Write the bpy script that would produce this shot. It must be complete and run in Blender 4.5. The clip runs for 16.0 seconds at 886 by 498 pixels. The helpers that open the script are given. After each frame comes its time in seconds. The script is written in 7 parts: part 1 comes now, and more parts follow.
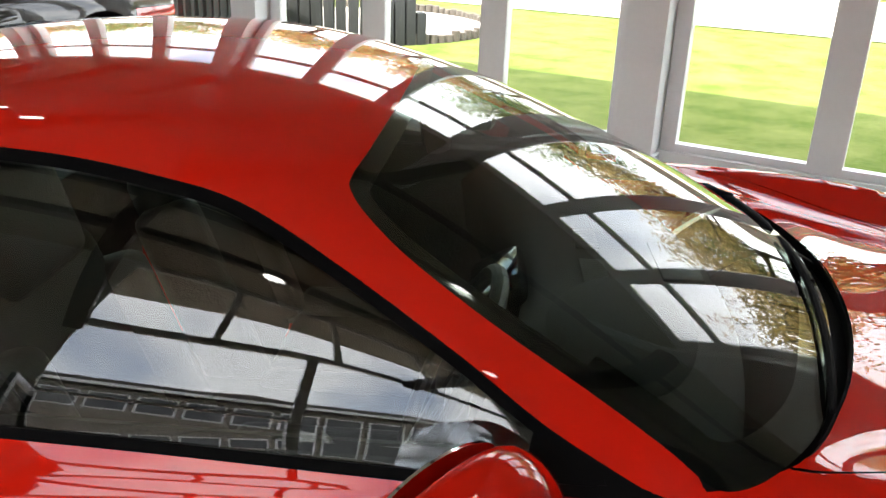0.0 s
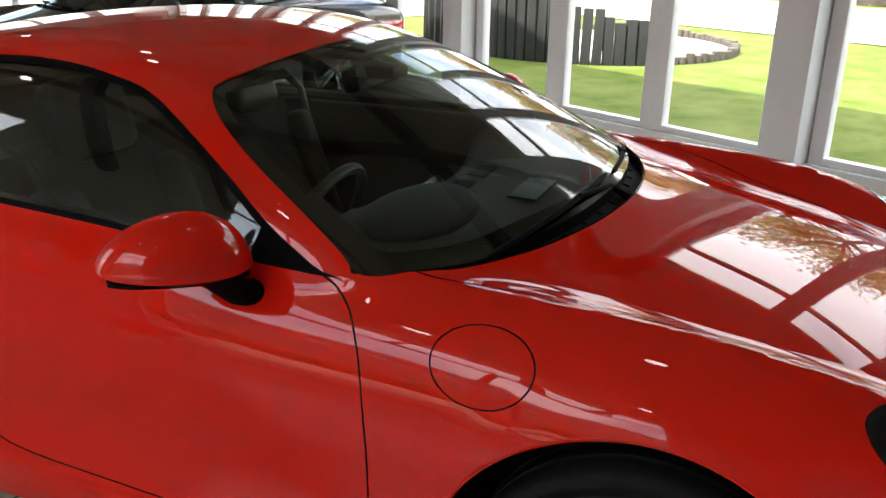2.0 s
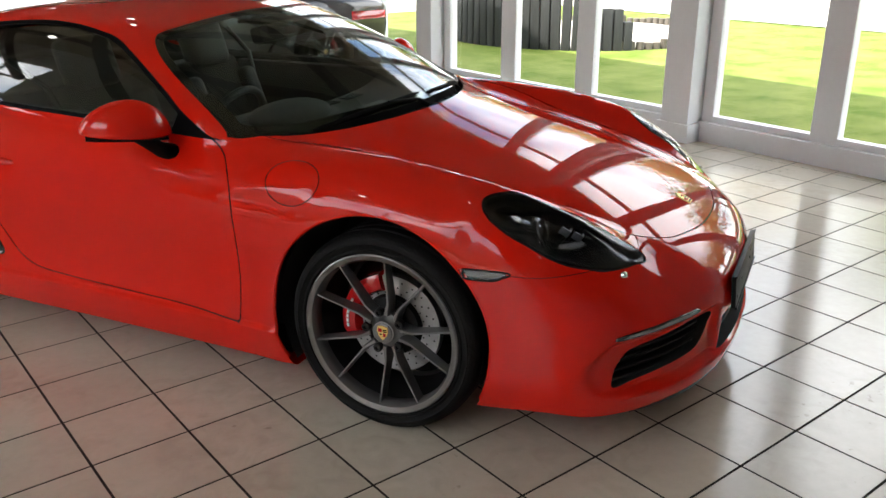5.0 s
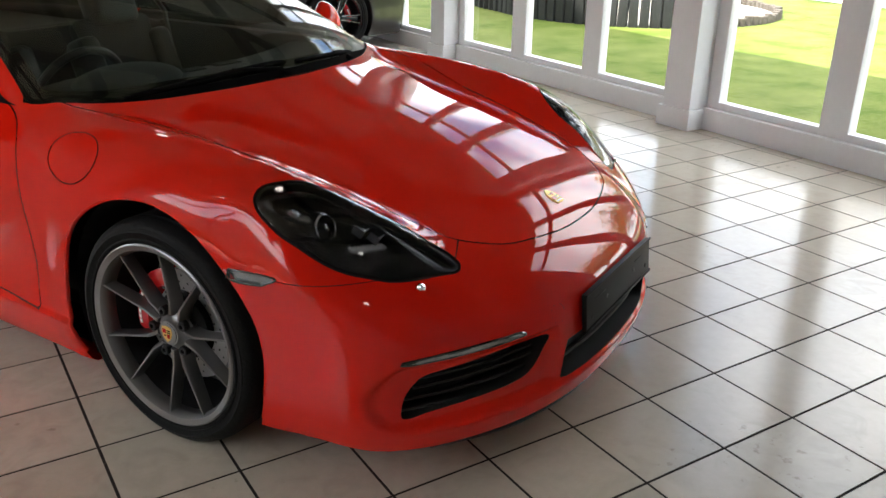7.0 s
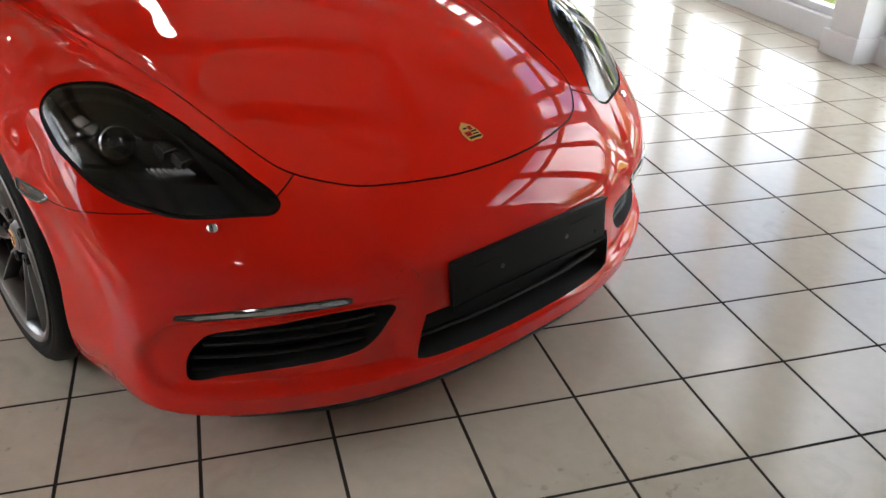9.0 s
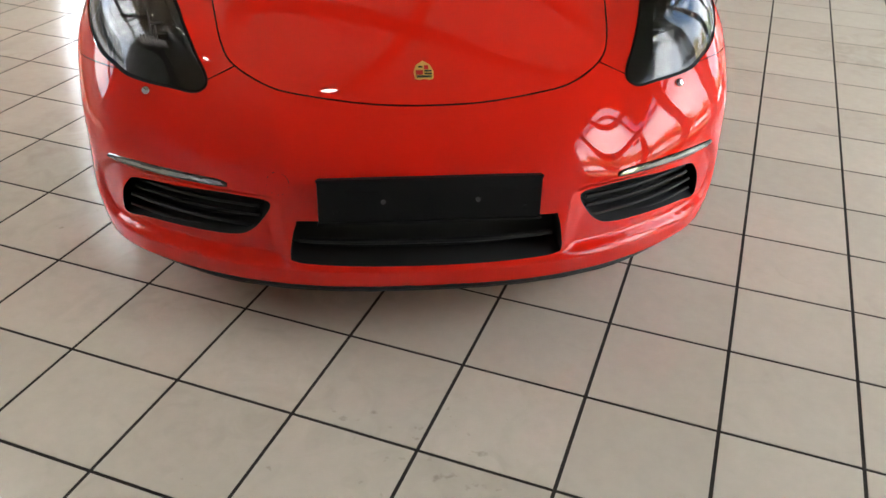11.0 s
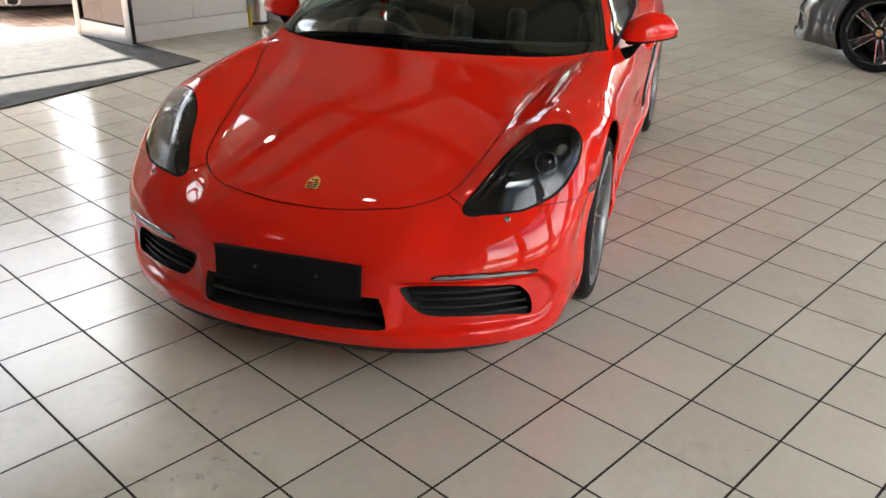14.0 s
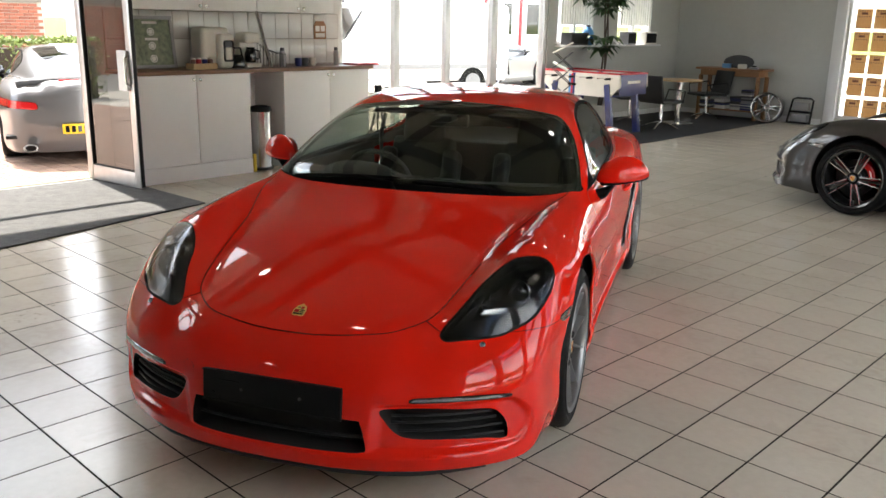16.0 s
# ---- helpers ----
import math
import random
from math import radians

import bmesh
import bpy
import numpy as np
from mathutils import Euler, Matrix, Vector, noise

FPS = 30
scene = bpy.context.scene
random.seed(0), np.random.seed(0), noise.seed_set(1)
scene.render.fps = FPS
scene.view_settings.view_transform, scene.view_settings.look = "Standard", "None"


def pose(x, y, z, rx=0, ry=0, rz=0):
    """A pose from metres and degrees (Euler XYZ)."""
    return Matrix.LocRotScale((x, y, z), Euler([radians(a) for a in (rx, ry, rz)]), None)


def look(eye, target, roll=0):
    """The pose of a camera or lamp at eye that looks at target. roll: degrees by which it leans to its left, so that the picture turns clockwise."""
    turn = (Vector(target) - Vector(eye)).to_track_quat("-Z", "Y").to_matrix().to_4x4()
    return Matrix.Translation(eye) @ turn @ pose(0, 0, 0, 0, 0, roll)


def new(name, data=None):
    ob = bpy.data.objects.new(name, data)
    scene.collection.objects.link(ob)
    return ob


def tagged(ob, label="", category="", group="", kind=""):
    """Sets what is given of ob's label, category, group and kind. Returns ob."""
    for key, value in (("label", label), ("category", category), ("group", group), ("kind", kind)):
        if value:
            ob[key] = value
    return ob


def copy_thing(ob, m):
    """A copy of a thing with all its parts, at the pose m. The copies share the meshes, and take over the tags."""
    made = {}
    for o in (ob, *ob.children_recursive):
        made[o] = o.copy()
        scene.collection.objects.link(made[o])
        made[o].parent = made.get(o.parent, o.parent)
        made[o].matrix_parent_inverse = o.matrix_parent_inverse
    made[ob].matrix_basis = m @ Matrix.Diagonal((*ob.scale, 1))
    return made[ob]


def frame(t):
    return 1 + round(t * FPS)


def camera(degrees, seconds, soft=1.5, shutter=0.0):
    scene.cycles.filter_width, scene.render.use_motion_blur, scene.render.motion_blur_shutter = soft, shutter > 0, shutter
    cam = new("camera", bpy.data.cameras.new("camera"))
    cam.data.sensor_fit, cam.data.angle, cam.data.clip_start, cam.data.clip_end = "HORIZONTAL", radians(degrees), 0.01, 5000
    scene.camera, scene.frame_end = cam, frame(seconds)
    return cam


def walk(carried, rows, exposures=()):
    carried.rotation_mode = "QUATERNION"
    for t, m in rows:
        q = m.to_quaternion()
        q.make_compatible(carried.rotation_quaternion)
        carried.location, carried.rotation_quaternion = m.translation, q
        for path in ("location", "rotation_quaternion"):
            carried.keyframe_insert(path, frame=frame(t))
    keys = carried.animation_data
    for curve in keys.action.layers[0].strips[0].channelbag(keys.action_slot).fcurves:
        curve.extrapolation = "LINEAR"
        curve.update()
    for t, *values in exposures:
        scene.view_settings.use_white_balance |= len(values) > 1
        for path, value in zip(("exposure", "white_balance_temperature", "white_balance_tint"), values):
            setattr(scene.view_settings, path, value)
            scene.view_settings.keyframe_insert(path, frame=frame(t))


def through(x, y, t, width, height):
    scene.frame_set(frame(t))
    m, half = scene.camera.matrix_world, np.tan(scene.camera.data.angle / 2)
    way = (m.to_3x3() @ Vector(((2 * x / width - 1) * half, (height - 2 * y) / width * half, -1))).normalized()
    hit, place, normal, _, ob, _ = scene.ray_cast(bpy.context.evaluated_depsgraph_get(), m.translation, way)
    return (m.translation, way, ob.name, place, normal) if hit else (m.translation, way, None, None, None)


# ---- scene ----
cam = camera(55.3, 16.0)
PATH = [
    (0, (-2.41, 1.015, 1.514), (-0.782, 1.912, 0.776), 2.2),
    (0.5, (-2.292, 0.668, 1.468), (-0.812, 1.81, 0.756), 0.9),
    (1, (-2.199, 0.39, 1.499), (-0.778, 1.59, 0.764), 1.0),
    (1.5, (-2.23, 0.14, 1.444), (-0.853, 1.413, 0.747), 1.1),
    (2, (-2.382, -0.116, 1.499), (-1.152, 1.299, 0.804), 1.0),
    (2.5, (-2.537, -0.389, 1.531), (-1.447, 1.138, 0.837), 0.7),
    (3, (-2.609, -0.654, 1.562), (-1.572, 0.908, 0.866), 0.7),
    (3.5, (-2.711, -0.903, 1.572), (-1.691, 0.668, 0.869), 0.6),
    (4, (-2.813, -1.075, 1.566), (-1.801, 0.498, 0.859), 0.2),
    (4.5, (-2.801, -1.265, 1.53), (-1.738, 0.277, 0.827), -0.0),
    (5, (-2.668, -1.453, 1.514), (-1.506, 0.018, 0.815), -0.2),
    (5.2, (-2.616, -1.479, 1.5), (-1.426, -0.032, 0.801), -0.2),
    (7.3, (-1.657, -1.601, 1.423), (-0.747, 0.003, 0.65), 1.0),
    (7.5, (-1.567, -1.593, 1.4), (-0.721, 0.041, 0.618), 0.9),
    (8, (-1.304, -1.624, 1.383), (-0.575, 0.033, 0.532), 0.7),
    (8.5, (-1.067, -1.594, 1.367), (-0.424, 0.066, 0.457), 0.9),
    (9, (-0.805, -1.547, 1.364), (-0.318, 0.135, 0.399), 1.2),
    (9.2, (-0.695, -1.558, 1.367), (-0.31, 0.142, 0.386), 1.2),
    (11.3, (0.678, -1.533, 1.367), (-0.029, -0.018, 0.27), 1.7),
    (11.5, (0.811, -1.507, 1.38), (0.002, -0.047, 0.278), 1.6),
    (12, (1.119, -1.475, 1.405), (0.143, -0.128, 0.295), 1.6),
    (12.5, (1.399, -1.367, 1.443), (0.327, -0.097, 0.331), 1.2),
    (13, (1.592, -1.285, 1.523), (0.474, -0.028, 0.442), 1.2),
    (13.5, (1.826, -1.281, 1.581), (0.626, -0.006, 0.614), 1.1),
    (14, (1.942, -1.374, 1.634), (0.693, -0.056, 0.796), 1.1),
    (14.5, (2.02, -1.458, 1.678), (0.724, -0.104, 0.98), 1.0),
    (15, (2.089, -1.476, 1.685), (0.768, -0.103, 1.073), 1.0),
    (15.5, (2.118, -1.479, 1.672), (0.788, -0.088, 1.128), 1.2),
    (16, (2.119, -1.438, 1.638), (0.781, -0.046, 1.118), 1.1),
]
# stops by which the clip's camera sets its brightness on the way
EXPOSURES = [(0, 2.2), (0.5, 1.93), (1.0, 1.91), (2.0, 1.88), (3.5, 2.0), (5.0, 2.05), (7.5, 2.2), (8.3, 2.42), (9.0, 2.48), (10.2, 2.7), (11.5, 2.97), (12.2, 2.72), (13.0, 2.5), (14.0, 2.5), (15.0, 2.33), (16.0, 2.15)]
walk(cam, [(t, look(eye, target, roll)) for t, eye, target, roll in PATH], EXPOSURES)

# ---- daylight ----
world = bpy.data.worlds.new("daylight")
scene.world = world
world.use_nodes = True
wt = world.node_tree
sky = wt.nodes.new("ShaderNodeTexSky")
sky.sky_type, sky.sun_disc = "NISHITA", False
SUN_EL, SUN_AZ = 60.0, 276.0  # degrees above the horizon; turn of the way to the sun, from +y to +x
sky.sun_elevation, sky.sun_rotation = radians(SUN_EL), radians(SUN_AZ)
wt.nodes["Background"].inputs[1].default_value = 0.15
# broken white cloud over the blue
co, cloud, span, mixed = (wt.nodes.new("ShaderNode" + k) for k in ("TexCoord", "TexNoise", "MapRange", "Mix"))
cloud.inputs["Scale"].default_value, cloud.inputs["Detail"].default_value, cloud.inputs["Distortion"].default_value = 2.2, 9, 0.6
span.inputs["From Min"].default_value, span.inputs["From Max"].default_value = 0.37, 0.55
span.inputs["To Max"].default_value = 0.9
mixed.data_type = "RGBA"
mixed.inputs["B"].default_value = (13.0, 13.0, 13.2, 1)
wt.links.new(co.outputs["Generated"], cloud.inputs["Vector"])
wt.links.new(cloud.outputs[0], span.inputs["Value"])
wt.links.new(span.outputs[0], mixed.inputs["Factor"])
wt.links.new(sky.outputs[0], mixed.inputs["A"])
wt.links.new(mixed.outputs["Result"], wt.nodes["Background"].inputs[0])
sun = new("sun", bpy.data.lights.new("sun", "SUN"))
sun.data.energy, sun.data.angle, sun.data.color = 4.5, radians(0.6), (1.0, 0.95, 0.86)
sun_way = Vector((math.sin(radians(SUN_AZ)) * math.cos(radians(SUN_EL)), math.cos(radians(SUN_AZ)) * math.cos(radians(SUN_EL)), math.sin(radians(SUN_EL))))
sun.matrix_world = look(sun_way * 30, (0, 0, 0))
# ---- materials ----
def principled(name, color, rough=0.5, metal=0.0, **more):
    m = bpy.data.materials.new(name)
    m.use_nodes = True
    b = m.node_tree.nodes["Principled BSDF"]
    b.inputs["Base Color"].default_value = (*color, 1)
    b.inputs["Roughness"].default_value, b.inputs["Metallic"].default_value = rough, metal
    for key, value in more.items():
        b.inputs[key.replace("_", " ")].default_value = value
    return m


def vary(m, color2, scale=3.0, amount=0.5, bump=0.0, bump_scale=60.0, stretch=(1, 1, 1), rough_spread=0.0, islands=False, objects=False, spread=0.15):
    """Lays a second colour in noise over the base, with optional relief, gloss change and change from piece to piece."""
    nt = m.node_tree
    b = nt.nodes["Principled BSDF"]
    base = tuple(b.inputs["Base Color"].default_value)
    co, mp = nt.nodes.new("ShaderNodeTexCoord"), nt.nodes.new("ShaderNodeMapping")
    mp.inputs["Scale"].default_value = stretch
    nt.links.new(co.outputs["Object"], mp.inputs[0])
    n1, n2 = nt.nodes.new("ShaderNodeTexNoise"), nt.nodes.new("ShaderNodeTexNoise")
    n1.inputs["Scale"].default_value, n1.inputs["Detail"].default_value = scale, 8
    n2.inputs["Scale"].default_value, n2.inputs["Detail"].default_value = scale * 9, 4
    for n in (n1, n2):
        nt.links.new(mp.outputs[0], n.inputs["Vector"])
    add = nt.nodes.new("ShaderNodeMath")
    add.operation = "MULTIPLY_ADD"
    nt.links.new(n1.outputs[0], add.inputs[0])
    add.inputs[1].default_value = 0.65
    half = nt.nodes.new("ShaderNodeMath")
    half.operation = "MULTIPLY"
    half.inputs[1].default_value = 0.35
    nt.links.new(n2.outputs[0], half.inputs[0])
    nt.links.new(half.outputs[0], add.inputs[2])
    ramp = nt.nodes.new("ShaderNodeMapRange")
    ramp.inputs["From Min"].default_value, ramp.inputs["From Max"].default_value = 0.35, 0.65
    ramp.inputs["To Max"].default_value = amount
    nt.links.new(add.outputs[0], ramp.inputs["Value"])
    mix = nt.nodes.new("ShaderNodeMix")
    mix.data_type = "RGBA"
    mix.inputs["A"].default_value, mix.inputs["B"].default_value = base, (*color2, 1)
    nt.links.new(ramp.outputs[0], mix.inputs["Factor"])
    out = mix.outputs["Result"]
    if islands or objects:
        src = nt.nodes.new("ShaderNodeObjectInfo" if objects else "ShaderNodeNewGeometry")
        hsv, span = nt.nodes.new("ShaderNodeHueSaturation"), nt.nodes.new("ShaderNodeMapRange")
        span.inputs["To Min"].default_value, span.inputs["To Max"].default_value = 1 - spread, 1 + spread
        nt.links.new(src.outputs["Random" if objects else "Random Per Island"], span.inputs["Value"])
        nt.links.new(span.outputs[0], hsv.inputs["Value"])
        nt.links.new(out, hsv.inputs["Color"])
        out = hsv.outputs[0]
    nt.links.new(out, b.inputs["Base Color"])
    if rough_spread:
        rr = nt.nodes.new("ShaderNodeMapRange")
        r0 = b.inputs["Roughness"].default_value
        rr.inputs["From Min"].default_value, rr.inputs["From Max"].default_value = 0.3, 0.7
        rr.inputs["To Min"].default_value, rr.inputs["To Max"].default_value = r0, r0 + rough_spread
        nt.links.new(n1.outputs[0], rr.inputs["Value"])
        nt.links.new(rr.outputs[0], b.inputs["Roughness"])
    if bump:
        n3, bp = nt.nodes.new("ShaderNodeTexNoise"), nt.nodes.new("ShaderNodeBump")
        n3.inputs["Scale"].default_value, n3.inputs["Detail"].default_value = bump_scale, 6
        nt.links.new(mp.outputs[0], n3.inputs["Vector"])
        bp.inputs["Strength"].default_value, bp.inputs["Distance"].default_value = bump, 0.01
        nt.links.new(n3.outputs[0], bp.inputs["Height"])
        nt.links.new(bp.outputs[0], b.inputs["Normal"])
    return m


def glass(name, tint, through=0.9, strong=1.0):
    """A thin pane: a sharp mirror that grows with the slant over a tinted see-through sheet."""
    m = bpy.data.materials.new(name)
    m.use_nodes = True
    nt = m.node_tree
    nt.nodes.remove(nt.nodes["Principled BSDF"])
    clear, gloss, mix, facing, power, scale = (nt.nodes.new("ShaderNode" + k) for k in ("BsdfTransparent", "BsdfGlossy", "MixShader", "LayerWeight", "Math", "Math"))
    clear.inputs[0].default_value = (*(c * through for c in tint), 1)
    gloss.inputs["Roughness"].default_value = 0.0
    facing.inputs["Blend"].default_value = 0.5
    power.operation, power.inputs[1].default_value = "POWER", 4.0
    scale.operation, scale.inputs[1].default_value, scale.inputs[2].default_value = "MULTIPLY_ADD", 0.85, 0.045 * strong
    nt.links.new(facing.outputs["Facing"], power.inputs[0])
    nt.links.new(power.outputs[0], scale.inputs[0])
    nt.links.new(scale.outputs[0], mix.inputs[0])
    nt.links.new(clear.outputs[0], mix.inputs[1])
    nt.links.new(gloss.outputs[0], mix.inputs[2])
    nt.links.new(mix.outputs[0], nt.nodes["Material Output"].inputs[0])
    return m


def lamp_glow(name, color, strength):
    m = principled(name, (0.9, 0.9, 0.9), 0.4)
    b = m.node_tree.nodes["Principled BSDF"]
    b.inputs["Emission Color"].default_value, b.inputs["Emission Strength"].default_value = (*color, 1), strength
    return m


paint_red = principled("red_car_paint", (0.66, 0.0125, 0.0045), 0.5, 0.0, Specular_IOR_Level=0.0, Coat_Weight=1.0, Coat_Roughness=0.0, Coat_IOR=1.44)
black_plastic = vary(principled("black_plastic", (0.01, 0.01, 0.011), 0.5, Specular_IOR_Level=0.25), (0.02, 0.02, 0.02), 20, 0.6)
black_gloss = principled("gloss_black_trim", (0.006, 0.006, 0.007), 0.08, Coat_Weight=0.6, Coat_Roughness=0.03)
gap_black = principled("panel_gap", (0.004, 0.003, 0.003), 0.9)
rubber = vary(principled("tyre_rubber", (0.006, 0.006, 0.0063), 0.6, Specular_IOR_Level=0.12), (0.01, 0.01, 0.01), 14, 0.5, 0.2, 90)
wheel_grey = principled("wheel_grey_paint", (0.21, 0.208, 0.21), 0.34, 0.75, Coat_Weight=0.35, Coat_Roughness=0.12)
wheel_dark = principled("wheel_barrel_black", (0.008, 0.008, 0.0085), 0.5, Specular_IOR_Level=0.2)
bezel_grey = principled("bezel_dark_grey", (0.014, 0.014, 0.015), 0.2, 0.3)
disc_steel = vary(principled("brake_disc_steel", (0.42, 0.42, 0.43), 0.34, 1.0), (0.3, 0.3, 0.31), 30, 0.6)
caliper_red = principled("caliper_red", (0.5, 0.008, 0.01), 0.25, Coat_Weight=0.6)
holder_black = vary(principled("plate_holder_black", (0.006, 0.006, 0.0065), 0.45, Specular_IOR_Level=0.12), (0.01, 0.01, 0.01), 14, 0.5)
chrome = principled("chrome", (0.82, 0.82, 0.84), 0.08, 1.0)
gold = principled("badge_gold", (0.8, 0.52, 0.14), 0.35, 0.55)
lamp_glass = glass("clear_lens", (0.93, 0.95, 0.97), 0.9, 0.85)
car_glass = glass("tinted_car_glass", (0.46, 0.53, 0.495), 1.0, 1.9)
screen_glass = glass("windscreen_glass", (0.68, 0.76, 0.72), 1.0, 1.0)
leaf_glass = glass("reflective_door_glass", (0.3, 0.3, 0.29), 1.0, 3.2)
window_glass = glass("window_glass", (0.97, 0.99, 0.98), 0.97, 0.5)
leather = vary(principled("black_leather", (0.01, 0.01, 0.0105), 0.5), (0.03, 0.03, 0.03), 12, 0.5, 0.25, 160)
seat_grey = vary(principled("dark_seat_fabric", (0.02, 0.021, 0.021), 0.8), (0.03, 0.03, 0.03), 25, 0.5, 0.2, 200)
white_paint = vary(principled("white_frame_paint", (0.74, 0.75, 0.76), 0.35), (0.66, 0.67, 0.68), 4, 0.5, 0.05, 120)
wall_white = vary(principled("white_wall_paint", (0.72, 0.73, 0.72), 0.7), (0.64, 0.65, 0.65), 1.2, 0.6, 0.1, 140)
# darker copy of the wall white, for the north and far west walls
wall_grey = vary(principled("far_wall_grey", (0.5, 0.51, 0.49), 0.7), (0.44, 0.45, 0.435), 1.2, 0.6, 0.1, 140)
ceiling_white = vary(principled("ceiling_boards", (0.43, 0.4, 0.335), 0.75), (0.36, 0.335, 0.28), 1.2, 0.7, 0.1, 30, (1, 0.1, 1))
tile_beige = vary(principled("beige_floor_tile", (0.53, 0.475, 0.39), 0.11, Specular_IOR_Level=0.5), (0.45, 0.4, 0.325), 3.2, 0.7, 0.03, 60, rough_spread=0.12, objects=True, spread=0.05)
tile_far = vary(principled("beige_floor_tile_far", (0.53, 0.475, 0.39), 0.11, Specular_IOR_Level=0.5), (0.45, 0.4, 0.325), 3.2, 0.7, 0.03, 60, rough_spread=0.1, islands=True, spread=0.05)


def stain_tiles(m):
    """Faint scuffs and cloudy patches that run across the tiles, in the room's axes."""
    nt = m.node_tree
    b = nt.nodes["Principled BSDF"]
    geo, big, fine, span, mix = (nt.nodes.new("ShaderNode" + k) for k in ("NewGeometry", "TexNoise", "TexNoise", "MapRange", "Mix"))
    big.inputs["Scale"].default_value, big.inputs["Detail"].default_value, big.inputs["Distortion"].default_value = 1.1, 5, 0.8
    fine.inputs["Scale"].default_value, fine.inputs["Detail"].default_value, fine.inputs["Distortion"].default_value = 9.0, 7, 1.5
    mul = nt.nodes.new("ShaderNodeMath")
    mul.operation = "MULTIPLY"
    for n in (big, fine):
        nt.links.new(geo.outputs["Position"], n.inputs["Vector"])
    nt.links.new(big.outputs[0], mul.inputs[0])
    nt.links.new(fine.outputs[0], mul.inputs[1])
    span.inputs["From Min"].default_value, span.inputs["From Max"].default_value = 0.26, 0.46
    span.inputs["To Max"].default_value = 0.28
    nt.links.new(mul.outputs[0], span.inputs["Value"])
    mix.data_type = "RGBA"
    mix.inputs["B"].default_value = (0.27, 0.225, 0.165, 1)
    nt.links.new(b.inputs["Base Color"].links[0].from_socket, mix.inputs["A"])
    nt.links.new(span.outputs[0], mix.inputs["Factor"])
    # scattered specks of dirt, thicker in some places
    speck, patch, both, cut_in, dirt = (nt.nodes.new("ShaderNode" + k) for k in ("TexNoise", "TexNoise", "Math", "MapRange", "Mix"))
    speck.inputs["Scale"].default_value, speck.inputs["Detail"].default_value = 24.0, 3
    patch.inputs["Scale"].default_value, patch.inputs["Detail"].default_value = 0.9, 2
    both.operation = "MULTIPLY"
    for n in (speck, patch):
        nt.links.new(geo.outputs["Position"], n.inputs["Vector"])
    nt.links.new(speck.outputs[0], both.inputs[0])
    nt.links.new(patch.outputs[0], both.inputs[1])
    cut_in.inputs["From Min"].default_value, cut_in.inputs["From Max"].default_value = 0.41, 0.46
    cut_in.inputs["To Max"].default_value = 0.35
    nt.links.new(both.outputs[0], cut_in.inputs["Value"])
    dirt.data_type = "RGBA"
    dirt.inputs["B"].default_value = (0.12, 0.09, 0.06, 1)
    nt.links.new(mix.outputs["Result"], dirt.inputs["A"])
    nt.links.new(cut_in.outputs[0], dirt.inputs["Factor"])
    nt.links.new(dirt.outputs["Result"], b.inputs["Base Color"])


stain_tiles(tile_beige)
stain_tiles(tile_far)
grout = vary(principled("dark_grout", (0.022, 0.02, 0.018), 0.95, Specular_IOR_Level=0.1), (0.045, 0.038, 0.032), 20, 0.6)
grass_green = vary(principled("lawn", (0.062, 0.1, 0.011), 0.9, Specular_IOR_Level=0.1), (0.155, 0.172, 0.05), 2.2, 0.9, 0.3, 90)
lamp_black = principled("lamp_housing_black", (0.012, 0.012, 0.013), 0.25)
lamp_dark = principled("smoked_lamp", (0.015, 0.015, 0.017), 0.12, Coat_Weight=0.6)
projector_glass = principled("projector_lens_glass", (0.02, 0.02, 0.024), 0.02, Coat_Weight=1.0, Coat_Roughness=0.0)
marker_silver = principled("marker_silver", (0.36, 0.36, 0.36), 0.25, 0.85)
daybar_grey = principled("daylight_bar_silver", (0.5, 0.5, 0.51), 0.12, 0.9, Coat_Weight=0.8)
arch_black = principled("arch_liner_black", (0.008, 0.008, 0.008), 0.9)

def paint(name, color, rough=0.45, color2=None, scale=5.0, amount=0.5, bump=0.0, **more):
    m = principled(name, color, rough, **more)
    return vary(m, color2 or tuple(c * 0.8 for c in color), scale, amount, bump)


paint_grey = principled("dark_grey_car_paint", (0.04, 0.037, 0.035), 0.4, 0.4, Specular_IOR_Level=0.1, Coat_Weight=1.0, Coat_Roughness=0.0, Coat_IOR=1.6)
paint_black = principled("black_car_paint", (0.008, 0.008, 0.01), 0.4, Coat_Weight=1.0, Coat_Roughness=0.0)
paint_silver = principled("silver_car_paint", (0.12, 0.12, 0.125), 0.35, 0.5, Coat_Weight=1.0, Coat_Roughness=0.01)
paint_white = principled("white_van_paint", (0.8, 0.8, 0.8), 0.3, Coat_Weight=0.7)
wheel_black = principled("gloss_black_wheel", (0.015, 0.015, 0.016), 0.15, Coat_Weight=0.8)
wheel_silver = principled("machined_silver", (0.6, 0.6, 0.61), 0.25, 0.9)
tail_red = principled("red_lamp_plastic", (0.45, 0.01, 0.012), 0.1, Coat_Weight=0.9)
plate_yellow = principled("yellow_plate", (0.75, 0.5, 0.02), 0.4)
aluminium = paint("brushed_aluminium", (0.62, 0.62, 0.62), 0.35, scale=12, Metallic=0.8)
steel = principled("polished_steel", (0.6, 0.59, 0.57), 0.18, 1.0)
unit_white = paint("white_laminate", (0.82, 0.82, 0.81), 0.3, (0.77, 0.77, 0.76), 2)
worktop_wood = vary(principled("worktop_wood", (0.2, 0.105, 0.055), 0.4), (0.13, 0.065, 0.035), 3, 0.8, 0.05, 40, (1, 0.15, 1))
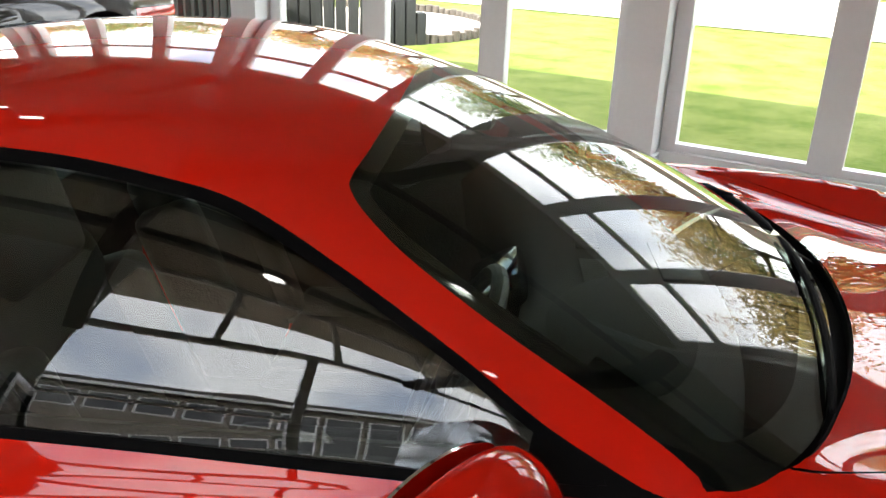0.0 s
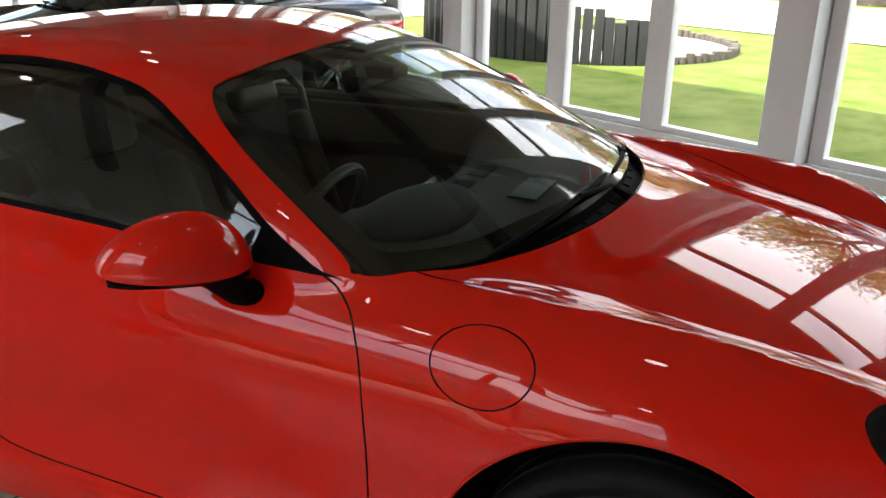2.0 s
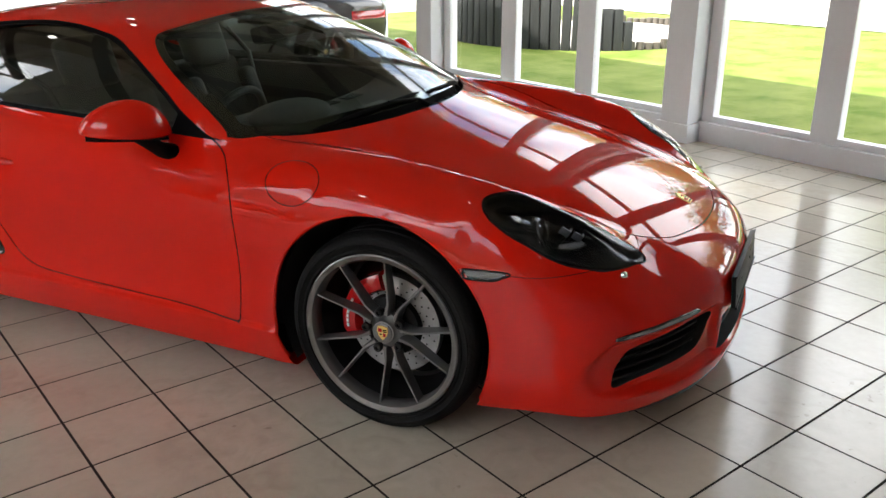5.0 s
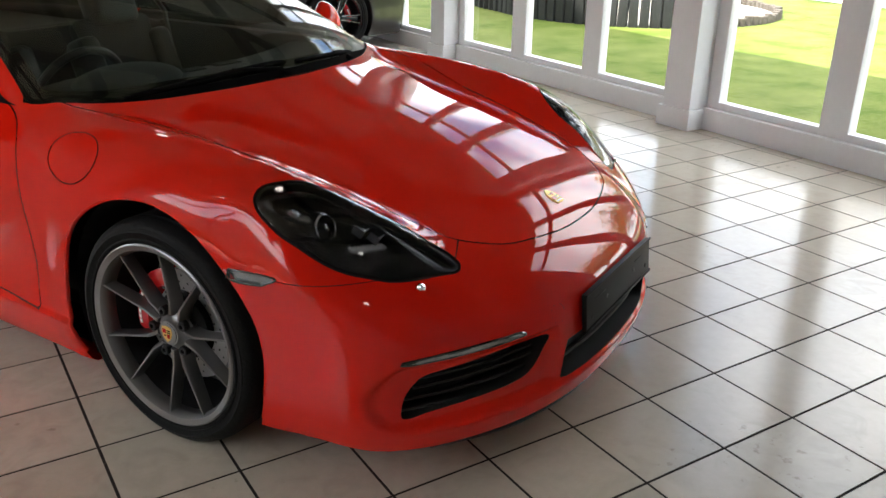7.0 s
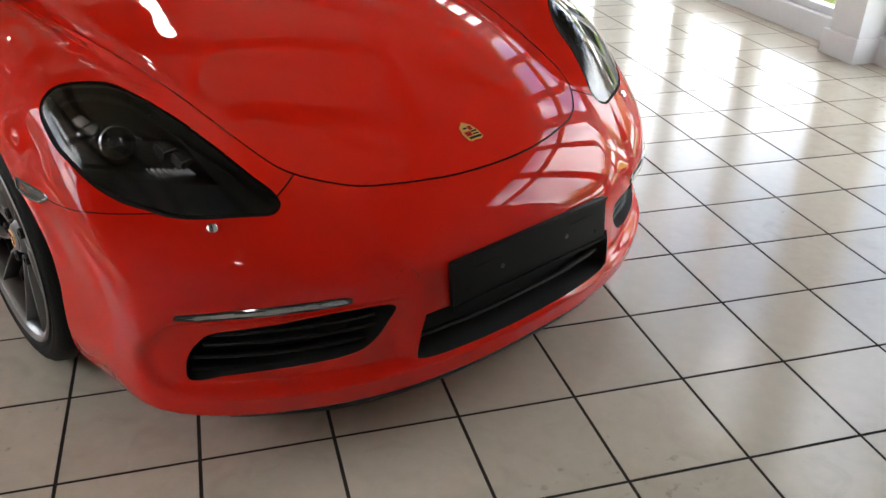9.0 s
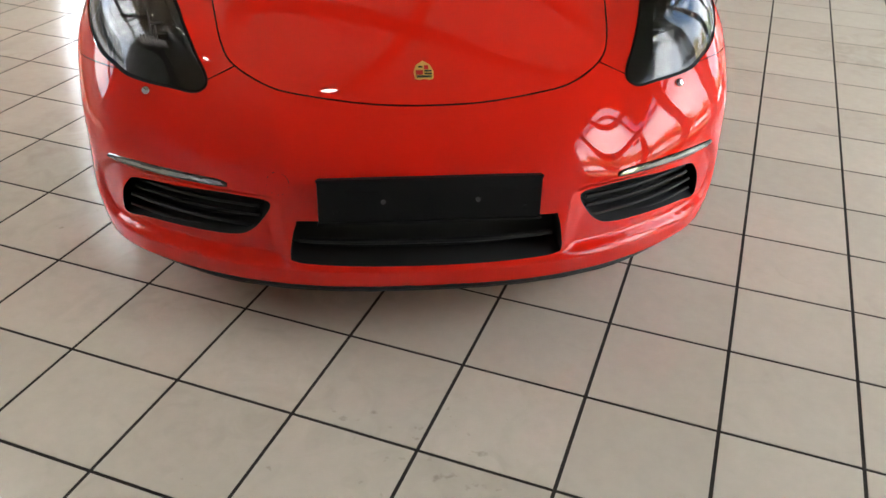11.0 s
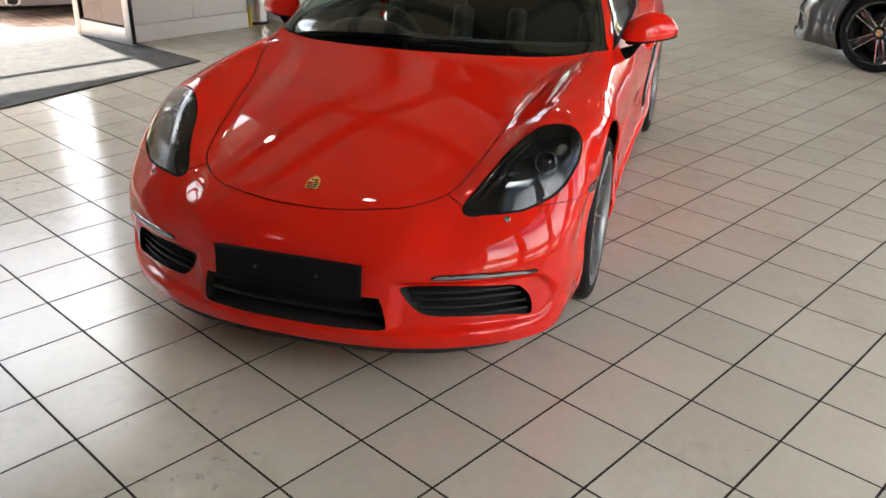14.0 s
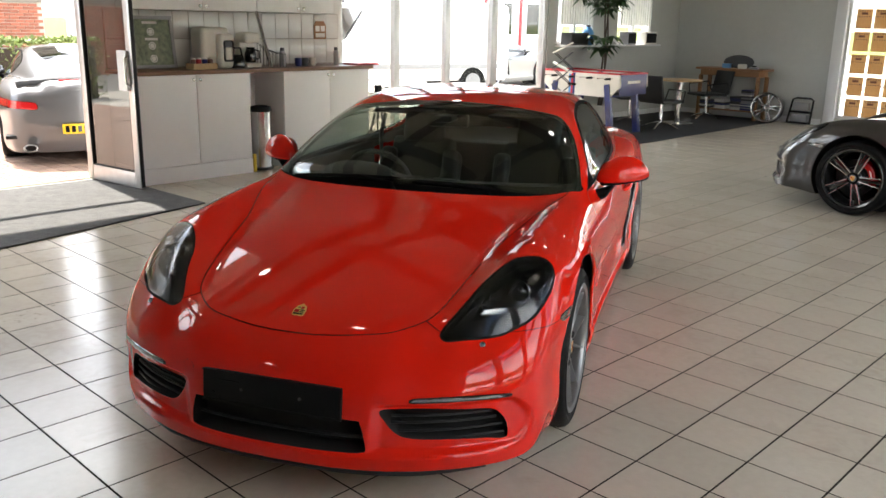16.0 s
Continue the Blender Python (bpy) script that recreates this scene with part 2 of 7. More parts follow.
desk_wood = vary(principled("pine_wood", (0.3, 0.15, 0.06), 0.45), (0.2, 0.09, 0.035), 3, 0.8, 0.06, 40, (0.2, 1, 1))
pale_wood = vary(principled("pale_case_wood", (0.55, 0.38, 0.2), 0.6), (0.42, 0.28, 0.14), 4, 0.8, 0.06, 50, (0.2, 1, 1), objects=True)
card_wood = bpy.data.materials.new("thin_wood_sheet")
card_wood.use_nodes = True
_nt = card_wood.node_tree
_b, _t, _m, _co, _n, _r = _nt.nodes["Principled BSDF"], *(_nt.nodes.new("ShaderNode" + k) for k in ("BsdfTranslucent", "MixShader", "TexCoord", "TexNoise", "Mix"))
_n.inputs["Scale"].default_value, _n.inputs["Detail"].default_value, _n.inputs["Distortion"].default_value = 18, 5, 1.2
_r.data_type = "RGBA"
_r.inputs["A"].default_value, _r.inputs["B"].default_value = (0.62, 0.44, 0.24, 1), (0.48, 0.32, 0.16, 1)
_nt.links.new(_co.outputs["Object"], _n.inputs["Vector"])
_nt.links.new(_n.outputs[0], _r.inputs["Factor"])
_nt.links.new(_r.outputs["Result"], _b.inputs["Base Color"])
_nt.links.new(_r.outputs["Result"], _t.inputs["Color"])
_m.inputs[0].default_value = 0.45
_nt.links.new(_b.outputs[0], _m.inputs[1])
_nt.links.new(_t.outputs[0], _m.inputs[2])
_nt.links.new(_m.outputs[0], _nt.nodes["Material Output"].inputs[0])
glaze_white = principled("white_glazed_tile", (0.66, 0.66, 0.64), 0.08, Coat_Weight=0.4)
carpet_grey = vary(principled("charcoal_carpet", (0.02, 0.021, 0.024), 0.95), (0.035, 0.036, 0.04), 8, 0.8, 0.6, 400)
mat_grey = vary(principled("entrance_mat", (0.1, 0.096, 0.092), 0.95), (0.06, 0.058, 0.057), 10, 0.9, 0.8, 350)
beam_brown = vary(principled("dark_beam_wood", (0.05, 0.035, 0.024), 0.6), (0.03, 0.02, 0.014), 2, 0.8, 0.1, 40, (1, 0.1, 1))
post_black = vary(principled("stained_timber", (0.012, 0.013, 0.014), 0.7), (0.03, 0.03, 0.03), 6, 0.7, 0.5, 30, (1, 1, 0.15))
gravel_pale = vary(principled("pale_gravel", (0.5, 0.47, 0.42), 0.95), (0.38, 0.35, 0.31), 6, 0.9, 0.8, 120)
log_brown = vary(principled("weathered_log", (0.1, 0.085, 0.07), 0.85), (0.06, 0.05, 0.04), 9, 0.8, 0.5, 60)
bark = vary(principled("bark", (0.08, 0.06, 0.045), 0.9), (0.045, 0.035, 0.027), 6, 0.8, 0.8, 30, (1, 1, 0.2))
leaf_gold = vary(principled("golden_leaves", (0.42, 0.29, 0.1), 0.7), (0.27, 0.22, 0.08), 0.8, 0.9, islands=True, spread=0.45)
leaf_green = vary(principled("green_leaves", (0.13, 0.19, 0.045), 0.6), (0.22, 0.26, 0.07), 0.8, 0.9, islands=True, spread=0.45)
leaf_dark = vary(principled("house_plant_leaves", (0.025, 0.07, 0.02), 0.4), (0.05, 0.11, 0.03), 5, 0.8, islands=True, spread=0.3)
brick_red = vary(principled("red_brick", (0.33, 0.11, 0.06), 0.85), (0.22, 0.075, 0.045), 6, 0.8, 0.3, 60, islands=True, spread=0.25)
mortar = paint("mortar", (0.42, 0.39, 0.34), 0.95)
paver = vary(principled("brick_paver", (0.3, 0.2, 0.15), 0.9), (0.22, 0.15, 0.12), 4, 0.8, 0.3, 60, islands=True, spread=0.2)
cladding = vary(principled("grey_brown_cladding", (0.2, 0.17, 0.14), 0.7), (0.15, 0.125, 0.1), 2, 0.8, 0.1, 40)
blue_paint = principled("royal_blue_paint", (0.012, 0.018, 0.12), 0.3, Coat_Weight=0.5)
sky_blue = principled("sky_blue_stripe", (0.1, 0.3, 0.6), 0.35)
sign_red = paint("red_trim", (0.5, 0.02, 0.03), 0.35)
cream = paint("cream_panel", (0.72, 0.7, 0.63), 0.35)
dark_grey = paint("dark_grey_plastic", (0.05, 0.05, 0.055), 0.45)
mid_grey = paint("mid_grey_plastic", (0.3, 0.3, 0.31), 0.45)
poster_green = vary(principled("poster_print", (0.07, 0.1, 0.065), 0.35, Coat_Weight=0.7), (0.28, 0.32, 0.2), 22, 0.9)
cup_brown = paint("brown_glaze", (0.14, 0.06, 0.04), 0.3)
yellow_plastic = paint("yellow_plastic", (0.7, 0.5, 0.03), 0.4)
paper = paint("paper_white", (0.75, 0.74, 0.7), 0.8)
spot_glow = lamp_glow("lit_spot_glass", (1.0, 0.95, 0.88), 5.0)
scuttle_black = vary(principled("scuttle_black", (0.0035, 0.0035, 0.004), 0.65, Specular_IOR_Level=0.03), (0.006, 0.006, 0.006), 30, 0.5)
# ---- mesh tools ----
def thing(name, m, label, category, group="", kind=""):
    """An Empty at a thing's base that carries its parts."""
    ob = new(name)
    ob.empty_display_size, ob.matrix_basis = 0.1, m
    return tagged(ob, label, category, group, kind)


def finish(name, me, material, parent, label="", smooth=True):
    for mat in material if isinstance(material, (list, tuple)) else (material,):
        me.materials.append(mat)
    if smooth:
        me.shade_smooth()
    ob = new(name, me)
    if parent is not None:
        ob.parent = parent
    return tagged(ob, label)


def part(name, bm, material, parent, label="", smooth=True, sharp=35):
    """Links a bmesh as one mesh object under a thing or a part."""
    bmesh.ops.recalc_face_normals(bm, faces=bm.faces)
    me = bpy.data.meshes.new(name)
    bm.to_mesh(me)
    bm.free()
    ob = finish(name, me, material, parent, label, smooth)
    if smooth:
        me.set_sharp_from_angle(angle=radians(sharp))
    return ob


def arrays(name, verts, faces, material, parent, label="", normals=None, smooth=True):
    """Links arrays of places and faces as one mesh object."""
    me = bpy.data.meshes.new(name)
    me.from_pydata(np.asarray(verts).tolist(), [], np.asarray(faces).tolist() if not isinstance(faces, list) else faces)
    ob = finish(name, me, material, parent, label, smooth)
    if normals is not None:
        me.normals_split_custom_set_from_vertices(np.asarray(normals).tolist())
    return ob


def add_box(bm, lo, hi, bevel=0.0, m=None, segments=2):
    lo, hi = Vector(lo), Vector(hi)
    made = bmesh.ops.create_cube(bm, size=1.0)["verts"]
    bmesh.ops.transform(bm, matrix=Matrix.LocRotScale((lo + hi) / 2, None, hi - lo), verts=made)
    if bevel:
        edges = list({e for v in made for e in v.link_edges})
        made = list({v for f in bmesh.ops.bevel(bm, geom=edges, offset=bevel, segments=segments, affect="EDGES", profile=0.6)["faces"] for v in f.verts} | {v for v in made if v.is_valid})
    if m is not None:
        bmesh.ops.transform(bm, matrix=m, verts=made)
    return made


def box(lo, hi, bevel=0.0, m=None, segments=2):
    bm = bmesh.new()
    add_box(bm, lo, hi, bevel, m, segments)
    return bm


def boxes(*spans, bevel=0.0):
    bm = bmesh.new()
    for lo, hi in spans:
        add_box(bm, lo, hi, bevel)
    return bm


def add_tube(bm, a, b, r, r2=None, n=16):
    a, b = Vector(a), Vector(b)
    m = Matrix.Translation((a + b) / 2) @ (b - a).to_track_quat("Z", "Y").to_matrix().to_4x4()
    return bmesh.ops.create_cone(bm, cap_ends=True, segments=n, radius1=r, radius2=r if r2 is None else r2, depth=(b - a).length, matrix=m)["verts"]


def tube(a, b, r, r2=None, n=16):
    bm = bmesh.new()
    add_tube(bm, a, b, r, r2, n)
    return bm


def add_lathe(bm, profile, n=48, m=None, closed=False):
    """Turns a profile of (radius, height) round z."""
    rings = [[bm.verts.new((r * math.cos(2 * math.pi * i / n), r * math.sin(2 * math.pi * i / n), z)) for i in range(n)] for r, z in profile]
    pairs = list(zip(rings, rings[1:] + ([rings[0]] if closed else [])))
    if not closed:
        pairs = pairs[: len(rings) - 1]
    for a, b in pairs:
        for i in range(n):
            bm.faces.new((a[i], a[(i + 1) % n], b[(i + 1) % n], b[i]))
    if not closed:
        for ring in (rings[0], rings[-1]):
            bm.faces.new(ring)
    verts = [v for ring in rings for v in ring]
    if m is not None:
        bmesh.ops.transform(bm, matrix=m, verts=verts)
    return verts


def lathe(profile, n=48, m=None, closed=False):
    bm = bmesh.new()
    add_lathe(bm, profile, n, m, closed)
    return bm


def add_sweep(bm, path, r, n=8, caps=True):
    """A round bar along a path of places; r one radius or one for each place."""
    path = [Vector(p) for p in path]
    rs = [float(q) for q in r] if isinstance(r, (list, tuple)) else [r] * len(path)
    rings, side = [], None
    for i, p in enumerate(path):
        way = (path[min(i + 1, len(path) - 1)] - path[max(i - 1, 0)]).normalized()
        side = way.orthogonal().normalized() if side is None else (side - way * side.dot(way)).normalized()
        other = way.cross(side)
        rings.append([bm.verts.new(p + rs[i] * (math.cos(2 * math.pi * k / n) * side + math.sin(2 * math.pi * k / n) * other)) for k in range(n)])
    for a, b in zip(rings, rings[1:]):
        for k in range(n):
            bm.faces.new((a[k], a[(k + 1) % n], b[(k + 1) % n], b[k]))
    if caps:
        bm.faces.new(rings[0]), bm.faces.new(rings[-1])


def sweep(path, r, n=8, caps=True):
    bm = bmesh.new()
    add_sweep(bm, path, r, n, caps)
    return bm


def add_plate(bm, outline, z0, z1, m=None):
    """A flat slab with the outline (x, y), from z0 to z1."""
    low, high = [bm.verts.new((x, y, z0)) for x, y in outline], [bm.verts.new((x, y, z1)) for x, y in outline]
    bm.faces.new(low), bm.faces.new(high)
    for i in range(len(low)):
        j = (i + 1) % len(low)
        bm.faces.new((low[i], low[j], high[j], high[i]))
    if m is not None:
        bmesh.ops.transform(bm, matrix=m, verts=low + high)


def plate(outline, z0, z1, m=None):
    bm = bmesh.new()
    add_plate(bm, outline, z0, z1, m)
    return bm
# ---- car body shape: smooth bounds in the car's own axes (x ahead from the front axle, y to its left, z up) ----
def spline(xs, ys):
    """A natural cubic through the knots, straight beyond them."""
    xs, ys = np.array(xs, float), np.array(ys, float)
    order = np.argsort(xs)
    xs, ys = xs[order], ys[order]
    n, h = len(xs), np.diff(xs)
    a, b = np.eye(n), np.zeros(n)
    for i in range(1, n - 1):
        a[i, i - 1 : i + 2] = h[i - 1], 2 * (h[i - 1] + h[i]), h[i]
        b[i] = 6 * ((ys[i + 1] - ys[i]) / h[i] - (ys[i] - ys[i - 1]) / h[i - 1])
    m = np.linalg.solve(a, b)

    def value(x):
        x = np.asarray(x, float)
        i = np.clip(np.searchsorted(xs, x) - 1, 0, n - 2)
        t0, t1 = np.clip(xs[i + 1] - x, 0, h[i]), np.clip(x - xs[i], 0, h[i])
        y = (m[i] * t0**3 + m[i + 1] * t1**3) / (6 * h[i]) + (ys[i] / h[i] - m[i] * h[i] / 6) * t0 + (ys[i + 1] / h[i] - m[i + 1] * h[i] / 6) * t1
        s0 = (ys[1] - ys[0]) / h[0] - h[0] * (2 * m[0] + m[1]) / 6
        s1 = (ys[-1] - ys[-2]) / h[-1] + h[-1] * (m[-2] + 2 * m[-1]) / 6
        return y + np.minimum(x - xs[0], 0) * s0 + np.maximum(x - xs[-1], 0) * s1

    return value


def smax(a, b, k):
    h = np.maximum(k - np.abs(a - b), 0) / k
    return np.maximum(a, b) + h * h * h * k / 6


def smin(a, b, k):
    return -smax(-a, -b, k)


def step01(a, b, x):
    t = np.clip((x - a) / (b - a), 0, 1)
    return t * t * (3 - 2 * t)


plan_width = spline([0.6, 0.3, 0, -0.4, -0.9, -1.4, -1.9, -2.2, -2.5, -2.9, -3.4], [0.868, 0.888, 0.905, 0.895, 0.89, 0.893, 0.903, 0.912, 0.912, 0.87, 0.74])
side_inset = spline([0.1, 0.2, 0.3, 0.42, 0.6, 0.75, 0.9, 1.1], [0.06, 0.022, 0.008, 0.012, 0.0, 0.01, 0.06, 0.16])
nose_reach = spline([0.9, 0.8, 0.7, 0.62, 0.56, 0.5, 0.42, 0.3, 0.18, 0.1], [0.575, 0.6901, 0.7843, 0.8495, 0.9065, 0.9519, 0.973, 0.978, 0.969, 0.945])
hood_line = spline([1.0, 0.86, 0.754, 0.5, 0.25, 0.0, -0.28, -0.7, -1.5, -2.2, -2.8, -3.2, -3.5], [0.472, 0.582, 0.632, 0.7225, 0.793, 0.845, 0.905, 0.93, 0.93, 0.94, 0.955, 0.95, 0.88])
crown_y = spline([0.8, 0.7, 0.6, 0.5, 0.33, 0.2, -0.1, -0.5, -1.0, -1.8, -2.4, -3.2], [0.54, 0.582, 0.62, 0.652, 0.69, 0.705, 0.715, 0.735, 0.76, 0.77, 0.72, 0.6])
crown_z = spline([0.8, 0.7, 0.6, 0.5, 0.33, 0.2, 0, -0.3, -0.6, -1.0, -1.6, -2.0, -2.4, -2.7, -3.1, -3.5], [0.54, 0.617, 0.692, 0.744, 0.807, 0.836, 0.861, 0.878, 0.885, 0.887, 0.89, 0.91, 0.935, 0.935, 0.9, 0.8])
belt_width = spline([-0.3, -0.6, -1.0, -1.5, -2.0, -2.27, -2.6, -3.0, -3.4], [0.768, 0.797, 0.811, 0.807, 0.767, 0.72, 0.648, 0.545, 0.42])
roof_line = spline([-0.1, -0.25, -0.4, -0.6, -0.8, -1.0, -1.2, -1.5, -1.8, -2.1, -2.4, -2.7, -3.0, -3.3], [0.81, 0.9, 0.98, 1.075, 1.157, 1.222, 1.264, 1.288, 1.276, 1.236, 1.176, 1.104, 1.024, 0.935])


def lower_body(x, y, z):
    a = np.abs(y)
    bow = 0.012 * step01(-0.5, -0.9, x) * step01(-1.9, -1.4, x) * np.exp(-(((z - 0.42) / 0.14) ** 2))
    lean = 0.03 * step01(0.6, 0.75, z) * step01(0.1, 0.4, x)
    ring = np.minimum(np.hypot(x + 0.015, z - 0.345) - 0.386, np.hypot(x + 2.478, z - 0.35) - 0.397)
    flare = 0.0045 * step01(0.1, 0.02, ring) * step01(0.5, 0.6, a)
    hollow = 0.019 * np.exp(-(((x + 1.7) / 0.055) ** 2) - ((z - 0.768) / 0.02) ** 2)
    sill = 0.015 * step01(0.29, 0.268, z) * step01(-0.3, -0.42, x) * step01(-2.12, -1.7, x)
    lean = lean + hollow - sill
    side = a - (plan_width(x) - side_inset(z) - bow - lean + flare)
    cy, cz = crown_y(x), crown_z(x)
    inner = hood_line(x) - 0.16 * y * y
    front = step01(-0.75, -0.3, x)
    ratio = np.clip(a / cy, 0, 1)
    blend = step01(0.7 + 0.06 * step01(0.4, -0.3, x), 1.02, ratio) * front + step01(0.2, 1.0, ratio) * (1 - front)
    top_in = inner + (cz - inner) * blend
    d = np.maximum(a - cy, 0)
    top = z - np.where(a < cy, top_in, cz - 0.25 * (np.sqrt(d * d + 4e-4) - 0.02) - 0.4 * d * d)
    nose = (x - nose_reach(z) + 0.5 * np.abs(a) ** 2.6) * 0.8
    tail = -3.44 + 0.16 * a * a - x + 0.25 * (z - 0.7) ** 2
    fold = 0.832 - 6.0 * (np.clip(z, 0.2, 0.42) - 0.31) ** 2
    f = smax(side, top * 0.85, 0.08 + 0.1 * step01(0.34, 0.1, x) * step01(-1.15, -0.7, x))
    f = smax(f, nose, 0.1)
    ahead = step01(0.4, 0.5, x)
    inner_edge = 0.342 + 0.1 * (z - 0.25)
    scoop = step01(inner_edge - 0.015, inner_edge + 0.035, a) * step01(fold + 0.014, fold - 0.03, a) * step01(0.228, 0.25, z) * step01(0.415, 0.39, z)
    lip = step01(0.238, 0.216, z) * step01(0.84, 0.7, a)
    f = f + ahead * (0.017 * scoop - 0.012 * lip)
    f = smax(f, tail, 0.15)
    return smax(f, 0.14 + 0.026 * step01(0.3, 0.6, x) - z, 0.02)


def cabin(x, y, z):
    a = np.abs(y)
    up = np.maximum(z - 0.88, 0)
    side = (a - (belt_width(x) - 0.36 * up - 0.8 * up * up)) * 0.85
    lead = x + 0.25 * a * a * step01(-1.5, -1.0, x)
    top = (z - (roof_line(lead) - 0.13 * a * a)) * 0.85
    f = smax(side, top, 0.11)
    f = smax(f, -3.36 - x, 0.1)
    return smax(f, 0.5 - z, 0.02)


def body(x, y, z):
    return smin(lower_body(x, y, z), cabin(x, y, z), 0.05)
# ---- the red sports car ----
def body_grid(fine):
    """Half of the body's skin (y >= 0): rays out of a capsule inside it, each carried to the surface."""
    tip, end = 0.3, -2.75
    n_mid, n_front, n_rear, n_up, n_low = (236, 130, 40, 230, 70) if fine else (150, 60, 28, 130, 36)
    xs = [(tip, a) for a in np.linspace(90, 0, n_front)[:-1]] + [(x, 0.0) for x in np.linspace(tip, end, n_mid)] + [(end, -a) for a in np.linspace(0, 90, n_rear)[1:]]
    up = np.radians(np.concatenate([np.linspace(-90, -35, n_low)[:-1], np.linspace(-35, 90, n_up)]))
    x0 = np.array([x for x, _ in xs])[:, None] + 0 * up[None]
    al = np.radians(np.array([a for _, a in xs]))[:, None]
    d = np.stack([np.sin(al) + 0 * up[None], np.cos(al) * np.cos(up)[None], np.cos(al) * np.sin(up)[None]], -1).reshape(-1, 3)
    o = np.stack([x0, 0 * x0, 0.24 + 0.17 * step01(-0.05, 0.3, x0)], -1).reshape(-1, 3)
    lo = np.full(len(o), 0.05)
    for r in np.linspace(0.05, 1.3, 36):
        lo = np.where(body(*(o + r * d).T) < 0, r, lo)
    hi = lo + 1.25 / 35
    for _ in range(16):
        mid = (lo + hi) / 2
        inside = body(*(o + mid[:, None] * d).T) < 0
        lo, hi = np.where(inside, mid, lo), np.where(inside, hi, mid)
    v = o + ((lo + hi) / 2)[:, None] * d
    v[np.abs(v[:, 1]) < 1e-6, 1] = 0
    n, m = len(xs), len(up)
    i, j = np.meshgrid(np.arange(n - 1), np.arange(m - 1), indexing="ij")
    a = (i * m + j).ravel()
    tris = np.concatenate([np.stack([a, a + m, a + m + 1], -1), np.stack([a, a + m + 1, a + 1], -1)])
    p = v[tris]
    area = np.linalg.norm(np.cross(p[:, 1] - p[:, 0], p[:, 2] - p[:, 0]), axis=1)
    return v, tris[area > 1e-9]


def skin_normals(v):
    h = 2e-3
    g = np.stack([body(*(v + h * e).T) - body(*(v - h * e).T) for e in np.eye(3)], -1)
    return g / np.linalg.norm(g, axis=1, keepdims=True)


def outline(points, steps=14):
    """A closed smooth curve through the points."""
    p = np.array(points, float)
    n, out = len(p), []
    for i in range(n):
        a, b, c, d = p[i - 1], p[i], p[(i + 1) % n], p[(i + 2) % n]
        t = np.linspace(0, 1, steps, endpoint=False)[:, None]
        out.append(0.5 * (2 * b + (c - a) * t + (2 * a - 5 * b + 4 * c - d) * t**2 + (3 * b - a - 3 * c + d) * t**3))
    return np.concatenate(out)


def signed(q, curve, reach=0.3):
    """The distance of places q to a closed curve, below 0 within it."""
    out = np.full(len(q), reach)
    near = np.all((q > curve.min(0) - reach) & (q < curve.max(0) + reach), axis=1)
    if not near.any():
        return out
    w = q[near]
    best, wind = np.full(len(w), 9.0), np.zeros(len(w), bool)
    for a, b in zip(curve, np.roll(curve, -1, 0)):
        e = b - a
        t = np.clip(((w - a) @ e) / (e @ e + 1e-12), 0, 1)
        best = np.minimum(best, np.hypot(*(w - a - t[:, None] * e).T))
        cross = (a[1] > w[:, 1]) != (b[1] > w[:, 1])
        with np.errstate(divide="ignore", invalid="ignore"):
            wind ^= cross & (w[:, 0] < e[0] * (w[:, 1] - a[1]) / (e[1] if e[1] else 1e-12) + a[0])
    out[near] = np.where(wind, -best, best)
    return out


def largest(tris):
    """The triangles of the largest connected piece."""
    label = np.arange(tris.max() + 1)
    for _ in range(len(tris)):
        low = label[tris].min(1)
        before = label.copy()
        for k in range(3):
            np.minimum.at(label, tris[:, k], low)
        if (before == label).all():
            break
    names, count = np.unique(label[tris[:, 0]], return_counts=True)
    return tris[label[tris[:, 0]] == names[count.argmax()]]


def cut(v, tris, field):
    """Splits triangles along field = 0. Returns all places, the inner triangles and the outer ones."""
    f = field.copy()
    f[np.abs(f) < 2e-5] = 2e-5
    s = f[tris] < 0
    k = s.sum(1)
    inner, outer, cross = [tris[k == 3]], [tris[k == 0]], tris[(k == 1) | (k == 2)]
    if not len(cross):
        return v, inner[0], outer[0]
    made, extra, base = {}, [], len(v)

    def mid(a, b):
        key = (a, b) if a < b else (b, a)
        if key not in made:
            t = f[key[0]] / (f[key[0]] - f[key[1]])
            made[key] = base + len(extra)
            extra.append(v[key[0]] + t * (v[key[1]] - v[key[0]]))
        return made[key]

    more_in, more_out = [], []
    for tri in cross.tolist():
        flags = [f[i] < 0 for i in tri]
        alone = flags.index(True) if sum(flags) == 1 else flags.index(False)
        a, b, c = tri[alone], tri[(alone + 1) % 3], tri[(alone + 2) % 3]
        ab, ac = mid(a, b), mid(a, c)
        one, two = [(a, ab, ac)], [(ab, b, c), (ab, c, ac)]
        (more_in if flags[alone] else more_out).extend(one)
        (more_out if flags[alone] else more_in).extend(two)
    v = np.concatenate([v, np.array(extra)])
    pack = lambda parts, more: np.concatenate(parts + ([np.array(more)] if more else []))  # noqa: E731
    return v, pack(inner, more_in), pack(outer, more_out)


def compact(v, tris):
    used, inverse = np.unique(tris, return_inverse=True)
    return v[used], inverse.reshape(-1, 3)


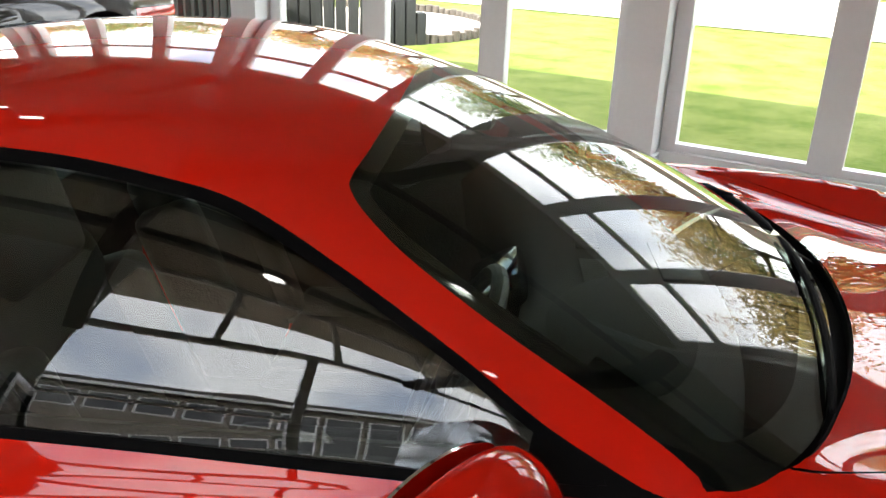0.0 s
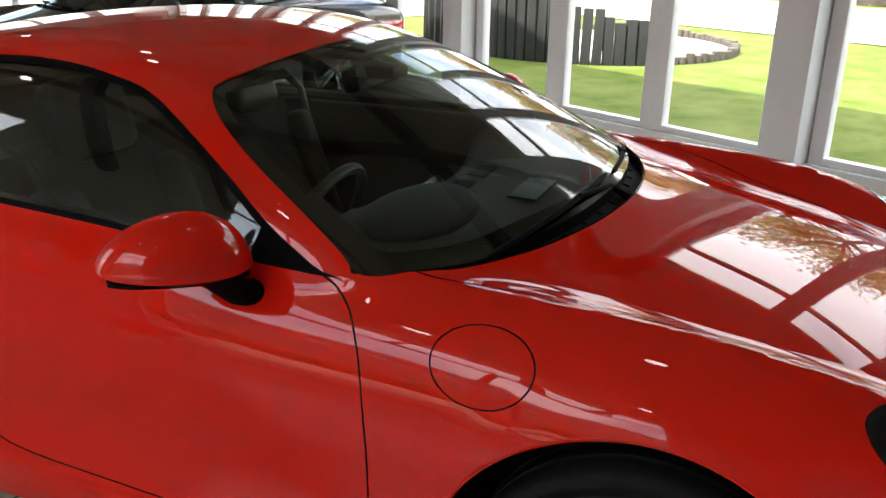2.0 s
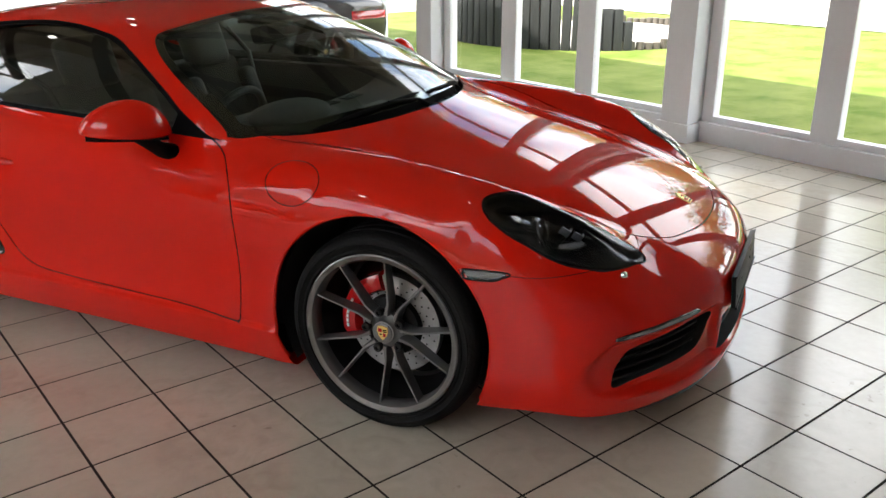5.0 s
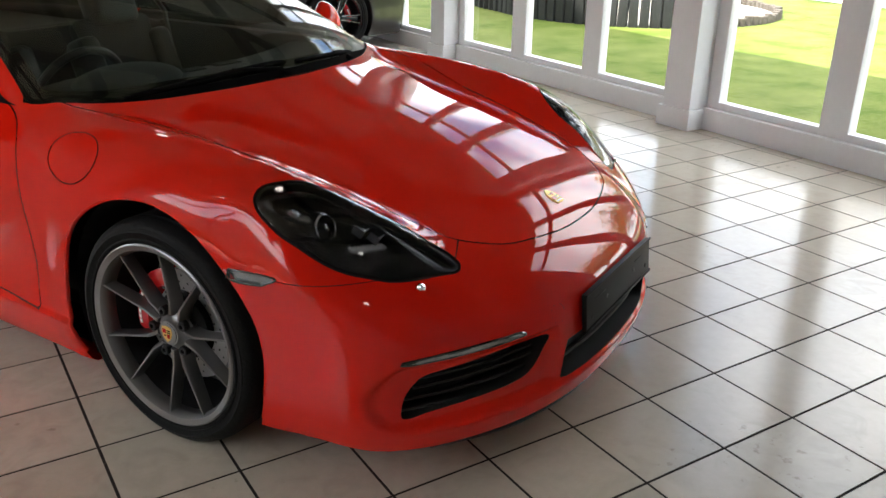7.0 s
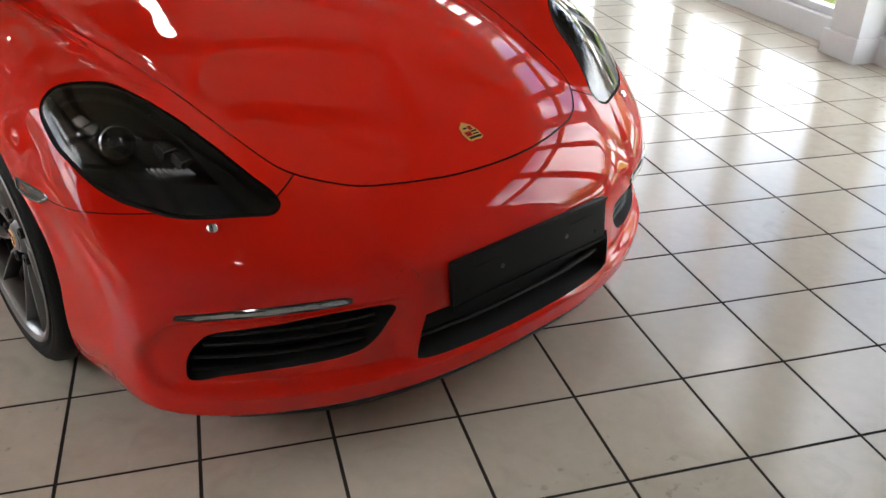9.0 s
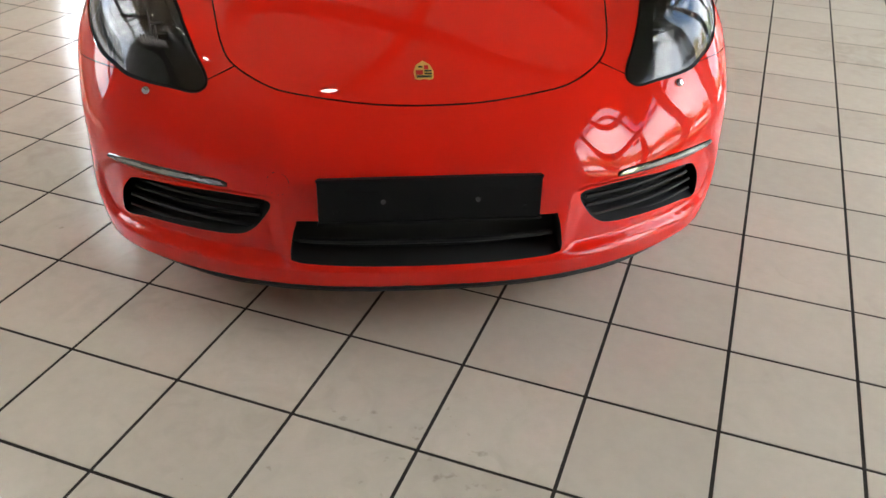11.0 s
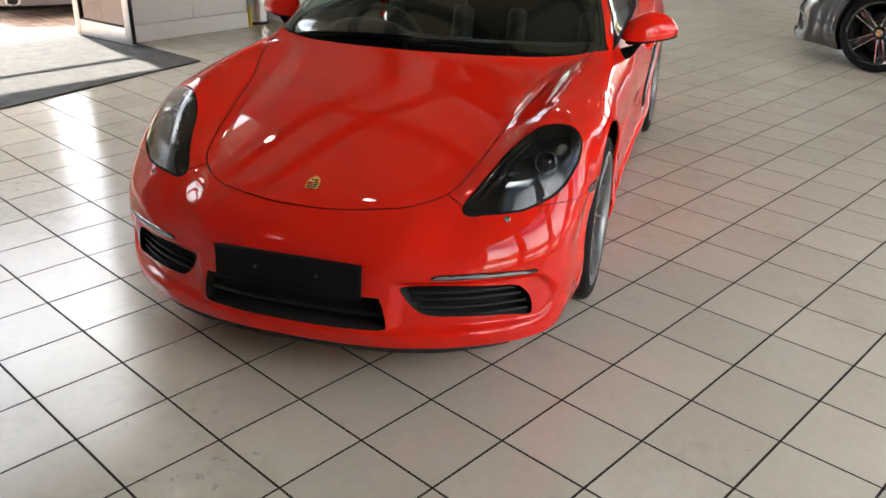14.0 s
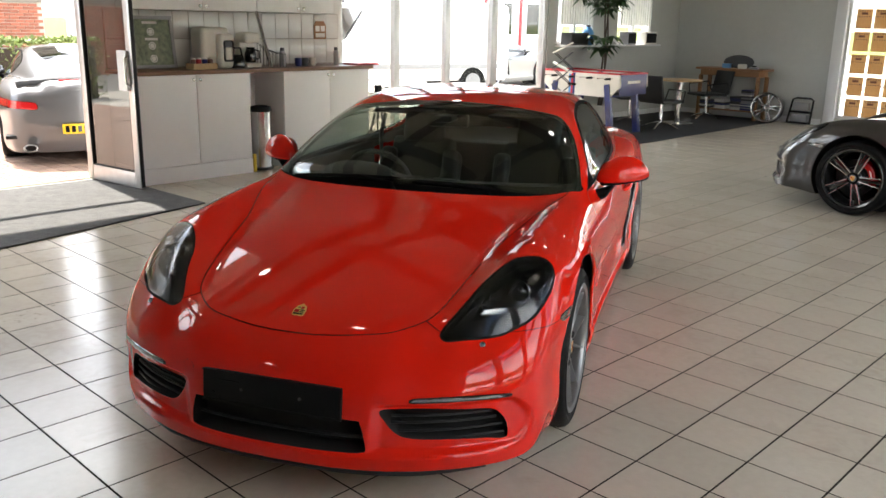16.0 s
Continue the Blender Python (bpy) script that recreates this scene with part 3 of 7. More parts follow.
GAP = 0.002
DLO = outline([(-0.655, 0.879), (-1.22, 0.903), (-1.58, 0.911), (-1.80, 0.918), (-1.984, 0.933), (-2.15, 0.969), (-2.245, 1.03), (-2.285, 1.085), (-2.153, 1.142), (-1.916, 1.186), (-1.656, 1.208), (-1.46, 1.206), (-1.304, 1.188), (-1.19, 1.163), (-1.056, 1.103), (-0.913, 1.025), (-0.802, 0.955), (-0.69, 0.895)])
VENT = outline([(-2.03, 0.68), (-1.995, 0.706), (-1.9, 0.713), (-1.84, 0.688), (-1.77, 0.56), (-1.705, 0.4), (-1.685, 0.352), (-1.735, 0.342), (-1.82, 0.366), (-1.915, 0.5), (-1.99, 0.6)])
DOOR = outline([(-0.7, 0.8895), (-0.662, 0.88), (-0.625, 0.859), (-0.58, 0.815), (-0.545, 0.735), (-0.53, 0.6), (-0.532, 0.45), (-0.545, 0.29), (-0.56, 0.278), (-0.8, 0.292), (-1.16, 0.3), (-1.46, 0.313), (-1.58, 0.35), (-1.66, 0.44), (-1.74, 0.58), (-1.805, 0.695), (-1.853, 0.755), (-1.856, 0.816), (-1.83, 0.875), (-1.78, 0.925), (-1.4, 0.93), (-0.9, 0.92), (-0.76, 0.903)])
HOOD = outline([(-0.213, 0), (-0.244, 0.25), (-0.312, 0.455), (-0.39, 0.6), (-0.45, 0.69), (-0.495, 0.734), (-0.37, 0.708), (-0.165, 0.662), (0.1, 0.583), (0.32, 0.541), (0.473, 0.515), (0.606, 0.487), (0.679, 0.451), (0.761, 0.364), (0.802, 0.265), (0.832, 0.133), (0.84, 0), (0.832, -0.133), (0.0, -0.2), (-0.244, -0.2)])
SCREEN = outline([(-0.262, 0), (-0.287, 0.25), (-0.347, 0.46), (-0.41, 0.615), (-0.5, 0.735), (-0.582, 0.783), (-0.657, 0.765), (-0.85, 0.71), (-0.97, 0.66), (-1.035, 0.615), (-1.066, 0.575), (-1.068, 0.54), (-1.055, 0.445), (-1.038, 0.253), (-1.03, 0), (-1.038, -0.2), (-0.262, -0.2)])
COWL = outline([(-0.216, 0), (-0.246, 0.25), (-0.314, 0.455), (-0.392, 0.6), (-0.452, 0.69), (-0.5, 0.738), (-0.588, 0.783), (-0.62, 0.76), (-0.6, 0.55), (-0.5, 0.2), (-0.5, -0.2), (-0.246, -0.2)])
LAMP = outline([(0.312, 0.81), (0.305, 0.785), (0.318, 0.75), (0.36, 0.695), (0.412, 0.648), (0.485, 0.606), (0.56, 0.58), (0.615, 0.558), (0.655, 0.54), (0.69, 0.522), (0.716, 0.516), (0.728, 0.523), (0.733, 0.543), (0.722, 0.58), (0.688, 0.652), (0.65, 0.71), (0.612, 0.747), (0.572, 0.781), (0.53, 0.806), (0.492, 0.821), (0.455, 0.83), (0.42, 0.836), (0.385, 0.836), (0.345, 0.832), (0.322, 0.822)])
MARKER = outline([(0.25, 0.608), (0.34, 0.613), (0.424, 0.612), (0.402, 0.596), (0.37, 0.584), (0.288, 0.583), (0.262, 0.594)])
INTAKE = outline([(0.762, 0.262), (0.758, 0.312), (0.738, 0.35), (0.706, 0.372), (0.6, 0.383), (0.5, 0.391), (0.388, 0.387), (0.372, 0.376), (0.39, 0.34), (0.425, 0.3), (0.475, 0.281), (0.61, 0.272), (0.7, 0.264), (0.745, 0.254)])
GRILLE = outline([(0, 0.36), (0.28, 0.352), (0.315, 0.337), (0.332, 0.25), (0.318, 0.236), (0.26, 0.232), (0, 0.23), (-0.2, 0.23), (-0.2, 0.36)])
DAYBAR = outline([(0.772, 0.4195), (0.7, 0.4265), (0.6, 0.43), (0.5, 0.4285), (0.474, 0.4245), (0.48, 0.4195), (0.6, 0.419), (0.7, 0.4165), (0.755, 0.4155)], 6)


TAIL = outline([(0.5, 0.63), (0.62, 0.635), (0.8, 0.65), (0.95, 0.66), (0.95, 0.74), (0.8, 0.735), (0.62, 0.72), (0.5, 0.7)])
REAR = outline([(-1.82, 0), (-1.83, 0.25), (-1.86, 0.42), (-1.92, 0.47), (-2.2, 0.43), (-2.5, 0.37), (-2.68, 0.31), (-2.74, 0.24), (-2.76, 0), (-2.74, -0.2), (-1.83, -0.2)])


def build_car_body(right, fine):
    """One half of the skin, cut into panels, glass and openings. right: the half with y < 0."""
    v, t = body_grid(fine)
    sign = -1 if right else 1
    kept = {}

    def split(field_of, tris, gap=0.0, gap_name=""):
        """The part within a field, and the rest; a gap leaves a thin dark strip between them."""
        nonlocal v
        v, inner, outer = cut(v, tris, field_of(v) + gap)
        if gap:
            v, strip, outer = cut(v, outer, field_of(v) - gap)
            kept[gap_name] = strip
        return inner, outer

    where = lambda f, mask: np.where(mask, f, 0.3)  # noqa: E731
    xz, yz, xy = (lambda p: p[:, [0, 2]]), (lambda p: p[:, [1, 2]]), (lambda p: p[:, :2])
    arch = lambda p: np.minimum(np.hypot(p[:, 0] + 0.015, p[:, 2] - 0.345) - 0.386, np.hypot(p[:, 0] + 2.478, p[:, 2] - 0.35) - 0.397)  # noqa: E731
    _, t = split(lambda p: where(arch(p), p[:, 1] > 0.5), t)
    _, t = split(lambda p: np.where(p[:, 2] < 0.3, p[:, 2] - 0.14, 0.3), t)
    kept["lens"], t = split(lambda p: where(signed(xy(p), LAMP), p[:, 2] > 0.5), t, 0.003, "lamp_gap")
    lamp = lambda p: where(signed(xy(p), LAMP), p[:, 2] > 0.5)  # noqa: E731
    deep, kept["lens_rim"] = split(lambda p: lamp(p) + 0.011, kept["lens"])
    _, kept["bezel"] = split(lambda p: lamp(p) + 0.034 + 0.02 * step01(0.5, 0.66, p[:, 0]), deep)
    screen_all, t = split(lambda p: where(signed(xy(p), SCREEN), p[:, 2] > 0.8), t)
    kept["screen"] = screen_all
    kept["screen_band"], _ = (lambda a: (a[1], a[0]))(split(lambda p: where(signed(xy(p), SCREEN), p[:, 2] > 0.8) + 0.028 + 0.02 * (p[:, 0] > -0.75), screen_all))
    kept["cowl"], t = split(lambda p: where(signed(xy(p), COWL), p[:, 2] > 0.7), t)
    dlo = lambda p: where(signed(xz(p), DLO), p[:, 1] > 0.45)  # noqa: E731
    dlo_all, t = split(dlo, t)
    pane, kept["trim"] = split(lambda p: dlo(p) + 0.013, dlo_all)
    post = lambda p: np.abs(p[:, 0] + 1.729 + (p[:, 2] - 0.929) * 0.67) - 0.011  # noqa: E731
    bar, pane = split(post, pane)
    kept["post"] = bar
    sail, pane = split(lambda p: np.where(p[:, 0] > -1.2, -0.83 - p[:, 0] + 0.25 * (p[:, 2] - 0.9), 0.3), pane)
    kept["sail"] = sail
    kept["quarter"], kept["door_glass"] = split(lambda p: p[:, 0] + 1.729 + (p[:, 2] - 0.929) * 0.67, pane)
    kept["bonnet"], t = split(lambda p: where(signed(xy(p), HOOD), (p[:, 2] > 0.5)), t, GAP, "bonnet_gap")
    kept["vent"], t = split(lambda p: where(signed(xz(p), VENT), p[:, 1] > 0.5), t)
    kept["door"], t = split(lambda p: where(signed(xz(p), DOOR), p[:, 1] > 0.5), t, GAP, "door_gap")
    kept["intake"], t = split(lambda p: where(signed(yz(p), INTAKE), p[:, 0] > 0.5), t)
    kept["grille"], t = split(lambda p: where(signed(yz(p), GRILLE), p[:, 0] > 0.5), t)
    kept["daybar"], t = split(lambda p: where(signed(yz(p), DAYBAR), p[:, 0] > 0.5), t)
    kept["marker"], t = split(lambda p: where(signed(xz(p), MARKER), p[:, 1] > 0.6), t)
    if right:
        kept["flap"], t = split(lambda p: np.linalg.norm((p - (-0.314, 0.87, 0.797)) * (1, 1.2, 1.26), axis=1) - 0.099, t, 0.0018, "flap_gap")
    kept["tail_lamp"], t = split(lambda p: where(signed(yz(p), TAIL), p[:, 0] < -2.8), t, 0.002, "tail_gap")
    kept["rear_window"], t = split(lambda p: where(signed(xy(p), REAR), p[:, 2] > 0.9), t)
    seam = lambda p: np.where(p[:, 0] > 0.15, p[:, 2] - (0.606 + 0.35 * np.maximum(0.515 - p[:, 1], 0)), 0.3)  # noqa: E731
    kept["bumper"], kept["shell"] = split(seam, t, 0.001, "bumper_gap")
    strip = kept["bumper_gap"]
    outer = v[strip][:, :, 1].mean(1) > 0.6
    kept["bumper_gap"], kept["nose_gap"] = strip[outer], largest(strip[~outer])
    n = skin_normals(v)
    out = {}
    for name, tris in kept.items():
        if len(tris):
            both = compact(np.concatenate([v, n], 1), tris)
            w, nn, tt = both[0][:, :3].copy(), both[0][:, 3:].copy(), both[1]
            w[:, 1] *= sign
            if name == "lens":
                nn += (0.0, 0.13, -0.12)
                nn /= np.linalg.norm(nn, axis=1, keepdims=True)
            nn[:, 1] *= sign
            out[name] = (w, nn, tt if sign > 0 else tt[:, ::-1])
    return out


halves = {side: build_car_body(side, True) for side in (True, False)}
SIDE_NAMES = {True: -1, False: 1}


def skin_part(car, name, key, material, label="", sides=(True, False), push=0.0):
    """A panel of the skin as a part; sides joined where it runs across the middle."""
    w, nn, tt, start = [], [], [], 0
    for side in sides:
        if key in halves[side]:
            a, b, c = halves[side][key]
            w.append(a + push * b), nn.append(b), tt.append(c + start)
            start += len(a)
    return arrays(name, np.concatenate(w), np.concatenate(tt), material, car, label, np.concatenate(nn))


def recess(car, name, key, material, way, label="", sides=(True, False)):
    """An opening in the skin: its walls and its back, set in by the vector way (y mirrored on the right)."""
    w, tt, start = [], [], 0
    for side in sides:
        if key not in halves[side]:
            continue
        a, _, c = halves[side][key]
        d = np.array(way, float) * (1, SIDE_NAMES[side], 1)
        edges = np.concatenate([c[:, [0, 1]], c[:, [1, 2]], c[:, [2, 0]]])
        codes = np.sort(edges, axis=1)
        _, first, count = np.unique(codes, axis=0, return_index=True, return_counts=True)
        border = edges[first[count == 1]]
        border = border[~(np.abs(a[border][:, :, 1]) < 1e-5).all(1)]
        n = len(a)
        w += [a + d, a]
        tt += [c + start]
        tt += [np.stack([border[:, 0] + n, border[:, 1] + n, border[:, 1]], -1) + start, np.stack([border[:, 0] + n, border[:, 1], border[:, 0]], -1) + start]
        start += 2 * n
    ob = arrays(name, np.concatenate(w), np.concatenate(tt), material, car, label)
    ob.data.set_sharp_from_angle(angle=radians(40))
    return ob


def surface_x(y, z, start=1.2):
    """Where the skin lies along x, seen from ahead."""
    xs = np.linspace(start, -0.5, 800)
    f = body(xs, np.full(800, y), np.full(800, z))
    return float(xs[np.argmax(f < 0)])


def surface_z(x, y):
    zs = np.linspace(1.5, 0.1, 1000)
    return float(zs[np.argmax(body(np.full(1000, x), np.full(1000, y), zs) < 0)])


def surface_y(x, z):
    ys = np.linspace(1.2, 0.0, 800)
    return float(ys[np.argmax(body(np.full(800, x), ys, np.full(800, z)) < 0)])


def build_wheel(car, m, radius, width, metal, face=None, double=True):
    """A tyre with its rim, spokes, bolts, cap, disc and caliper; z out of the car."""
    h = width / 2
    bead = 0.264
    side = [(bead - 0.004, h - 0.012), (bead + 0.008, h - 0.001), (bead + 0.012, h + 0.004), (bead + 0.017, h + 0.004), (bead + 0.02, h + 0.0005), (bead + 0.034, h + 0.003), (bead + 0.036, h + 0.0045), (bead + 0.039, h + 0.0045), (bead + 0.041, h + 0.003), (radius - 0.03, h + 0.003), (radius - 0.018, h - 0.003), (radius - 0.008, h - 0.014), (radius - 0.003, h - 0.03)]
    tread = []
    for c in (0.072, 0.026, -0.026, -0.072):
        tread += [(radius - 0.001, c + 0.006), (radius - 0.008, c + 0.0045), (radius - 0.008, c - 0.0045), (radius - 0.001, c - 0.006)]
    tyre = part("wheel", lathe(side + tread + [(r, -z) for r, z in side[::-1]], 112, closed=True), rubber, car, "low-profile black tyre on an alloy wheel")
    tyre.matrix_basis = m
    lip = [(bead - 0.02, h - 0.05), (bead - 0.021, h - 0.03), (bead - 0.021, h - 0.014), (bead - 0.013, h - 0.001), (bead + 0.002, h + 0.005), (bead + 0.006, h + 0.002), (bead + 0.003, h - 0.012), (bead - 0.004, h - 0.03), (bead - 0.008, h - 0.05)]
    part("rim", lathe(lip, 96, closed=True), metal, tyre, "grey alloy rim")
    barrel = [(bead - 0.008, h - 0.052), (bead - 0.017, h - 0.052), (bead - 0.038, 0.01), (bead - 0.034, -h + 0.04), (bead - 0.022, -h + 0.012), (bead + 0.003, -h + 0.006), (bead + 0.003, -h + 0.016), (bead - 0.016, -h + 0.04), (bead - 0.018, 0)]
    part("rim_barrel", lathe(barrel, 72, closed=True), wheel_dark, tyre, "dark inner barrel of the rim")
    part("inner_flange", lathe([(bead - 0.045, -h + 0.035), (bead - 0.036, -h + 0.05), (bead - 0.034, -h + 0.04), (bead - 0.04, -h + 0.03)], 72, closed=True), metal, tyre)
    zf = h - 0.012
    pairs = 5
    for k in range(pairs):
        mid = 2 * math.pi * (k - 0.05) / pairs
        for s in (-1, 1):
            bm = bmesh.new()
            a0, a1 = (mid + s * 0.3, mid + s * 0.295) if double else (mid + s * 0.35, mid + s * 0.165)
            p0 = Vector((0.055 * math.cos(a0), 0.055 * math.sin(a0), zf - 0.022))
            turn = 0.2 if double else 0.25
            pm = Vector((0.1 * math.cos(mid + s * turn), 0.1 * math.sin(mid + s * turn), zf - 0.014))
            p1 = Vector((0.255 * math.cos(a1), 0.255 * math.sin(a1), zf + 0.006))
            rows = []
            thin = 1 if double else 1.15
            for p, wide, deep in ((p0, 0.009, 0.045), (pm, 0.0055, 0.044), ((pm + p1) / 2, 0.0045, 0.04), (p1, 0.0048, 0.034)):
                q = (p1 - p0).normalized()
                side = Vector((-q.y, q.x, 0)).normalized()
                wide = wide * thin
                rows.append([bm.verts.new(p + side * wide * u + Vector((0, 0, -w))) for u, w in ((1.1, deep), (1.0, 0.005), (0.55, 0), (-0.55, 0), (-1.0, 0.005), (-1.1, deep))])
            for a, b in zip(rows, rows[1:]):
                for i in range(5):
                    bm.faces.new((a[i], a[i + 1], b[i + 1], b[i]))
                bm.faces.new((a[5], a[0], b[0], b[5]))
            bm.faces.new(rows[0]), bm.faces.new(rows[-1])
            part("spoke", bm, face or metal, tyre, sharp=50)
        if not double:
            part("spoke_web", box((0.05, -0.016, zf - 0.045), (0.252, 0.016, zf - 0.022), 0.004, pose(0, 0, 0, 0, 0, math.degrees(mid))), wheel_black, tyre)
    part("hub", lathe([(0.001, zf - 0.05), (0.064, zf - 0.05), (0.058, zf - 0.036), (0.044, zf - 0.028), (0.039, zf - 0.02), (0.037, zf - 0.015), (0.001, zf - 0.015)], 48), metal, tyre)
    for k in range(5):
        a = 2 * math.pi * (k + 0.45) / 5
        b = Matrix.Translation((0.065 * math.cos(a), 0.065 * math.sin(a), zf - 0.012))
        part("bolt", lathe([(0.001, -0.02), (0.0145, -0.02), (0.0145, -0.002), (0.0125, 0), (0.007, 0), (0.006, -0.008), (0.001, -0.008)], 14, b), black_plastic, tyre)
    part("hub_cap", lathe([(0.001, 0), (0.031, 0), (0.031, 0.006), (0.026, 0.009), (0.001, 0.0095)], 40, Matrix.Translation((0, 0, zf - 0.019))), wheel_grey, tyre)
    crest = [(1.25 * x, 1.25 * y) for x, y in ((-0.014, 0.017), (0, 0.02), (0.014, 0.017), (0.016, 0.004), (0.011, -0.01), (0, -0.02), (-0.011, -0.01), (-0.016, 0.004))]
    part("crest", plate(crest, zf - 0.011, zf - 0.008), gold, tyre, "gold shield on the hub cap", smooth=False)
    part("crest_field", boxes(((-0.015, 0.003, zf - 0.01), (-0.002, 0.015, zf - 0.007)), ((0.002, -0.012, zf - 0.01), (0.011, 0.0, zf - 0.007))), caliper_red, tyre, smooth=False)
    part("crest_bar", boxes(((0.002, 0.004, zf - 0.01), (0.015, 0.007, zf - 0.007)), ((0.002, 0.01, zf - 0.01), (0.015, 0.013, zf - 0.007)), ((-0.01, -0.006, zf - 0.01), (-0.002, -0.003, zf - 0.007))), black_gloss, tyre, smooth=False)
    zd = zf - 0.085
    disc = part("brake_disc", lathe([(0.1, zd - 0.03), (0.165, zd - 0.03), (0.165, zd), (0.1, zd)], 72, closed=True), disc_steel if double else wheel_dark, tyre, "drilled steel brake disc")
    part("disc_hat", lathe([(0.07, zd - 0.03), (0.1, zd - 0.028), (0.104, zd + 0.001), (0.098, zd + 0.018), (0.07, zd + 0.025)], 72, closed=True), wheel_dark, disc, "black centre of the brake disc")
    bm = bmesh.new()
    for k in range(24):
        for r, o in ((0.11, 0), (0.128, 0.5), (0.148, 0.15)):
            a = 2 * math.pi * (k + o) / 24
            bmesh.ops.create_circle(bm, cap_ends=True, segments=8, radius=0.0034, matrix=Matrix.Translation((r * math.cos(a), r * math.sin(a), zd + 0.0008)))
    part("drill_hole", bm, gap_black, disc, smooth=False)
    bm = bmesh.new()
    prof = [(0.116, 0.012), (0.128, 0.032), (0.16, 0.038), (0.176, 0.028), (0.18, -0.05), (0.116, -0.05)]
    turns = [radians(a) for a in (np.linspace(104, 200, 12) if double else np.linspace(-20, 76, 12))]
    rings = [[bm.verts.new((r * math.cos(a), r * math.sin(a), zd + z * (0.6 if i in (0, 11) else 0.8 if i in (5, 6) else 1))) for r, z in prof] for i, a in enumerate(turns)]
    for a, b in zip(rings, rings[1:]):
        for i in range(len(prof)):
            j = (i + 1) % len(prof)
            bm.faces.new((a[i], a[j], b[j], b[i]))
    bm.faces.new(rings[0]), bm.faces.new(rings[-1])
    cal = part("brake_caliper", bm, caliper_red, tyre, "red painted brake caliper", sharp=40)
    bm = bmesh.new()
    for k in range(7):
        a = radians(150 + k * 6 if double else 30 - k * 6)
        add_box(bm, (-0.004, -0.006, 0), (0.004, 0.006, 0.0015), 0, Matrix.Translation((0.15 * math.cos(a), 0.15 * math.sin(a), zd + 0.0385)) @ pose(0, 0, 0, 0, 0, math.degrees(a)))
    part("caliper_mark", bm, white_paint, cal, smooth=False)
    part("hub_carrier", lathe([(0.001, zd - 0.09), (0.09, zd - 0.09), (0.09, zd - 0.03), (0.001, zd - 0.03)], 24), black_plastic, tyre)
    return tyre


def build_mirror(car, sign, paint):
    """A door mirror: a painted dome over a black base and foot, with its glass."""
    c = Matrix.Translation((-0.9, sign * 0.925, 0.9)) @ pose(0, 0, 0, 0, 0, sign * 40)
    bm = bmesh.new()
    rings = []
    for i in range(29):
        a = math.pi * i / 28
        y, r, low = -math.cos(a), max(math.sin(a), 1e-3) ** 0.75, max(math.sin(a), 1e-3) ** 1.15
        ring = []
        for k in range(36):
            t = 2 * math.pi * k / 36
            x, z = math.cos(t), math.sin(t)
            x = x * 0.085 if x > 0 else x * 0.045
            z = z * 0.108 if z > 0 else z * 0.018
            ring.append(bm.verts.new((x * r + 0.02 * (1 - y * y), sign * y * (0.151 if y > 0 else 0.135), z * (low if z > 0 else r) * (1 - 0.1 * y) + 0.01 * (1 + y))))
        rings.append(ring)
    for a, b in zip(rings, rings[1:]):
        for k in range(36):
            bm.faces.new((a[k], a[(k + 1) % 36], b[(k + 1) % 36], b[k]))
    bm.faces.new(rings[0]), bm.faces.new(rings[-1])
    bmesh.ops.transform(bm, matrix=c, verts=bm.verts)
    head = part("door_mirror", bm, paint, car, "painted door mirror on a black foot", sharp=60)
    bm = bmesh.new()
    rings = []
    for i in range(17):
        y = -0.95 + 1.9 * i / 16
        r = max(1 - y * y, 0.02) ** 0.4
        rings.append([bm.verts.new((x * r + 0.02, sign * y * (0.142 if y > 0 else 0.126), z + 0.01 * (1 + y))) for x, z in ((-0.045, -0.01), (0.07, -0.01), (0.062, -0.018), (0.03, -0.024), (-0.035, -0.021))])
    for a, b in zip(rings, rings[1:]):
        for k in range(5):
            bm.faces.new((a[k], a[(k + 1) % 5], b[(k + 1) % 5], b[k]))
    bm.faces.new(rings[0]), bm.faces.new(rings[-1])
    bmesh.ops.transform(bm, matrix=c, verts=bm.verts)
    part("mirror_base", bm, scuttle_black, head)
    bm = bmesh.new()
    rings = []
    for x, y, z, wx, wz in ((-0.862, 0.905, 0.884, 0.075, 0.014), (-0.845, 0.89, 0.868, 0.058, 0.02), (-0.825, 0.868, 0.843, 0.04, 0.028), (-0.814, 0.82, 0.824, 0.036, 0.032)):
        rings.append([bm.verts.new((x + wx * math.cos(t), sign * y, z + wz * math.sin(t))) for t in np.linspace(0, 2 * math.pi, 16, endpoint=False)])
    for a, b in zip(rings, rings[1:]):
        for k in range(16):
            bm.faces.new((a[k], a[(k + 1) % 16], b[(k + 1) % 16], b[k]))
    bm.faces.new(rings[0]), bm.faces.new(rings[-1])
    part("mirror_foot", bm, scuttle_black, head)
    bm = bmesh.new()
    oval = [(0.1 * math.cos(t), 0.045 * math.sin(t)) for t in np.linspace(0, 2 * math.pi, 32, endpoint=False)]
    add_plate(bm, oval, 0, 0.004, c @ Matrix.Translation((-0.03, 0, 0.05)) @ Matrix(((0, 0, -1, 0), (1, 0, 0, 0), (0, 1, 0, 0), (0, 0, 0, 1))))
    part("mirror_glass", bm, chrome, head)


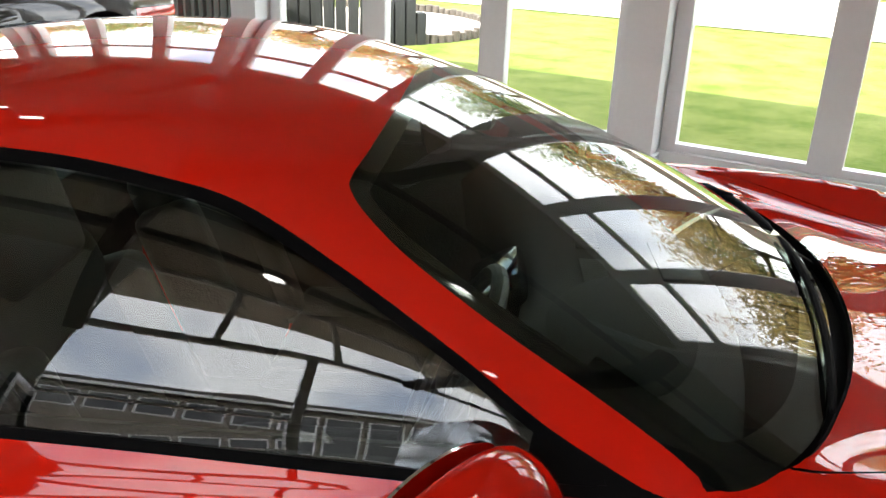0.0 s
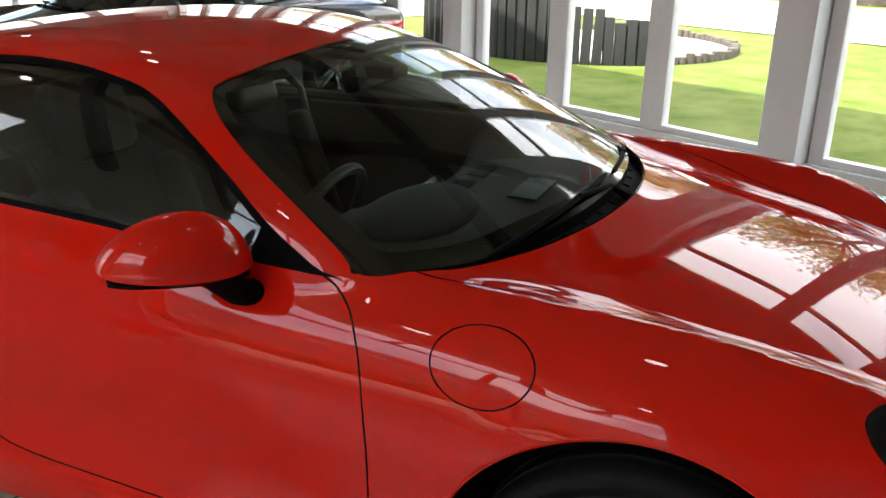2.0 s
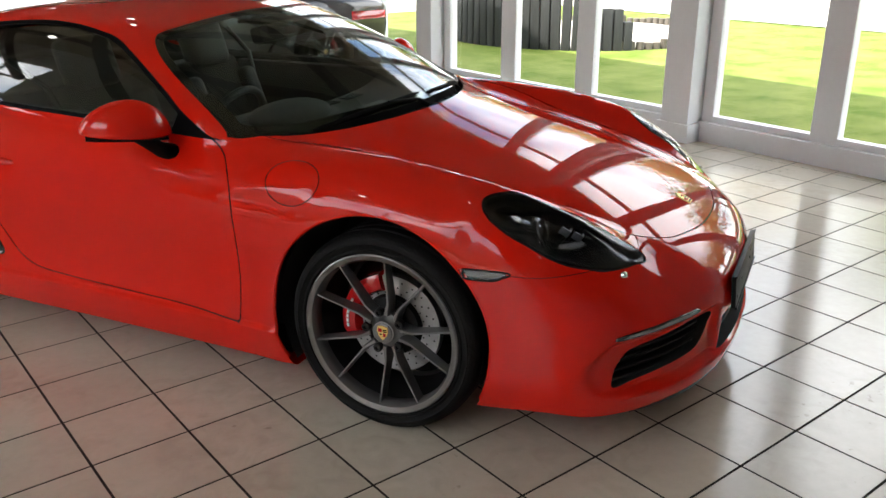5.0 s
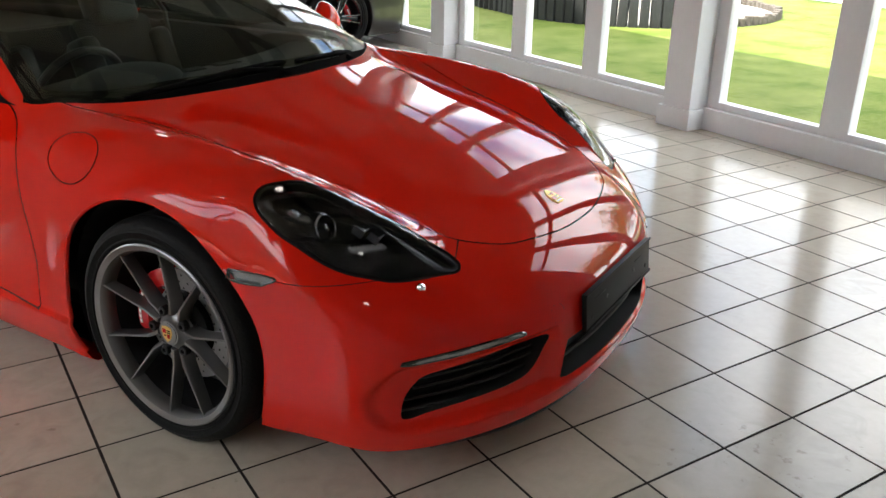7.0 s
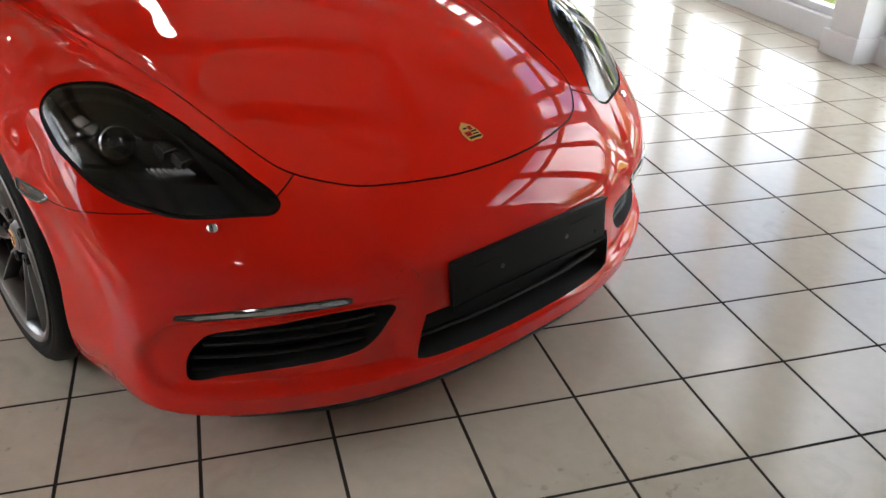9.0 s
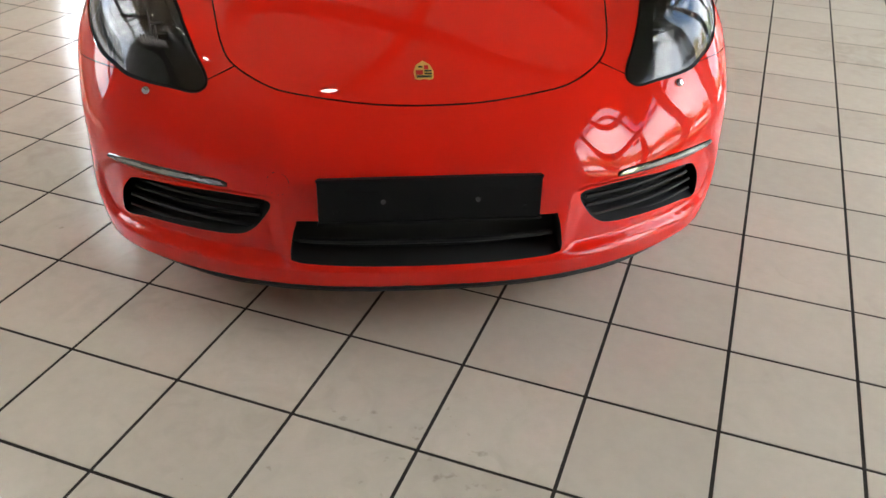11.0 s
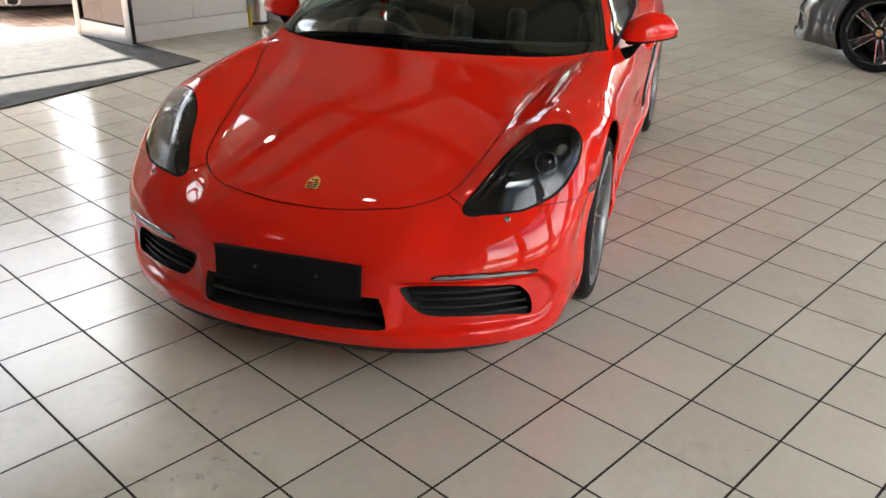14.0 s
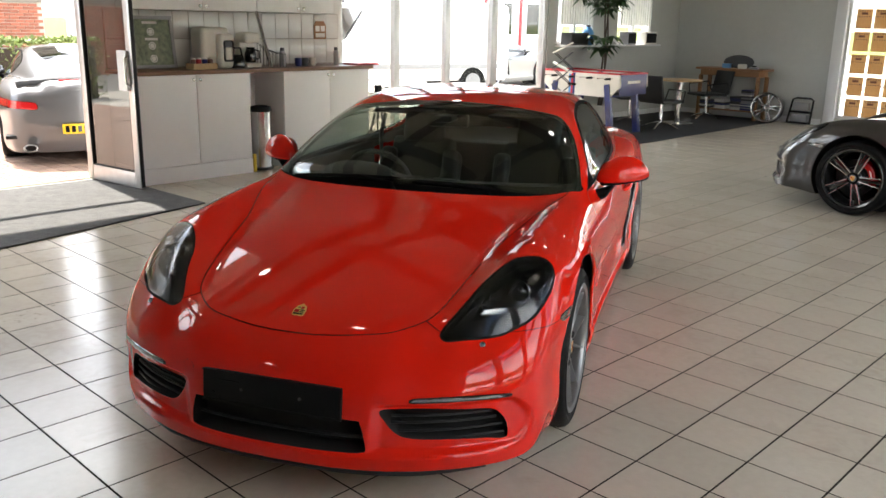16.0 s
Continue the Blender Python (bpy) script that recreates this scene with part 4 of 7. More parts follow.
def build_headlight(car, side, lens):
    """What sits behind a headlight's lens."""
    s = SIDE_NAMES[side]
    bowl = skin_part(car, "headlight", "lens", lens, "clear headlight lens over a black housing", (side,))
    recess(bowl, "housing", "lens", lamp_black, (-0.05, -0.02, -0.05), "black headlight housing", (side,))
    skin_part(bowl, "lens_rim", "lens_rim", lamp_black, "", (side,), -0.004)
    skin_part(bowl, "bezel", "bezel", bezel_grey, "dark grey bezel inside the lens", (side,), -0.022)
    c = Vector((0.464, s * 0.735, surface_z(0.464, 0.735) - 0.034))
    turn = Matrix.Translation(c) @ Vector((0.9, s * 0.05, 0.34)).to_track_quat("Z", "Y").to_matrix().to_4x4()
    part("lamp_ring", lathe([(0.029, -0.016), (0.033, -0.016), (0.0335, 0.004), (0.031, 0.007), (0.029, 0.003)], 40, turn, closed=True), lamp_black, bowl)
    part("bright_ring", lathe([(0.0312, 0.0062), (0.0338, 0.0042), (0.0346, 0.0052), (0.0325, 0.0082)], 48, turn, closed=True), wheel_silver, bowl)
    part("lamp_tube", lathe([(0.034, -0.06), (0.042, -0.05), (0.043, -0.01), (0.0335, -0.008), (0.0335, -0.06)], 40, turn, closed=True), lamp_black, bowl)
    part("projector_lens", lathe([(0.001, -0.03), (0.0285, -0.03), (0.027, -0.012), (0.02, -0.002), (0.011, 0.004), (0.001, 0.006)], 40, turn), projector_glass, bowl, "domed projector lens")
    for x, y in ((0.515, 0.655), (0.548, 0.635)):
        m = Matrix.Translation((x, s * y, surface_z(x, y) - 0.05)) @ pose(0, 0, 0, 0, 30, s * -12)
        lamp = part("running_light", box((-0.016, -0.015, -0.01), (0.012, 0.015, 0.01), 0.004, m), lamp_dark, bowl)
        part("light_edge", boxes(((-0.016, -0.0165, -0.011), (0.014, -0.0145, 0.011)), ((0.011, -0.015, 0.0095), (0.0135, 0.015, 0.0115))), dark_grey, lamp, smooth=False).matrix_basis = m
    for k in range(8):
        f = k / 7
        x, y = 0.52 + 0.043 * f, 0.7 - 0.073 * f
        part("reflector_rib", box((-0.016, -0.0035, -0.005), (0.016 - 0.008 * f, 0.0035, 0.012 - 0.005 * f), 0.0012, Matrix.Translation((x, s * y, 0.638)) @ pose(0, 0, 0, s * 18, 40, s * -(20 + 25 * f))), wheel_silver, bowl)
    m = Matrix.Translation((0.415, s * 0.77, surface_z(0.415, 0.77) - 0.02)) @ pose(0, 0, 0, s * -12, 18, s * -20)
    ind = part("indicator", box((-0.036, -0.018, -0.008), (0.036, 0.018, 0.002), 0.003, m), lamp_black, bowl)
    for x0, x1 in ((-0.03, -0.003), (0.002, 0.03)):
        part("indicator_glass", box((x0, -0.013, 0.002), (x1, 0.013, 0.004), 0.0015, m @ pose(0, 0, 0, 0, 8 if x0 < 0 else -6, 0)), marker_silver, ind)


def build_seat(car, y):
    bm = bmesh.new()
    add_box(bm, (-1.42, y - 0.25, 0.3), (-0.92, y + 0.25, 0.42), 0.05, None, 4)
    seat = part("seat", bm, leather, car, "black leather sports seat")
    for s in (-1, 1):
        part("side_bolster", box((-1.4, y + s * 0.24 - 0.05, 0.34), (-0.95, y + s * 0.24 + 0.05, 0.48), 0.045, None, 4), leather, seat)
        part("back_bolster", box((-0.07, y + s * 0.2 - 0.05, 0.0), (0.08, y + s * 0.2 + 0.05, 0.5), 0.045, Matrix.Translation((-1.45, 0, 0.4)) @ pose(0, 0, 0, 0, -20, 0), 4), leather, seat)
    part("backrest", box((-0.06, y - 0.2, 0.0), (0.04, y + 0.2, 0.62), 0.045, Matrix.Translation((-1.45, 0, 0.36)) @ pose(0, 0, 0, 0, -20, 0), 4), seat_grey, seat)
    part("headrest", box((-0.05, y - 0.13, 0.58), (0.05, y + 0.13, 0.8), 0.05, Matrix.Translation((-1.45, 0, 0.36)) @ pose(0, 0, 0, 0, -18, 0), 4), leather, seat)
    return seat


def build_interior(car):
    part("cabin_floor", boxes(((-1.95, -0.72, 0.2), (-0.45, 0.72, 0.26)), ((-1.95, -0.13, 0.26), (-0.6, 0.13, 0.46)), bevel=0.02), leather, car, "black carpeted cabin floor")
    part("rear_bulkhead", box((-2.0, -0.66, 0.25), (-1.88, 0.66, 0.9), 0.03), leather, car)
    part("parcel_shelf", box((-2.9, -0.55, 0.84), (-1.9, 0.55, 0.88), 0.03), leather, car)
    for s in (-1, 1):
        build_seat(car, s * 0.36)
        part("door_cap", sweep([(x, s * (float(belt_width(x)) - 0.035), 0.893 + 0.012 * (-0.75 - x)) for x in np.linspace(-0.72, -1.9, 14)], 0.024, 8), leather, car, "black leather door top")
        part("door_card", box((-1.75, s * 0.755 - 0.045, 0.3), (-0.66, s * 0.755 + 0.025, 0.895), 0.02), leather, car)
    bm = bmesh.new()
    rows = []
    for y in np.linspace(-0.74, 0.74, 31):
        hump = 0.03 * math.exp(-(((y + 0.37) / 0.2) ** 4))
        lead = -0.3 * y * y
        rows.append([bm.verts.new((x + lead, y, z)) for x, z in ((-0.4, 0.82), (-0.5, 0.86 + hump * 0.5), (-0.62, 0.872 + hump), (-0.74, 0.86 + hump), (-0.8, 0.8 + hump * 0.4), (-0.78, 0.66), (-0.7, 0.5))])
    for a, b in zip(rows, rows[1:]):
        for k in range(len(a) - 1):
            bm.faces.new((a[k], a[k + 1], b[k + 1], b[k]))
    dash = part("dashboard", bm, seat_grey, car, "dark grey soft dashboard with an instrument hood", sharp=60)
    bm = bmesh.new()
    bmesh.ops.create_uvsphere(bm, u_segments=32, v_segments=16, radius=1, matrix=Matrix.Translation((-0.66, -0.37, 0.875)) @ pose(0, 0, 0, 0, -8, -6) @ Matrix.Diagonal((0.13, 0.2, 0.065, 1)))
    part("instrument_hood", bm, seat_grey, dash, "rounded hood over the instruments")
    part("centre_stack", box((-0.06, -0.12, -0.2), (0.06, 0.12, 0.16), 0.02, Matrix.Translation((-0.78, 0, 0.68)) @ pose(0, 0, 0, 0, -30, 0)), black_gloss, dash)
    for y in (-0.09, 0.09):
        bm = bmesh.new()
        for k in range(12):
            add_box(bm, (-0.69, y - 0.06 + k * 0.01, 0.872), (-0.64, y - 0.055 + k * 0.01, 0.878), 0.001)
        part("air_vent", bm, black_plastic, dash, smooth=False)
    part("speaker_grille", box((-0.53, -0.1, 0.862), (-0.45, 0.1, 0.87), 0.003), black_plastic, dash)
    m = Matrix.Translation((-0.93, -0.37, 0.8)) @ pose(0, 0, 0, 0, -65, 0)
    bm = bmesh.new()
    add_sweep(bm, [m @ Vector((0.178 * math.cos(a), 0.178 * math.sin(a), 0)) for a in np.linspace(0, 2 * math.pi, 49)], 0.015, 10, False)
    wheel = part("steering_wheel", bm, leather, car, "three-spoke leather steering wheel")
    part("wheel_boss", box((-0.05, -0.055, -0.03), (0.05, 0.055, 0.01), 0.02, m), leather, wheel)
    for a in (0, 180, 90):
        part("wheel_spoke", box((0.04, -0.014, -0.012), (0.172, 0.014, 0.0), 0.005, m @ pose(0, 0, 0, 0, 0, a + 90)), dark_grey, wheel)
    part("column", tube(m @ Vector((0, 0, -0.03)), m @ Vector((0, 0, -0.2)), 0.04), leather, wheel)
    part("gear_lever", boxes(((-0.95, -0.03, 0.46), (-0.89, 0.03, 0.58)), bevel=0.02), leather, car)
    part("rear_view_mirror", box((-0.03, -0.11, -0.035), (0.025, 0.11, 0.035), 0.02, Matrix.Translation((-0.99, 0, 1.13)) @ pose(0, 0, 0, 0, -12, 6)), black_plastic, car, "black rear-view mirror")
    part("sensor_pod", box((-1.0, -0.05, 1.13), (-0.88, 0.05, 1.165), 0.012), black_plastic, car)
    for s in (-1, 1):
        part("seat_belt", sweep([(-1.75, s * 0.66, 1.06), (-1.6, s * 0.63, 0.95), (-1.5, s * 0.58, 0.7), (-1.45, s * 0.6, 0.4)], 0.012, 6), leather, car)
        part("sun_visor", box((-1.3, s * 0.33 - 0.15, 1.14), (-1.12, s * 0.33 + 0.15, 1.155), 0.006), leather, car)


def build_car(place, paint, label, metal, face=None, cabin_in=True, double=True):
    car = thing("sports_car", place, label, "car")
    skin_part(car, "body_shell", "shell", paint)
    skin_part(car, "front_bumper", "bumper", paint)
    skin_part(car, "bonnet", "bonnet", paint)
    skin_part(car, "bonnet_gap", "bonnet_gap", gap_black, "", push=-0.004)
    skin_part(car, "windscreen", "screen", screen_glass, "clear windscreen")
    skin_part(car, "windscreen_band", "screen_band", black_gloss, "black edge band of the windscreen", push=-0.005)
    skin_part(car, "rear_window", "rear_window", car_glass, "tinted rear window")
    scuttle = recess(car, "scuttle", "cowl", scuttle_black, (0, 0, -0.03), "black plastic scuttle panel")
    for k in range(13):
        y = -0.54 + 0.09 * k
        x = -0.275 - 0.42 * y * y
        part("scuttle_slot", box((-0.03, -0.003, -0.004), (0.03, 0.003, 0.0012), 0.001, Matrix.Translation((x, y, surface_z(x, abs(y)) - 0.029)) @ pose(0, 0, 0, 0, 14, -60 * y)), scuttle_black, scuttle)
    for side in (True, False):
        one, s = (side,), SIDE_NAMES[side]
        door = skin_part(car, "door", "door", paint, sides=one)
        skin_part(car, "window_trim", "trim", scuttle_black, "black window surround", one, 0.002)
        skin_part(car, "window_post", "post", black_gloss, "", one)
        skin_part(car, "mirror_sail", "sail", scuttle_black, "", one)
        skin_part(car, "door_window", "door_glass", car_glass, "tinted side window", one, -0.004)
        skin_part(car, "quarter_window", "quarter", car_glass, "tinted quarter window", one, -0.004)
        for gap in ("door_gap", "lamp_gap", "tail_gap", "bumper_gap", "nose_gap", "flap_gap"):
            if gap in halves[side]:
                skin_part(car, gap, gap, gap_black, "", one, -0.004)
        build_headlight(car, side, lamp_glass)
        vent = recess(car, "side_vent", "vent", arch_black, (0.0, -0.09, 0), "black side air intake with slats", one)
        for z in (0.47, 0.6):
            x = -1.845 - (z - 0.55) * 0.62
            slat = part("slat", box((x - 0.1, s * 0.84 - 0.035, z - 0.005), (x + 0.08, s * 0.84 + 0.03, z + 0.001), 0.002), scuttle_black, vent)
            part("slat_edge", box((x - 0.1, s * 0.872 - 0.0015, z - 0.004), (x + 0.08, s * 0.872 + 0.0015, z + 0.0005), 0.001), mid_grey, slat, "thin grey edge of the slat")
        edge = VENT[:: 3]
        part("vent_frame", sweep([(x, s * (surface_y(x, z) - 0.004), z) for x, z in np.concatenate([edge, edge[:1]])], 0.008, 8, False), black_gloss, vent)
        intake = recess(car, "front_intake", "intake", arch_black, (-0.09, 0, 0), "black front air intake with slats", one)
        for z in (0.27, 0.3, 0.33, 0.355):
            bm = bmesh.new()
            ys = np.linspace(0.4 + max(0, 0.3 - z) * 0.9, 0.745 - max(0, z - 0.29) * 0.6, 12)
            add_sweep(bm, [(surface_x(y, z) - 0.026, s * y, z) for y in ys], 0.0055, 6)
            part("slat", bm, black_plastic, intake)
        marker = skin_part(car, "side_marker", "marker", lamp_glass, "clear side marker lamp", one, 0.002)
        skin_part(marker, "marker_back", "marker", marker_silver, "", one, -0.006)
        edge = np.maximum(MARKER[::3], (0.287, 0))
        part("marker_edge", sweep([(x, s * (surface_y(x, z) + 0.0005), z) for x, z in np.concatenate([edge, edge[:1]])], 0.0035, 6, False), black_gloss, marker)
        part("marker_divider", box((-0.002, -0.004, -0.014), (0.002, 0.002, 0.014), 0.001, Matrix.Translation((0.283, s * surface_y(0.283, 0.597), 0.597)) @ pose(0, 0, 0, 0, 25, 0)), black_gloss, marker)
        bar = skin_part(car, "daylight_bar", "daybar", daybar_grey, "slim daytime light bar in a black edge", one, 0.004)
        edge = DAYBAR[::2]
        part("bar_edge", sweep([(surface_x(y, z) + 0.001, s * y, z) for y, z in np.concatenate([edge, edge[:1]])], 0.0045, 6, False), black_gloss, bar)
        build_mirror(car, s, paint)
        skin_part(car, "tail_lamp", "tail_lamp", tail_red, "red tail lamp", one)
        bm = bmesh.new()
        add_sweep(bm, [(x, s * (surface_y(x, z) + out), z) for x, z, out in ((-1.8, 0.748, -0.004), (-1.775, 0.748, 0.012), (-1.7, 0.742, 0.022), (-1.62, 0.735, 0.02), (-1.56, 0.729, 0.008), (-1.535, 0.726, -0.004))], [0.01, 0.014, 0.016, 0.015, 0.012, 0.008], 12)
        part("door_handle", bm, paint, door)
        p = Vector((0.7, s * 0.662, surface_z(0.7, 0.662)))
        part("washer_nozzle", lathe([(0.001, 0.01), (0.009, 0.008), (0.012, 0.002), (0.011, -0.008), (0.001, -0.012)], 16, Matrix.Translation(p) @ pose(0, 0, 0, 0, 60, 0)), chrome, car)
        for x, z0, r in ((-0.015, 0.345, 0.386), (-2.478, 0.35, 0.397)):
            turns = [a for a in np.radians(np.linspace(-29, 209, 72)) if z0 + r * math.sin(a) > 0.158]
            line = [(x + r * math.cos(a), s * (surface_y(x + (r + 0.003) * math.cos(a), z0 + (r + 0.003) * math.sin(a)) - 0.006), z0 + r * math.sin(a)) for a in turns]
            part("arch_lip", sweep(line, 0.0075, 8), paint, car)
        for x, r in ((0, 0.42), (-2.475, 0.43)):
            bm = bmesh.new()
            bmesh.ops.create_cone(bm, cap_ends=False, segments=64, radius1=r - 0.028, radius2=r - 0.028, depth=0.36, matrix=Matrix.Translation((x, s * 0.67, 0.348)) @ pose(0, 0, 0, 90, 0, 0))
            bmesh.ops.create_circle(bm, cap_ends=True, segments=64, radius=r - 0.028, matrix=Matrix.Translation((x, s * 0.49, 0.348)) @ pose(0, 0, 0, 90, 0, 0))
            bmesh.ops.delete(bm, geom=[f for f in bm.faces if f.calc_center_median().z < 0.175], context="FACES")
            part("wheel_arch", bm, arch_black, car)
    if "flap" in halves[True]:
        skin_part(car, "fuel_flap", "flap", paint, "round fuel filler flap", (True,))
    grille = recess(car, "centre_grille", "grille", arch_black, (-0.09, 0, 0), "black centre grille")
    part("slat", sweep([(surface_x(abs(y), 0.28) - 0.03, y, 0.28) for y in np.linspace(-0.31, 0.31, 15)], 0.007, 6), black_plastic, grille)
    part("front_lip", sweep([(surface_x(abs(y), 0.18) - 0.03, y, 0.155) for y in np.linspace(-0.7, 0.7, 41)], [0.003 + 0.011 * min(1, k / 6, (40 - k) / 6) for k in range(41)], 8), black_plastic, car)
    part("underbody", plate([(0.78, -0.5), (0.78, 0.5), (0.45, 0.55), (-3.2, 0.55), (-3.2, -0.55), (0.45, -0.55)], 0.15, 0.17), arch_black, car, smooth=False)
    part("sill_floor", boxes(((-2.1, -0.8, 0.15), (-0.4, 0.8, 0.17))), arch_black, car, smooth=False)
    if cabin_in:
        build_interior(car)
        w, nn, tt, start = [], [], [], 0
        for side in (True, False):
            for key in ("shell", "door"):
                a, b, c = halves[side][key]
                high = (a[c][:, :, 2].min(1) > 0.8) & (a[c][:, :, 0].max(1) < -0.3)
                keep, back = np.unique(c[high], return_inverse=True)
                w.append(a[keep] - 0.025 * b[keep]), tt.append(back.reshape(-1, 3) + start)
                start += len(keep)
        arrays("roof_lining", np.concatenate(w), np.concatenate(tt), leather, car)
    for a, b in ((-0.6, -0.01), (0.05, 0.44)):
        bm = bmesh.new()
        line = []
        for y in np.linspace(a, b, 14):
            x = -0.288 - 0.28 * y * y - (0.0 if a > 0 else 0.006)
            line.append((x, y, surface_z(x, y) + (0.004 if a > 0 else 0.009)))
        add_sweep(bm, line, [0.004] + [0.007] * 12 + [0.003], 8)
        wiper = part("wiper", bm, scuttle_black, car, "black windscreen wiper")
        y1 = b if a < 0 else b - 0.02
        x1 = -0.245 - 0.4 * y1 * y1
        part("wiper_arm", sweep([(x1 + 0.02, y1, surface_z(x1, y1) - 0.03), (x1 - 0.03, y1 - 0.04, surface_z(x1 - 0.03, abs(y1 - 0.04)) - 0.004), tuple(Vector(line[8]) + Vector((0.004, 0, 0.006)))], [0.013, 0.009, 0.005], 8), scuttle_black, wiper)
    ring = [(0, -0.349 + 0.026 * math.cos(a), 0.44 + 0.026 * math.sin(a)) for a in np.linspace(0, 2 * math.pi, 33)]
    part("towing_cap_gap", sweep([(surface_x(abs(y), z) - 0.0003, y, z) for _, y, z in ring], 0.0011, 5, False), gap_black, car)
    plate_m = Matrix.Translation((0.982, 0, 0.413)) @ pose(0, 0, 0, 0, -5, 0)
    holder = part("plate_holder", box((-0.016, -0.26, -0.055), (0.0, 0.26, 0.055), 0.004, plate_m), holder_black, car, "bare black number plate holder")
    part("holder_rim", boxes(((-0.002, -0.262, -0.058), (0.004, 0.262, -0.05)), ((-0.002, -0.262, 0.05), (0.003, 0.262, 0.056)), ((-0.002, -0.2, 0.02), (0.0012, -0.12, 0.024)), ((-0.002, 0.12, 0.02), (0.0012, 0.2, 0.024)), ((-0.002, -0.225, -0.03), (0.0015, -0.215, -0.02)), ((-0.002, 0.215, -0.03), (0.0015, 0.225, -0.02)), bevel=0.001), holder_black, holder).matrix_basis = plate_m
    for y in (-0.11, 0.11):
        part("screw", lathe([(0.001, 0.002), (0.006, 0.001), (0.006, -0.002), (0.001, -0.002)], 12, plate_m @ Matrix.Translation((0.001, y, -0.002)) @ pose(0, 0, 0, 0, 90, 0)), dark_grey, holder)
    z = surface_z(0.745, 0)
    slope = math.degrees(math.atan2(surface_z(0.72, 0) - surface_z(0.77, 0), 0.05))
    bm_m = Matrix.Translation((0.745, 0, z)) @ pose(0, 0, 0, 0, slope, 0) @ pose(0, 0, 0, 0, 0, -90)
    shield = [(-0.022, 0.027), (-0.012, 0.031), (0, 0.028), (0.012, 0.031), (0.022, 0.027), (0.024, 0.004), (0.017, -0.018), (0, -0.032), (-0.017, -0.018), (-0.024, 0.004)]
    badge = part("bonnet_badge", plate(shield, -0.004, 0.004, bm_m), gold, car, "small gold shield badge", smooth=False)
    part("badge_bar", boxes(((-0.019, 0.002, 0.004), (-0.002, 0.006, 0.0055)), ((-0.019, 0.011, 0.004), (-0.002, 0.015, 0.0055)), ((0.002, -0.012, 0.004), (0.012, -0.008, 0.0055)), ((-0.018, 0.02, 0.004), (0.018, 0.026, 0.0055))), black_gloss, badge, smooth=False).matrix_basis = bm_m
    part("badge_field", boxes(((0.002, 0.002, 0.004), (0.019, 0.016, 0.0055)), ((-0.012, -0.014, 0.004), (-0.002, -0.002, 0.0055))), caliper_red, badge, smooth=False).matrix_basis = bm_m
    for x, y, r, wd in ((0, 0.77, 0.336, 0.235), (0, -0.77, 0.336, 0.235), (-2.475, 0.765, 0.346, 0.265), (-2.475, -0.765, 0.346, 0.265)):
        build_wheel(car, pose(x, y, r, 90, 0, 180 if y > 0 else 0), r, wd, metal, face, double)
    return car


CAR = pose(-0.552, 0.937, 0, 0, 0, -63.6)
red_car = build_car(CAR, paint_red, "glossy red two-seat coupe with grey wheels parked on the tiled floor", wheel_grey)
# ---- showroom ----
S = 0.308  # tile and joint
EAST, WEST, SOUTH, NORTH, CEIL, TIE = 2.9, -6.4, -4.3, 13.9, 5.6, 3.62
ceiling = part("ceiling", box((WEST, SOUTH, CEIL), (EAST, NORTH, CEIL + 0.2)), ceiling_white, None, smooth=False)
tagged(ceiling, "boarded ceiling above dark timber tie beams", "ceiling", kind="structure")
for x, wide in ((-3.73, 0.06), (-2.8, 0.08), (-1.0, 0.06), (1.15, 0.08)):
    tagged(part("beam", box((x - wide, SOUTH, TIE), (x + wide, NORTH, TIE + 0.2), 0.008), beam_brown, None), "dark timber ceiling beam", "beam", kind="structure")
for y in (-2.3, -0.7, 2.3, 3.85, 5.72, 7.3, 8.9, 10.5):
    tagged(part("beam", box((WEST, y - 0.08, TIE + 0.003), (EAST, y + 0.08, TIE + 0.19), 0.008), beam_brown, None), "dark timber ceiling beam", "beam", kind="structure")
roof = tagged(part("roof", box((WEST - 0.2, SOUTH - 0.4, CEIL + 0.202), (EAST + 0.22, NORTH + 0.4, CEIL + 0.26)), cladding, None, smooth=False), "plain roof over the showroom", "roof", kind="structure")
# unseen wall closes the south end; its grey holds back fill light
tagged(part("wall_south", box((WEST - 0.2, SOUTH - 0.2, 0), (EAST + 0.2, SOUTH, CEIL)), mid_grey, None, smooth=False), "unseen closing wall, grey to cut fill light", "wall", kind="structure")


